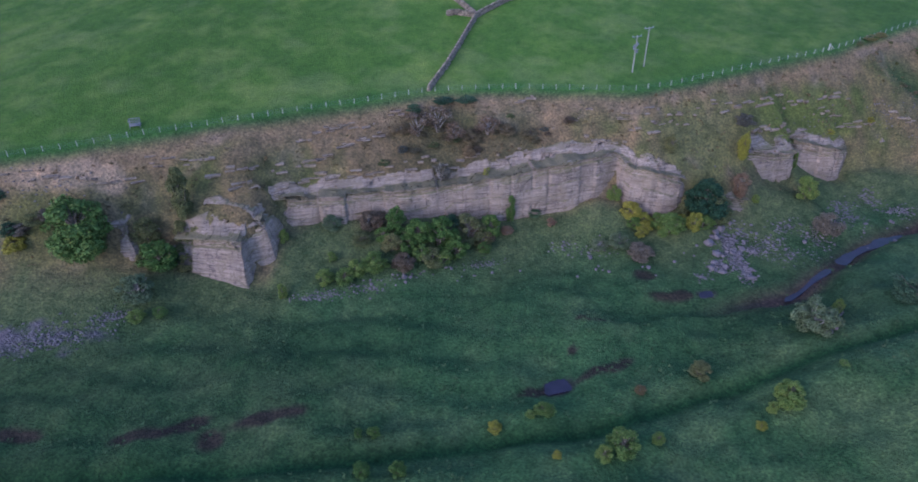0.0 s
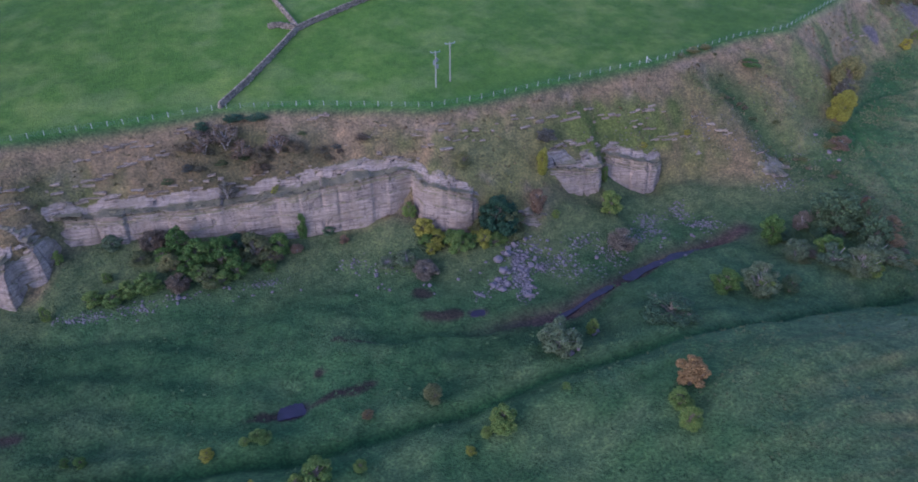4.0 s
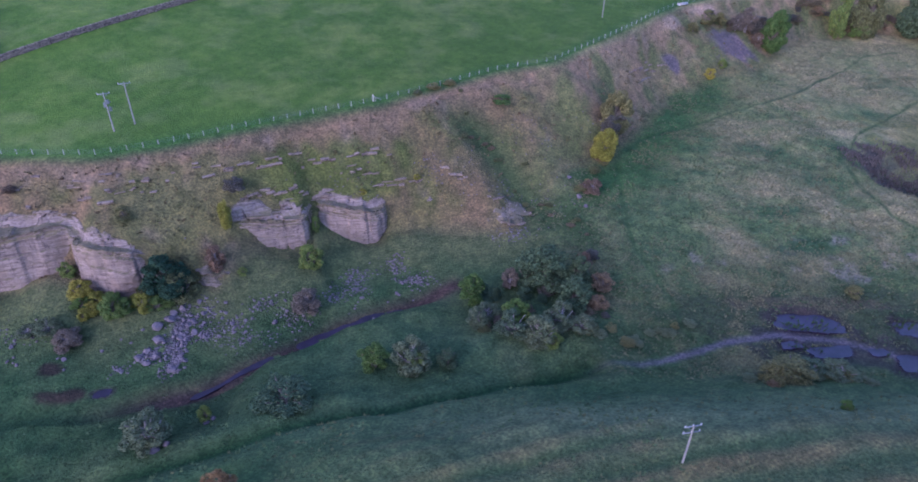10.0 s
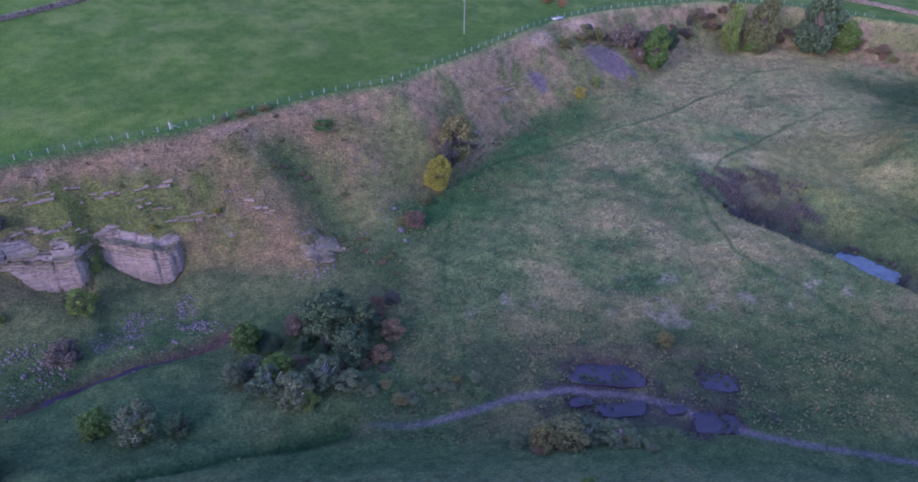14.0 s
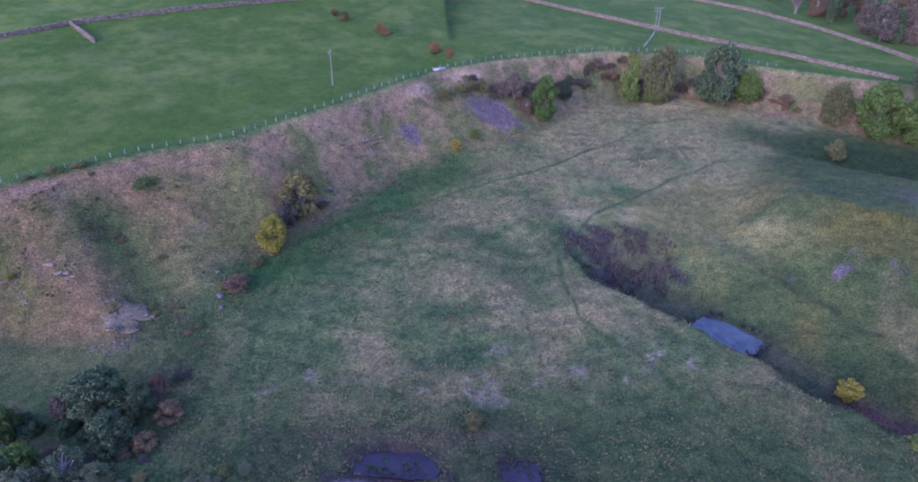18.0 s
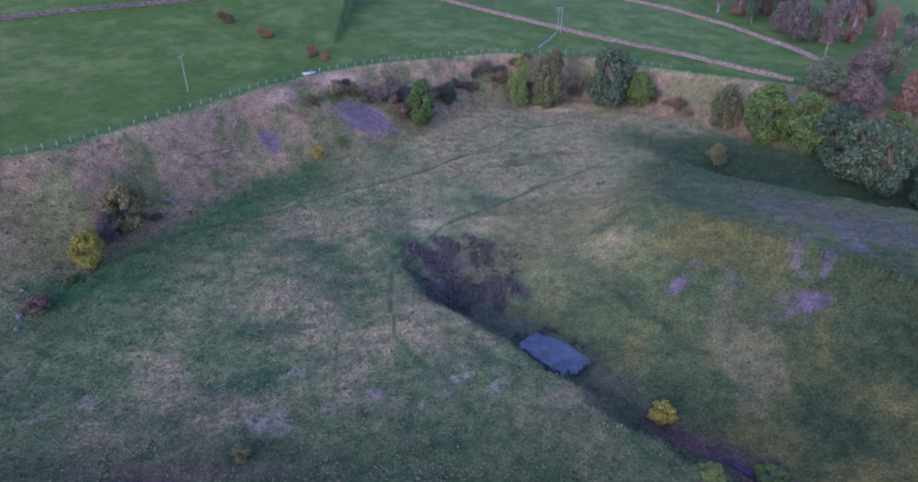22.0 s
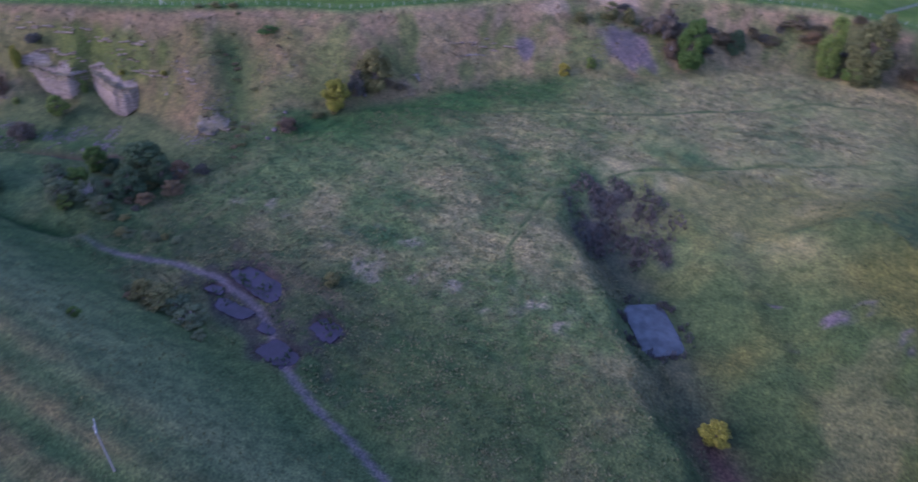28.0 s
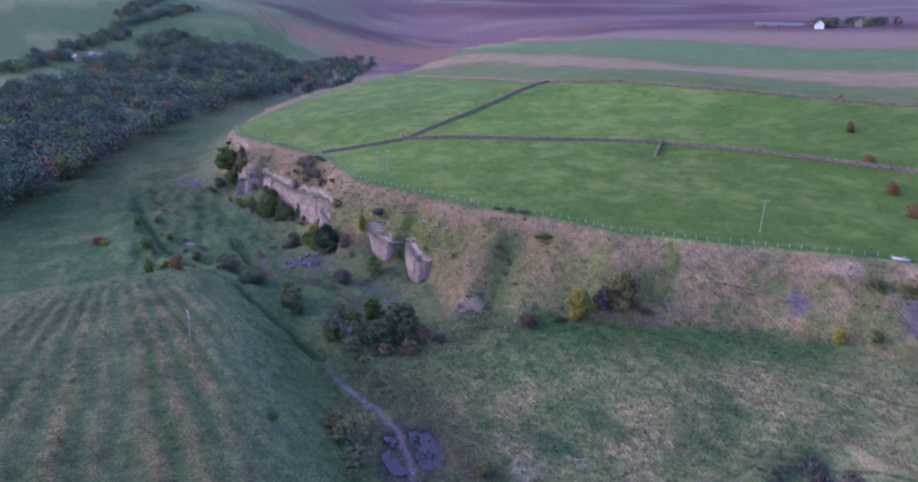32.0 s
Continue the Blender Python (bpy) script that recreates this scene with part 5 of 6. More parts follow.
def power_pole(x, y, high, turn, label, arms=1, cans=False):
    root = thing("power_pole", (x, y, ground_z(x, y)), label, "power pole", "wooden power line poles", turn)
    under("pole", mesh_from("pole", *joined([tube([(0, 0, -0.6), (0, 0, high * 0.5), (0, 0, high)], [0.15, 0.13, 0.10], 9)]), POLE_WOOD), root)
    for n in range(arms):
        z = high - 0.25 - 1.1 * n
        under("crossarm", boxes("crossarm", [(0, 0.14, z, 1.15, 0.06, 0.07, 0)], GALVANISED), root, "grey steel crossarm")
        for dx in (-1.05, 0, 1.05):
            under("insulator", mesh_from("insulator", *joined([tube([(dx, 0.14, z + 0.06), (dx, 0.14, z + 0.16), (dx, 0.14, z + 0.2), (dx, 0.14, z + 0.3), (dx, 0.14, z + 0.34)], [0.03, 0.09, 0.05, 0.08, 0.03], 7)]), PORCELAIN), root, "pale porcelain insulator")
    under("brace", mesh_from("brace", *joined([tube([(0.02, 0.15, high - 1.0), (0.7, 0.15, high - 0.3)], [0.03, 0.03], 5), tube([(-0.02, 0.15, high - 1.0), (-0.7, 0.15, high - 0.3)], [0.03, 0.03], 5)]), GALVANISED), root)
    if cans:
        for dx, dz in ((0.35, 2.4), (0.5, 3.9), (-0.3, 3.0)):
            under("switch_box", mesh_from("switch_box", *joined([tube([(dx, 0.2, high - dz), (dx, 0.2, high - dz + 0.75)], [0.24, 0.24], 8), tube([(dx, 0.2, high - dz + 0.75), (dx, 0.2, high - dz + 1.05)], [0.07, 0.04], 6)]), GALVANISED), root, "grey metal switch canister")
        under("bracket", boxes("bracket", [(0.3, 0.15, high - 3.2, 0.6, 0.05, 0.05, 0), (0.2, 0.15, high - 2.0, 0.7, 0.05, 0.05, 0)], GALVANISED), root)
    return root


power_pole(39.1, 145.3, 8.2, 0.35, "weathered wooden power pole with switch canisters standing in pasture", 1, True)
power_pole(42.3, 148.2, 8.9, 0.35, "weathered wooden power pole with a steel crossarm in pasture")
power_pole(155.8, 219.1, 9.2, 1.4, "tall pale wooden power pole standing alone in pasture")
power_pole(268.2, 289.4, 9.0, 0.2, "wooden power pole with a crossarm beside a drystone wall", 2)
power_pole(269.6, 290.2, 9.0, 0.2, "second wooden power pole of a pair beside a drystone wall")
power_pole(357, 264.6, 7.5, 0.8, "wooden power pole with switch canisters near the plantation", 1, True)
power_pole(134.9, 70.8, 6.9, 0.15, "wooden power pole with a steel crossarm on the grassy hill", 2)
power_pole(197.5, 69.0, 8.6, -0.45, "tall wooden power pole with a steel crossarm on the grassy hill")

trough = thing("water_trough", (185.6, 234.6, ground_z(185.6, 234.6)), "long white cattle trough on the brink of the pasture", "trough", turn=0.5)
under("tank", boxes("tank", [(0, -0.38, 0.4, 1.9, 0.04, 0.32, 0), (0, 0.38, 0.4, 1.9, 0.04, 0.32, 0), (-1.86, 0, 0.4, 0.04, 0.34, 0.32, 0), (1.86, 0, 0.4, 0.04, 0.34, 0.32, 0), (0, 0, 0.14, 1.82, 0.34, 0.05, 0)], PORCELAIN), trough)
under("water", boxes("water", [(0, 0, 0.58, 1.8, 0.33, 0.01, 0)], POND_WATER), trough, "still dark water")
under("foot", boxes("foot", [(-1.2, 0, 0.0, 0.12, 0.4, 0.12, 0)], WALLING), trough)
under("foot", boxes("foot", [(1.2, 0, 0.0, 0.12, 0.4, 0.12, 0)], WALLING), trough)

rack = thing("hay_rack", (-62.6, 118.9, ground_z(-62.6, 118.9)), "dark metal cattle hay rack standing on pasture", "hay rack", turn=0.3)
for dx in (-0.95, 0.95):
    for dy in (-0.7, 0.7):
        under("leg", mesh_from("leg", *joined([tube([(dx, dy, -0.1), (dx * 0.9, dy * 0.9, 1.5)], [0.05, 0.05], 6)]), SLATE), rack)
for dx in np.linspace(-0.9, 0.9, 9):
    under("bar", mesh_from("bar", *joined([tube([(dx, -0.68, 1.4), (dx, 0, 0.5), (dx, 0.68, 1.4)], [0.03, 0.03, 0.03], 5)]), SLATE), rack)
under("rim", boxes("rim", [(0, -0.68, 1.45, 1.0, 0.05, 0.05, 0), (0, 0.68, 1.45, 1.0, 0.05, 0.05, 0), (-0.95, 0, 1.45, 0.05, 0.68, 0.05, 0), (0.95, 0, 1.45, 0.05, 0.68, 0.05, 0)], SLATE), rack)
under("tray", boxes("tray", [(0, 0, 0.42, 1.0, 0.7, 0.06, 0)], SLATE), rack)

hurdle = thing("hurdle", (0, 0, 0), "pale galvanised rails leading from a pole to the fence", "hurdle")
hx, hy = resample([(257.8, 268.2), (263, 278), (268, 288.5)], 2.6)
hz = land(hx, hy)
for x, y, z in zip(hx, hy, hz):
    under("post", post_mesh, hurdle, at=(x, y, z))
for high in (0.4, 0.75, 1.1):
    pts = [(x, y, z + high) for x, y, z in zip(hx, hy, hz)]
    under("rail", mesh_from("rail", *tube(pts, [0.06] * len(pts), 5), GALVANISED), hurdle)

# ---- water ----
def pool(name, label, x, y, lx, ly, turn, material, z=None, seed=0, sides=38, category="pool", corner=3, rag=0.15):
    rng = np.random.RandomState(seed)
    a = math.radians(turn)
    ring = []
    for k in range(sides):
        t = 6.2832 * k / sides
        c, s = math.cos(t), math.sin(t)
        p = (abs(c) ** corner + abs(s) ** corner) ** (-1 / corner) * (rng.uniform(0.95 - rag, 0.95 + rag) + 0.8 * rag * math.sin(3 * t + seed))
        u, w = c * p * lx / 2, s * p * ly / 2
        ring.append((x + u * math.cos(a) - w * math.sin(a), y + u * math.sin(a) + w * math.cos(a)))
    if z is None:
        z = max(ground_z(*p) for p in ring) + 0.05
    verts = [(*p, z) for p in ring] + [(*p, z - 0.6) for p in ring]
    faces = [tuple(range(sides))] + [(k, k + sides, (k + 1) % sides + sides, (k + 1) % sides) for k in range(sides)]
    ob = new(name, mesh_from(name, verts, faces, material))
    return tagged(ob, label, category, kind="structure")


pool("pond", "small still pond in a grassy channel below a dam", POND[0], POND[1], POND[2] * 1.12, POND[3] * 1.12, POND[4], POND_WATER, POND[5], 3, 64, "pond", 10, 0.02)
BOG = "shallow dark pool in boggy ground beside the footpath"
for n, (px, py, lx, ly, turn) in enumerate(POOLS):
    pool("bog_pool", BOG if px > 100 else "small dark pool in valley grass", px, py, lx * 1.3, ly * 1.3, turn, BOG_WATER, pool_level((px, py, lx, ly, turn)), 4 + n, 52, "pool", 5, 0.09)


def ribbon(name, label, line, width, lift, material, seed=0):
    rng = np.random.RandomState(seed)
    x, y = resample(line, 1.0)
    t = np.arctan2(np.gradient(y), np.gradient(x))
    w = width / 2 * (1 + 0.3 * np.sin(np.arange(len(x)) * 0.45 + seed) + rng.uniform(-0.1, 0.1, len(x)))
    w[0] = w[-1] = 0.15
    z = land(x, y) + lift
    z = np.convolve(np.pad(z, 3, "edge"), np.ones(7) / 7, "valid")
    left, right = np.stack([x - np.sin(t) * w, y + np.cos(t) * w, z], 1), np.stack([x + np.sin(t) * w, y - np.cos(t) * w, z], 1)
    n = len(x)
    v = np.concatenate([left, right, left - (0, 0, 0.5), right - (0, 0, 0.5)])
    f = [(k, k + n, k + n + 1, k + 1) for k in range(n - 1)] + [(k, k + 1, k + 2 * n + 1, k + 2 * n) for k in range(n - 1)] + [(k + n, k + 3 * n, k + 3 * n + 1, k + n + 1) for k in range(n - 1)]
    return tagged(new(name, mesh_from(name, v, f, material)), label, "stream", kind="structure")


ribbon("stream", "dark stream pool between the talus and a grassy spur", [(78, 111), (82, 114), (86, 116.4), (90, 118.4), (95, 120.4), (99, 122)], 2.2, 0.22, BOG_WATER, 1)
ribbon("stream", "thin dark trickle among stones", [(62, 98.6), (66, 101), (70, 104.4), (75, 108)], 1.1, 0.2, BOG_WATER, 2)
ribbon("stream", "thin dark water in a peaty ditch", [(266, 118.6), (272, 113), (280, 106), (290, 99)], 1.3, 0.25, BOG_WATER, 4)

# ---- trees and bushes ----
UNDER = "on the grassy talus below the scar"
TOP = "on the dry slope above the scar"
SCAR = "clinging to the limestone scar"
LEDGE = "on a limestone ledge"
VALE = "in rough grass on the valley floor"
SPUR = "on the grassy spur beside the stream"
STREAMSIDE = "beside the stream"
FLANK = "on the flank of the grassy hill"
BOG = "beside the boggy footpath"
MEADOW = "in the rough meadow"
FOOT = "at the foot of the dry scarp"
HOLLOW = "in a gully of the scarp"
EDGE = "on the overgrown scarp below the fence"
BANK = "at the edge of the wooded bank"
DITCHSIDE = "beside the peaty ditch"


def grow(kind, form, where, *places):
    """Plants of one kind: rows of x, y, width and height."""
    for x, y, wide, high in places:
        plant(kind, x, y, wide, high, where, form)


grow("dark", "bush", UNDER, (16.1, 121.1, 4, 1.8), (-1.7, 115, 4.8, 4.1))
grow("green", "bush", UNDER, (-56, 101, 7.6, 6.4), (-12.4, 112.7, 4.3, 6.4), (-8.1, 111.4, 5.7, 5.4), (-3.9, 111.1, 6.8, 7.3), (6.7, 116.1, 5.1, 4.3), (-9.9, 109.4, 4.7, 3.5), (-0.5, 109.2, 5.2, 4.8))
grow("lime", "tree", UNDER, (-68.8, 100.2, 13, 11.5))
grow("ivy", "tree", UNDER, (52.4, 121.4, 8.4, 9.6))
grow("lime", "bush", UNDER, (-34.3, 108.3, 2.1, 3.1), (-32.8, 96.9, 2, 3.4), (-25.4, 100.3, 4.3, 3.1), (-21.6, 100.6, 4.1, 3.2), (-19.8, 102.7, 4.1, 3.2), (-16.5, 104.3, 5, 3.7), (-24.8, 105.8, 2.1, 2.2), (-14.8, 104.6, 2.5, 2), (-3, 107, 3.9, 3), (-7.3, 107.1, 3.9, 3.7), (33.2, 123.6, 2.9, 3.8), (43.6, 116.4, 5.4, 5.5), (42.1, 119.5, 3.9, 3.2), (45.6, 117, 3.6, 3.6), (51.3, 117.9, 4, 3.1), (65.5, 126.7, 2, 1.8), (78.4, 130.7, 5.6, 5.5))
grow("olive", "bush", UNDER, (1.9, 114, 6.7, 6.4), (-5.2, 106.5, 4.8, 3.8), (-13.3, 108.7, 4.7, 3.7), (4.9, 113.4, 4.3, 3), (54.8, 121, 7.5, 6.1), (47.9, 122.1, 4, 3.6))
grow("pale", "bush", UNDER, (-58.3, 94.8, 6.4, 4.9), (-25.6, 112.5, 4.3, 2.9), (33, 113.2, 4.5, 3.6), (28.9, 113.2, 3.7, 2.2))
grow("rust", "bush", UNDER, (-18.2, 113.3, 5, 3.7), (-16.1, 114.7, 3.6, 2.4), (-10.8, 104.8, 5, 3.2), (2.6, 116.9, 3.2, 2), (19.5, 119, 2.5, 1.8), (61, 126, 4.3, 5.5))
grow("twig", "bush", UNDER, (36.9, 110.9, 6.2, 2.9), (79, 119.8, 6, 4.9))
grow("yellow", "bush", UNDER, (36.3, 120.3, 4.4, 3.6), (39.3, 119.7, 3.4, 3), (49.2, 117.1, 3.4, 4.7), (47.1, 118.9, 2.9, 2.6), (-80, 98.6, 4, 3))
grow("yellow", "slim", UNDER, (62.4, 132, 2.6, 6.2))
grow("lime", "slim", SCAR, (10.9, 119.6, 2.2, 6.4), (78.6, 139.4, 1.7, 4))
grow("olive", "bush", SCAR, (-51.3, 106, 4.1, 11), (-52.4, 105, 3.4, 4.8), (-58.8, 104.4, 4.9, 5.1))
grow("yellow", "bush", LEDGE, (88.6, 145.6, 2, 1.3), (100.4, 150.4, 1.8, 1.6))
grow("bracken", "bush", TOP, (-12, 126, 4, 2.2), (2.4, 127.4, 4.4, 2.6), (10, 128.6, 4, 2.2), (15, 129, 3.4, 1.8), (2, 124.6, 2.8, 2.4))
grow("dark", "bush", TOP, (-3.4, 132.4, 5, 1.2), (1.5, 133, 5, 1.3), (-9.4, 130, 3.6, 1.4))
grow("olive", "bush", TOP, (45, 127.6, 3.6, 3.2), (-22, 117, 3, 2.6))
grow("rust", "bare", TOP, (-8.5, 126.5, 6, 5), (-4.5, 128, 6, 5.2), (-1, 127, 5, 4.2), (6, 128.5, 5, 3.8))
grow("twig", "bare", TOP, (-4.1, 121.6, 5.4, 5.4))
grow("twig", "bush", TOP, (63.6, 137.6, 5, 2.6))
grow("yellow", "bare", TOP, (6.3, 122.8, 4.2, 5.2))
grow("green", "bush", VALE, (-12.5, 65.4, 2, 2), (-14.8, 65.4, 1.6, 1.5), (-13.3, 57.9, 2.9, 1.8), (-8.4, 58, 2.9, 2.5))
grow("lime", "bush", VALE, (-57, 90, 3.5, 2.2), (-53.6, 91.5, 2.8, 2.1), (67.3, 91.3, 2.4, 3.2), (49.7, 69.9, 4.5, 4.7), (23.1, 61.3, 5.1, 4.4), (20.2, 60, 2.6, 3), (28.7, 63.4, 2.2, 2.3), (13.5, 69.3, 3, 1.6), (10.7, 68.4, 1.8, 1), (49.4, 70.7, 3.1, 3.7), (47.1, 68.9, 1.8, 2.2), (12.6, 69.2, 2.6, 2), (60, 75.3, 1.7, 0.8))
grow("olive", "bush", VALE, (38.8, 77.3, 3.5, 3.1))
grow("pale", "bush", VALE, (60.3, 86.1, 8, 6.4))
grow("orange", "bush", VALE, (28.7, 74.1, 2, 1.2), (2.9, 44, 5.5, 2.6))
grow("yellow", "bush", VALE, (44.7, 66.3, 1.8, 1.7), (5.3, 66.8, 2.2, 1.7), (13.7, 60.4, 1.4, 1.2), (7, 46.5, 3.2, 1.8))
grow("dark", "bush", SPUR, (105.9, 99.5, 4, 4.5), (80.5, 91.2, 9.1, 4.1))
grow("green", "bush", SPUR, (118.9, 111.7, 6.4, 5.2), (93.6, 99.5, 5.6, 4.6))
grow("pale", "bush", SPUR, (122.5, 105.4, 7, 6), (118, 107.6, 6.4, 5), (113.6, 113.6, 5, 4))
grow("lime", "bush", SPUR, (100.8, 98.6, 3.4, 4), (124.6, 104.6, 3.4, 3.6))
grow("pale", "bush", SPUR, (111.8, 110.5, 4.8, 5), (126.8, 109.3, 5.5, 5.7), (130.9, 108.8, 5.1, 2.7), (100, 99.3, 7, 6.4))
grow("bracken", "bush", STREAMSIDE, (137.6, 121.7, 4.9, 3.7), (135.5, 116.3, 4.3, 2.6))
grow("dark", "bush", STREAMSIDE, (130.7, 116.1, 7, 7.2), (122.7, 124.3, 5.6, 6.7), (132.9, 123.1, 4.5, 7.1))
grow("dark", "tree", STREAMSIDE, (126.2, 123.3, 11, 9.5))
grow("green", "bush", STREAMSIDE, (111.6, 120.3, 5.4, 6.5), (121, 170.5, 6, 1.6))
grow("rust", "bush", STREAMSIDE, (134.4, 126.8, 3.9, 5))
grow("twig", "bush", STREAMSIDE, (119.3, 123.9, 3.8, 5.1))
grow("lime", "bush", FLANK, (74.2, 66.9, 3.4, 3.3), (74.2, 62.7, 3, 4.7))
grow("orange", "bush", FLANK, (76.7, 70.2, 5, 5.3))
grow("green", "bush", BOG, (164.9, 83.5, 2.1, 1.8))
grow("olive", "bush", BOG, (165.3, 97.8, 8, 3.6), (161.6, 96.7, 5, 3.9))
grow("pale", "bush", BOG, (173.9, 97.4, 6.2, 2.8), (169.1, 98, 5.1, 2.8))
grow("olive", "bush", MEADOW, (187.6, 118.6, 3.6, 2.5), (299.8, 211.6, 6.2, 6.3))
grow("olive", "tree", FOOT, (151.8, 176.8, 9.4, 11))
grow("rust", "bush", FOOT, (141.7, 154.1, 5.5, 3.7))
grow("twig", "bush", FOOT, (149.4, 172.4, 4.9, 7))
grow("yellow", "tree", FOOT, (147.1, 166.7, 6.5, 8.8))
grow("olive", "bush", HOLLOW, (104.4, 168, 3.6, 1.4), (108.4, 170.4, 3.2, 1.2), (100.6, 165.4, 2.6, 1))
grow("bracken", "bush", EDGE, (243.5, 255.6, 5, 3.4), (268.6, 256.4, 5, 3.6), (292.9, 248.6, 5, 3.4), (299.6, 243.4, 6, 3))
grow("dark", "bush", EDGE, (225.9, 243.3, 4.5, 7.2))
grow("dark", "tree", EDGE, (277.9, 248.6, 15, 20))
grow("green", "bush", EDGE, (256.4, 248.7, 7.1, 6.6))
grow("green", "tree", EDGE, (287.2, 246.8, 9.4, 11), (217.2, 231.9, 8.6, 13.6))
grow("lime", "bush", EDGE, (195, 216.3, 3.3, 3), (249.6, 249.4, 5, 6))
grow("lime", "slim", EDGE, (249, 250.4, 6.6, 16))
grow("olive", "bush", EDGE, (193.2, 230.6, 5.6, 4.7), (198.1, 232.5, 3.9, 4.2), (186.9, 225.2, 4.1, 3))
grow("olive", "tree", EDGE, (258.7, 249, 10.6, 19), (309.3, 231.4, 8.3, 13.8))
grow("rust", "bush", EDGE, (211.8, 231.6, 4.6, 4.4), (311.9, 230.5, 5, 6))
grow("bracken", "bush", EDGE, (222.3, 243.8, 5, 3.6), (238.7, 256, 6, 4))
grow("twig", "bush", EDGE, (208.3, 234.8, 6.4, 8), (213, 236.7, 6.1, 6.7), (204.2, 233.3, 5.3, 4.8))
grow("yellow", "bush", EDGE, (189.6, 211.3, 3.6, 3.7))
grow("dark", "tree", BANK, (332.2, 209.6, 12.8, 17.5), (334.3, 199.3, 17.3, 18), (336.8, 193.2, 13, 18), (345, 184, 13, 14), (356, 196, 14, 14))
grow("green", "tree", BANK, (318.8, 223.8, 15.7, 16.4), (349, 211, 13, 13))
grow("green", "tree", BANK, (326.8, 215.8, 13.6, 16.4))
grow("olive", "tree", BANK, (343, 205, 13, 14), (330, 221, 9, 11))
grow("pale", "tree", BANK, (341, 236, 12, 11), (366, 246, 12, 13))
grow("rust", "tree", BANK, (364, 226, 12, 14))
grow("twig", "tree", BANK, (348, 228, 12, 13), (356, 240, 12, 13))
grow("lime", "bush", DITCHSIDE, (259.9, 111.1, 4.4, 2.3), (272.2, 114.4, 5.7, 2.6))
grow("yellow", "bush", DITCHSIDE, (258.1, 126.7, 4.8, 3.9))
for n, (x, y) in enumerate([(150.3, 281.4), (154, 277), (166.4, 267.4), (168.4, 265), (188.9, 246.6), (184.6, 250), (129.2, 299), (132.4, 296), (101.5, 325.6), (104.4, 322), (70.4, 359.6)]):
    plant("orange", x, y, 2.8 + n % 2, 2.6 + (n % 3) * 0.5, "along an old field boundary in pasture", "tree" if n % 2 else "bush")


def thicket(name, label, line, count, loose, kinds, wide, high):
    """Low scrub that nobody could count, in one mesh."""
    line = np.array(line, float)
    run = np.concatenate([[0], np.cumsum(np.hypot(*np.diff(line, axis=0).T))])
    s = run[-1] * (np.arange(count) + plant_rng.uniform(0, 1, count)) / count
    x = np.interp(s, run, line[:, 0]) + plant_rng.normal(size=count) * loose * 0.6
    y = np.interp(s, run, line[:, 1]) + plant_rng.normal(size=count) * loose * 0.6
    z = land(x, y)
    vs, fs, index, at = [], [], [], 0
    for n in range(count):
        k = plant_rng.randint(len(kinds))
        crown = plant_meshes(kinds[k], plant_rng.randint(3), "bush")[1]
        v = np.zeros(len(crown.vertices) * 3, np.float32)
        crown.vertices.foreach_get("co", v)
        f = np.zeros(len(crown.polygons) * 3, np.int32)
        crown.loops.foreach_get("vertex_index", f)
        a, w, h = plant_rng.uniform(0, 6.28), 1.15 * plant_rng.uniform(*wide), 1.1 * plant_rng.uniform(*high)
        v = v.reshape(-1, 3)
        v = np.stack([(v[:, 0] * math.cos(a) - v[:, 1] * math.sin(a)) * w + x[n], (v[:, 0] * math.sin(a) + v[:, 1] * math.cos(a)) * w + y[n], v[:, 2] * h + z[n] - 0.05], 1)
        vs.append(v)
        fs.append(f.reshape(-1, 3) + at)
        index.append(np.full(len(fs[-1]), k))
        at += len(v)
    mesh = mesh_from(name, np.concatenate(vs), np.concatenate(fs), LEAF[kinds[0]])
    for k in kinds[1:]:
        mesh.materials.append(LEAF[k])
    mesh.polygons.foreach_set("material_index", np.concatenate(index).astype(np.int32))
    return tagged(new(name, mesh), label, "scrub", kind="stuff")


def belt(line, count, loose, kinds, wide, high, where, group, form="bush"):
    """Shrubs growing into one another along a line."""
    line = np.array(line, float)
    run = np.concatenate([[0], np.cumsum(np.hypot(*np.diff(line, axis=0).T))])
    for n in range(count):
        s = run[-1] * (n + plant_rng.uniform(0, 1)) / count
        x, y = np.interp(s, run, line[:, 0]) + plant_rng.normal() * loose * 0.6, np.interp(s, run, line[:, 1]) + plant_rng.normal() * loose * 0.6
        plant(kinds[plant_rng.randint(len(kinds))], x, y, plant_rng.uniform(*wide), plant_rng.uniform(*high), where, form, group)


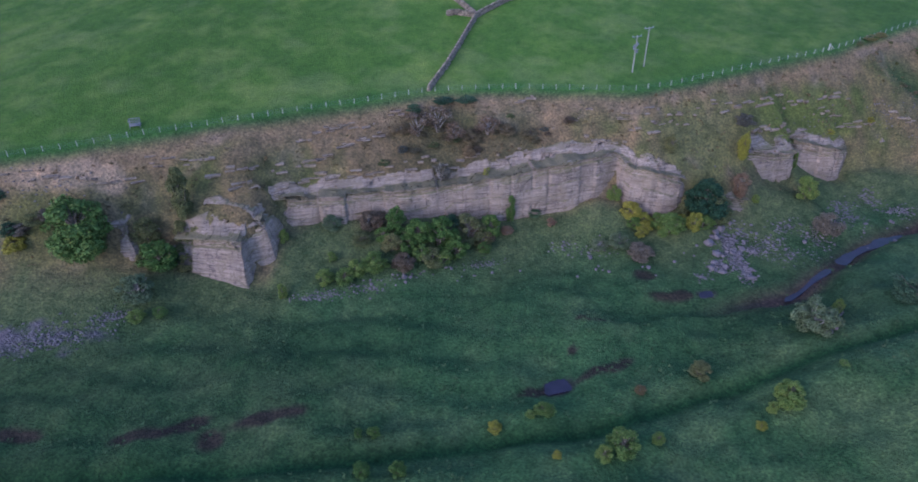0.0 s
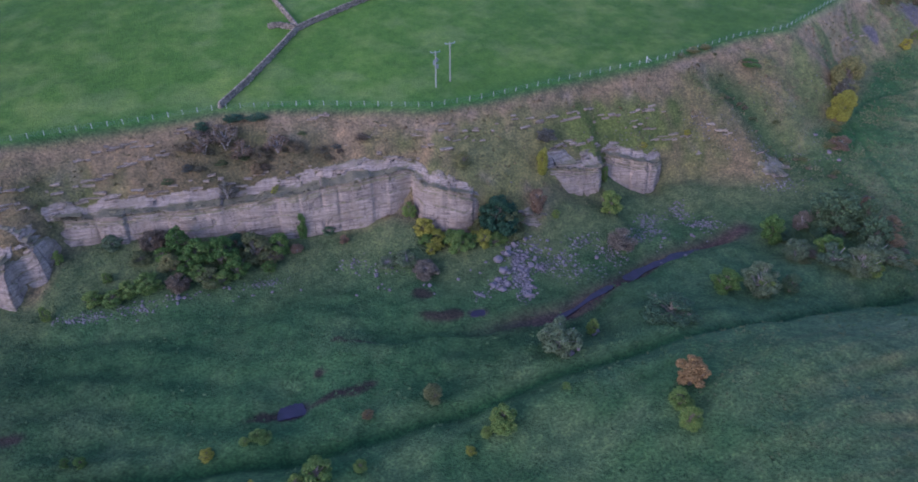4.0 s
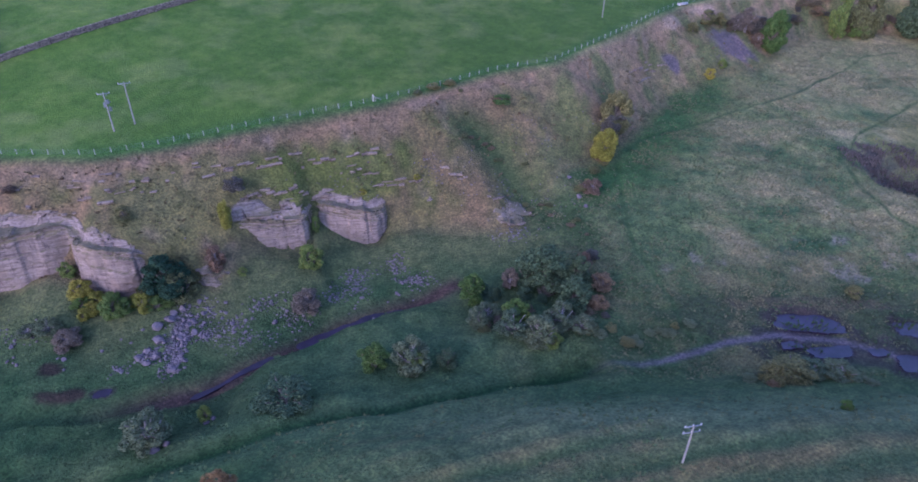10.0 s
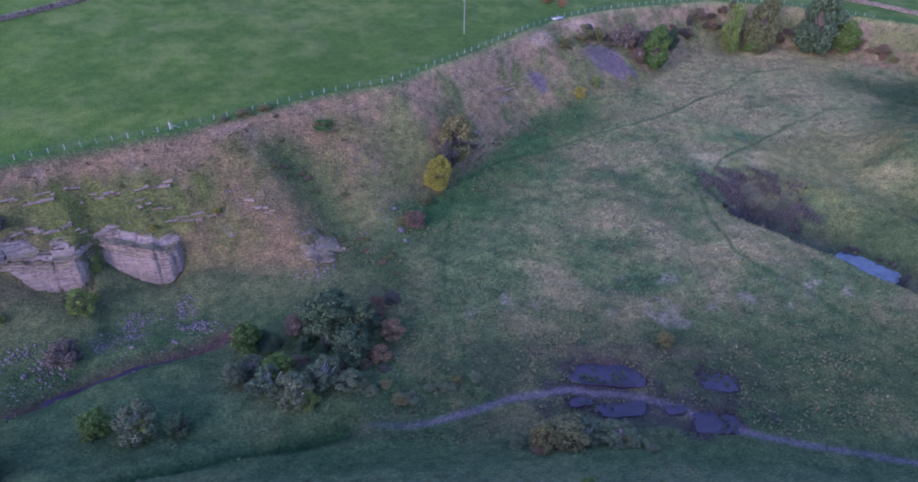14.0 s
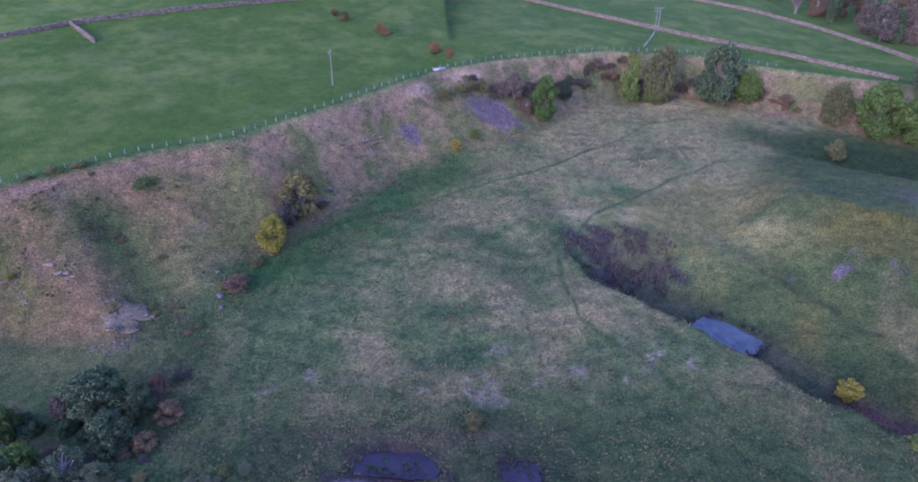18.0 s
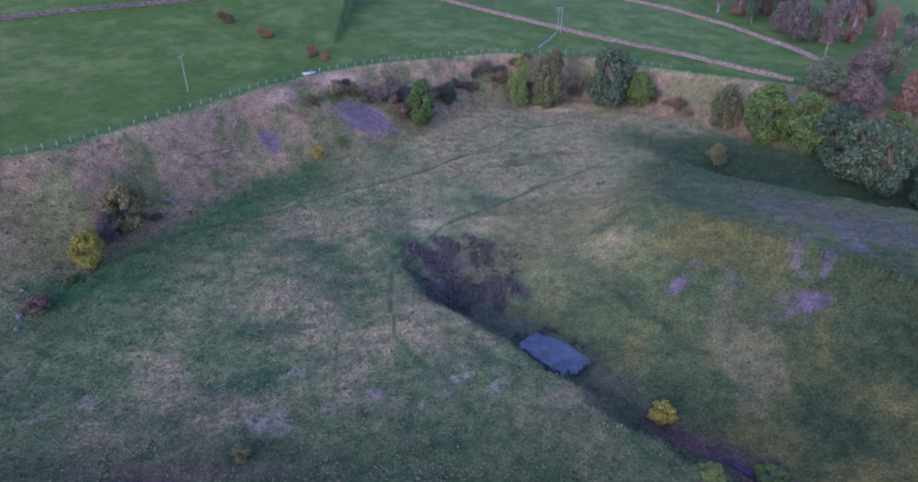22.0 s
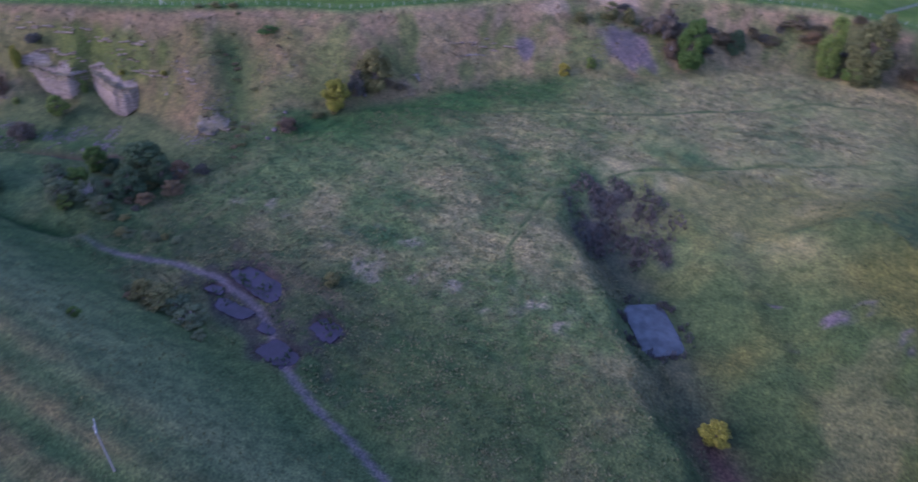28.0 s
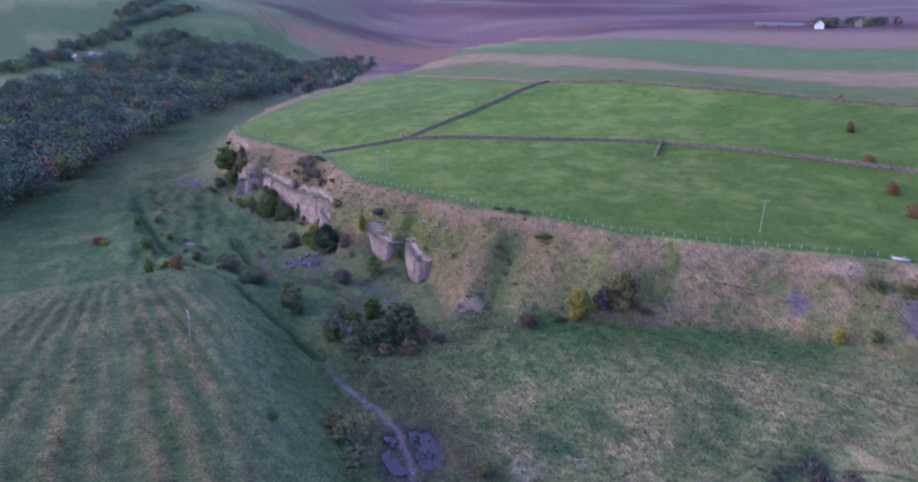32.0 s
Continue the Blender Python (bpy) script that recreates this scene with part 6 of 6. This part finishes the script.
belt([(-20, 111.6), (-12, 111.6), (-3, 110.6), (6, 113.6), (11, 116)], 14, 2.2, ("green", "olive", "green", "olive", "rust"), (2.6, 4.4), (1.8, 3.4), UNDER, "thicket below the main face")
belt([(34, 119), (40, 117.6), (48, 118), (54, 119)], 8, 1.2, ("lime", "green", "olive", "yellow"), (2.2, 3.6), (1.8, 3.2), UNDER, "thicket below the main face")
thicket("gully_scrub", "low olive and brown scrub in a gully of the scarp", [(107, 169.4), (113, 164), (123, 155), (132, 146), (138, 139)], 20, 2.6, ("olive", "bracken", "olive"), (1.2, 2.6), (0.3, 0.7))
thicket("scarp_scrub", "brown and olive autumn scrub on the overgrown scarp", [(196, 233), (206, 237.5), (216, 242), (228, 249), (240, 256), (254, 259)], 26, 2.6, ("twig", "bracken", "olive", "bracken", "twig"), (2.6, 5.0), (1.2, 2.8))
thicket("scarp_scrub", "low brown scrub on the bank below pasture", [(258, 257), (275, 257), (290, 251), (304, 239)], 14, 1.8, ("bracken", "olive", "twig", "rust"), (2.4, 4.5), (1.0, 2.2))
thicket("streamside_scrub", "grey-green and brown scrub among bushes on the spur", [(112, 113), (120, 112), (128, 110), (136, 112)], 18, 3.4, ("pale", "olive", "bracken", "twig"), (1.8, 3.6), (0.8, 1.8))
thicket("streamside_scrub", "dark green undergrowth beside the stream", [(112, 121), (120, 120.6), (130, 122), (136, 130)], 14, 2.6, ("dark", "olive", "dark", "twig"), (2.4, 4.2), (1.4, 3.0))
thicket("rush_clumps", "pale rushes beside the gravel footpath", [(134, 107.6), (142, 108), (150, 108.6)], 12, 2.2, ("pale", "olive", "pale"), (1.6, 3.2), (0.5, 1.3))
thicket("rush_clumps", "olive and brown rushes beside the boggy footpath", [(156, 96.6), (166, 97.6), (178, 97)], 14, 1.6, ("olive", "bracken", "pale"), (1.6, 3.2), (0.6, 1.4))
thicket("heath_scrub", "low brown heathy scrub above the limestone scar", [(-16, 123.6), (-6, 126), (6, 128), (22, 130)], 18, 2.2, ("bracken", "rust", "twig", "olive"), (1.6, 3.4), (0.6, 1.4))
belt([(-84, 101.6), (-76, 101), (-68, 103.4)], 8, 1.8, ("twig", "dark", "olive", "twig"), (2.6, 4.4), (1.4, 3.0), SCAR, "scrub on the scar")
belt([(-59, 101), (-55.6, 102.6), (-51.4, 104.6)], 6, 1.2, ("green", "olive", "dark", "olive"), (2.4, 3.8), (2, 4.0), SCAR, "scrub on the scar")
belt([(138, 151), (143, 160), (150, 173), (157, 184)], 9, 1.4, ("bracken", "olive", "twig"), (2.2, 3.6), (0.9, 2.2), FOOT, "scrub at the foot of the scarp")
belt([(-30, 113.8), (-10, 117.6), (8, 121.4), (26, 124)], 8, 0.5, ("olive", "bracken", "rust"), (1.2, 2.2), (0.7, 1.4), LEDGE, "shrubs on ledges")
# plantation beyond the pasture
wood_rng = np.random.RandomState(9)
for n in range(46):
    x, y = 352 + 95 * wood_rng.uniform(), 286 + 120 * wood_rng.uniform()
    if x > 352 + (360 - y) * 0.06:
        plant(("twig", "twig", "dark", "rust", "bracken")[n % 5], x, y, wood_rng.uniform(6, 9.5), wood_rng.uniform(12, 17), "in the plantation beyond the pasture", "slim" if n % 3 else "bare", "plantation trees")


def far_wood(name, label, spots, seed):
    """Distant woodland, crowns and trunks in one mesh."""
    rng = np.random.RandomState(seed)
    weights = [0.26, 0.22, 0.18, 0.09, 0.10, 0.02, 0.08, 0.05]
    vs, fs, mats, at = [], [], [], 0
    trunks = []
    heights = land(np.array([row[0] for row in spots]), np.array([row[1] for row in spots]))
    for (x, y, wide, high), z in zip(spots, heights):
        k = rng.choice(8, p=weights)
        lobes = [(x + rng.normal() * wide * 0.2, y + rng.normal() * wide * 0.2, z + high * u) for u in (0.38, 0.5, 0.62, 0.72, 0.84)]
        v, f = leaf_cloud(rng, lobes, [wide * q for q in (0.34, 0.38, 0.34, 0.28, 0.18)], 250, 0.85, 0.8, 0.7)
        vs.append(v)
        fs.append(f + at)
        mats.append(np.full(len(f), k))
        at += len(v)
        trunks.append(tube([(x, y, z - 0.5), (x, y, z + high * 0.6)], [0.3, 0.12], 5))
    tv, tf = joined(trunks)
    tf = [(f[0], f[n], f[n + 1]) for f in tf for n in range(1, len(f) - 1)]
    mesh = mesh_from(name, np.concatenate(vs + [np.array(tv)]), np.concatenate(fs + [np.array(tf) + at]), WOODS[0])
    for m in WOODS[1:]:
        mesh.materials.append(m)
    mesh.materials.append(BARK)
    index = np.concatenate(mats + [np.full(len(tf), 8)]).astype(np.int32)
    mesh.polygons.foreach_set("material_index", index)
    mesh.update()
    return tagged(new(name, mesh), label, "woodland", kind="stuff")


edge = np.array([(-10, -18), (-51, 5), (-95, 22), (-150, 43), (-220, 70), (-300, 103), (-420, 180), (-600, 262), (-760, 330)], float)
spots = []
for n in range(1500):
    u = wood_rng.uniform(0, len(edge) - 1.01)
    a, b = edge[int(u)], edge[int(u) + 1]
    p = a + (b - a) * (u % 1)
    off = 4 + 260 * wood_rng.uniform() ** 1.2
    side = np.array((b[1] - a[1], -(b[0] - a[0])))
    p = p - side / np.linalg.norm(side) * off * (1 if side[1] > 0 else -1) * 1.0
    spots.append((*p, wood_rng.uniform(11, 17), wood_rng.uniform(11, 19)))
for n in range(150):
    spots.append((wood_rng.uniform(-900, -420), 0, wood_rng.uniform(9, 13), wood_rng.uniform(9, 15)))
    x = spots[-1][0]
    spots[-1] = (x, 175 + (-420 - x) * 0.42 + wood_rng.uniform(-20, 75), *spots[-1][2:])
for n in range(260):
    spots.append((wood_rng.uniform(-930, -640), wood_rng.uniform(60, 260), wood_rng.uniform(14, 20), wood_rng.uniform(16, 24)))
far_wood("woodland", "mixed autumn woodland filling the lower dale", spots, 3)
hedges = []
for a, b, count in [((-760, -60), (-980, 40), 70), ((-640, -90), (-780, -30), 40), ((-1000, 20), (-1250, 160), 90), ((-860, 90), (-1010, 130), 40), ((-700, 20), (-790, 30), 24), ((-1100, 40), (-1500, 140), 90)]:
    for n in range(count):
        t = wood_rng.uniform()
        hedges.append((a[0] + (b[0] - a[0]) * t + wood_rng.normal() * 6, a[1] + (b[1] - a[1]) * t + wood_rng.normal() * 10, wood_rng.uniform(11, 18), wood_rng.uniform(7, 13)))
far_wood("hedgerow_trees", "dark hedgerow trees and shelter belts across far fields", hedges, 4)

# ---- tussocks, reeds and heath ----
def tufts(name, label, material, x, y, wide, high, blades, seed):
    """Clumps of leaning blades."""
    rng = np.random.RandomState(seed)
    n = len(x)
    z = land(x, y)
    size = rng.uniform(0.6, 1.4, n)
    verts = np.zeros((n, blades, 3, 3))
    for k in range(blades):
        a = rng.uniform(0, 6.28, n)
        r = wide * size * rng.uniform(0.1, 0.5, n)
        bx, by = x + np.cos(a) * r * 0.4, y + np.sin(a) * r * 0.4
        w = wide * size * rng.uniform(0.16, 0.32, n)
        px, py = -np.sin(a) * w, np.cos(a) * w
        verts[:, k, 0] = np.stack([bx + px, by + py, z - 0.05], 1)
        verts[:, k, 1] = np.stack([bx - px, by - py, z - 0.05], 1)
        verts[:, k, 2] = np.stack([bx + np.cos(a) * r * 1.6, by + np.sin(a) * r * 1.6, z + high * size * rng.uniform(0.6, 1.2, n)], 1)
    faces = np.arange(n * blades * 3).reshape(-1, 3)
    mesh = bpy.data.meshes.new(name)
    mesh.vertices.add(n * blades * 3)
    mesh.vertices.foreach_set("co", verts.ravel())
    mesh.loops.add(faces.size)
    mesh.loops.foreach_set("vertex_index", faces.ravel())
    mesh.polygons.add(len(faces))
    mesh.polygons.foreach_set("loop_start", np.arange(0, faces.size, 3))
    mesh.update(calc_edges=True)
    mesh.materials.append(material)
    return tagged(new(name, mesh), label, "grass", kind="stuff")


def sown(count, x0, x1, y0, y1, keep, seed):
    rng = np.random.RandomState(seed)
    x, y = rng.uniform(x0, x1, count), rng.uniform(y0, y1, count)
    k = rng.uniform(size=count) < keep(x, y)
    return x[k], y[k]


def off_ways(x, y):
    k = np.ones(x.shape)
    for line, wide in ((GRAVEL, 1.6), (TRACK, 1.8), (FOOTPATHS[0], 0.8), (FOOTPATHS[1], 0.8)):
        k = k * ease(wide * 0.6, wide, np.abs(near_line(x, y, line)[0]))
    for cx, cy, lx, ly in ((241.8, 145, 14, 12), (175, 111.6, 11, 6), (194, 109, 6, 5), (182, 102, 24, 6)):
        k = k * (np.hypot((x - cx) / lx * 2, (y - cy) / ly * 2) > 1)
    return k


def bowl_keep(x, y):
    d, at = near_line(x, y, BRINK)
    n = 0.45 + 0.5 * fbm(x, y, 13, 32) + 0.45 * fbm(x, y, 5, 33)
    return np.clip(n, 0.05, 1) * (d > along(BRINK, at, 4) - 1) * off_ways(x, y) * ease(120, 150, x + 0.3 * (y - 110)) * (near_line(x, y, BROW)[0] > -4) * ((near_line(x, y, DITCH)[0] > 1) | (y > 185) | (x < 214))


x, y = sown(110000, 125, 300, 98, 245, bowl_keep, 1)
tufts("meadow_grass", "straw-coloured tussocks of rough meadow grass", STRAW, x, y, 0.42, 0.26, 4, 1)
x, y = sown(60000, 125, 300, 98, 245, lambda x, y: (1 - np.clip(bowl_keep(x, y), 0, 1)) * off_ways(x, y) * (near_line(x, y, BRINK)[0] > along(BRINK, near_line(x, y, BRINK)[1], 4)) * 0.6 * ((near_line(x, y, DITCH)[0] > 1) | (x < 214)), 2)
tufts("meadow_grass", "green sedge tussocks in rough meadow", SEDGE, x, y, 0.5, 0.26, 4, 2)
x, y = sown(16000, 60, 240, 34, 92, lambda x, y: ease(96, 82, y) * off_ways(x, y) * np.clip(0.25 + 0.3 * fbm(x / 24, y, 3.2, 75) + 0.3 * fbm(x, y, 5, 33), 0.04, 1) * ease(60, 95, x), 3)
tufts("hill_grass", "straw-coloured tussocks on the grassy hill", HILL_GRASS, x, y, 0.5, 0.16, 5, 3)
x, y = sown(15000, -90, 135, 48, 118, lambda x, y: off_ways(x, y) * (near_line(x, y, BRINK)[0] > along(BRINK, near_line(x, y, BRINK)[1], 4) + 1) * np.clip(0.35 + 0.5 * fbm(x, y, 9, 61), 0.05, 0.8) * ease(-90, -60, x) * ease(48, 56, y), 4)
tufts("valley_grass", "dark green sedge and rushes on the valley floor", SEDGE, x, y, 0.6, 0.18, 5, 4)


def slope_keep(x, y):
    d, at = near_line(x, y, BRINK)
    return ease(0.8, 2.5, d) * ease(along(BRINK, at, 4) + 3, along(BRINK, at, 2), d) * np.clip(0.55 + 0.5 * fbm(x, y, 5, 33), 0.1, 1)


x, y = sown(60000, -110, 330, 95, 268, slope_keep, 5)
tufts("heath_grass", "dry brown heath grass on the scarp", HEATH, x, y, 0.7, 0.36, 5, 5)
x, y = sown(12000, 208, 242, 150, 180, lambda x, y: patch(x, y, 225.5, 167, 24, 17, -25) * np.clip(0.26 + 0.3 * fbm(x, y, 3, 81), 0.05, 0.5), 6)
tufts("reed_bed", "dark purple-brown reeds in a wet hollow", REED, x, y, 0.5, 0.8, 5, 6)
x, y = sown(7000, 226, 256, 132, 162, lambda x, y: np.clip(0.1 + 0.9 * waves(x, y, 8, 83), 0, 0.8) * ease(9.5, 7.6, np.hypot((x - 241.8) * 0.643 - (y - 144) * 0.766, ((x - 241.8) * 0.766 + (y - 144) * 0.643) * 1.35)) * ease(5.6, 6.4, np.hypot((x - 241.8) * 0.643 - (y - 144) * 0.766, ((x - 241.8) * 0.766 + (y - 144) * 0.643) * 1.35)), 7)
tufts("pond_reeds", "dark reeds fringing a pond", REED, x, y, 0.45, 0.8, 5, 7)
x, y = sown(5000, 162, 200, 97, 118, lambda x, y: np.clip(1.6 * fbm(x, y, 3, 85) - 0.15, 0, 0.8) * np.max([ease(1.35, 0.9, oval(x, y, *row)) for row in POOLS[:6]], axis=0), 9)
tufts("bog_reeds", "dark green rushes standing in shallow bog pools", SEDGE, x, y, 0.4, 0.7, 5, 9)
x, y = sown(16000, 248, 320, 88, 215, lambda x, y: ease(-4, -12, near_line(x, y, BROW)[0]) * 0.16 * ease(118, 138, y), 8)
tufts("hill_grass", "olive tussocks on the eastern hill", OLIVE_GRASS, x, y, 0.7, 0.2, 5, 8)

# ---- farms in the distance ----
def farmhouse(x, y, long, deep, high, turn, label, wall):
    root = thing("farmhouse", (x, y, ground_z(x, y) - 0.5), label, "house", "distant farms", turn)
    hl, hd = long / 2, deep / 2
    ridge = high + deep * 0.42
    v = [(-hl, -hd, 0), (hl, -hd, 0), (hl, hd, 0), (-hl, hd, 0), (-hl, -hd, high), (hl, -hd, high), (hl, hd, high), (-hl, hd, high), (-hl, 0, ridge - 0.1), (hl, 0, ridge - 0.1)]
    under("wall", mesh_from("wall", v, [(0, 1, 5, 4), (2, 3, 7, 6), (1, 2, 6, 9, 5), (3, 0, 4, 8, 7), (0, 3, 2, 1)], wall), root)
    e = 0.5
    r = [(-hl - e, -hd - e, high - 0.3), (hl + e, -hd - e, high - 0.3), (hl + e, 0, ridge + 0.1), (-hl - e, 0, ridge + 0.1), (-hl - e, hd + e, high - 0.3), (hl + e, hd + e, high - 0.3)]
    r += [(a, b, c + 0.25) for a, b, c in r]
    roof = under("roof", mesh_from("roof", r, [(6, 7, 8, 9), (9, 8, 11, 10), (1, 0, 3, 2), (2, 3, 4, 5), (0, 1, 7, 6), (5, 4, 10, 11), (1, 2, 8, 7), (2, 5, 11, 8), (3, 0, 6, 9), (4, 3, 9, 10)], SLATE), root, "grey slate roof")
    for dx in (-hl + 1, hl - 1):
        under("chimney", boxes("chimney", [(dx, 0, ridge + 0.6, 0.6, 0.5, 0.9, 0)], WALLING), roof)
    for floor in (0.32, 0.72):
        for dx in (-0.6, 0, 0.6):
            under("window", boxes("window", [(dx * hl, -hd - 0.02, high * floor, 0.6, 0.06, 0.7, 0)], GLASS_DARK), root)
    return root


farmhouse(-338, 858, 14, 10, 6, 2.3, "white rendered farmhouse with a slate roof on the far moor edge", WHITE)
farmhouse(-318, 905, 13, 9, 6, 2.1, "pale stone farmhouse with a slate roof on the far moor edge", WALLING)
farmhouse(-395, 852, 60, 7, 3, 0.75, "long low stone barn on the far moor edge", WALLING)
farmhouse(-750, -15, 16, 9, 6, 0.3, "stone farmhouse with a slate roof in far fields", WALLING)
farmhouse(-775, 8, 22, 10, 5, 0.9, "long stone barn with a slate roof in far fields", WALLING)
farm_trees = [(-350 + wood_rng.normal() * 14, 885 + wood_rng.normal() * 8, 13, 13) for n in range(16)] + [(-330 + wood_rng.normal() * 14, 935 + wood_rng.normal() * 8, 13, 12) for n in range(16)]
far_wood("farm_trees", "dark shelter trees round a distant farm", farm_trees, 5)
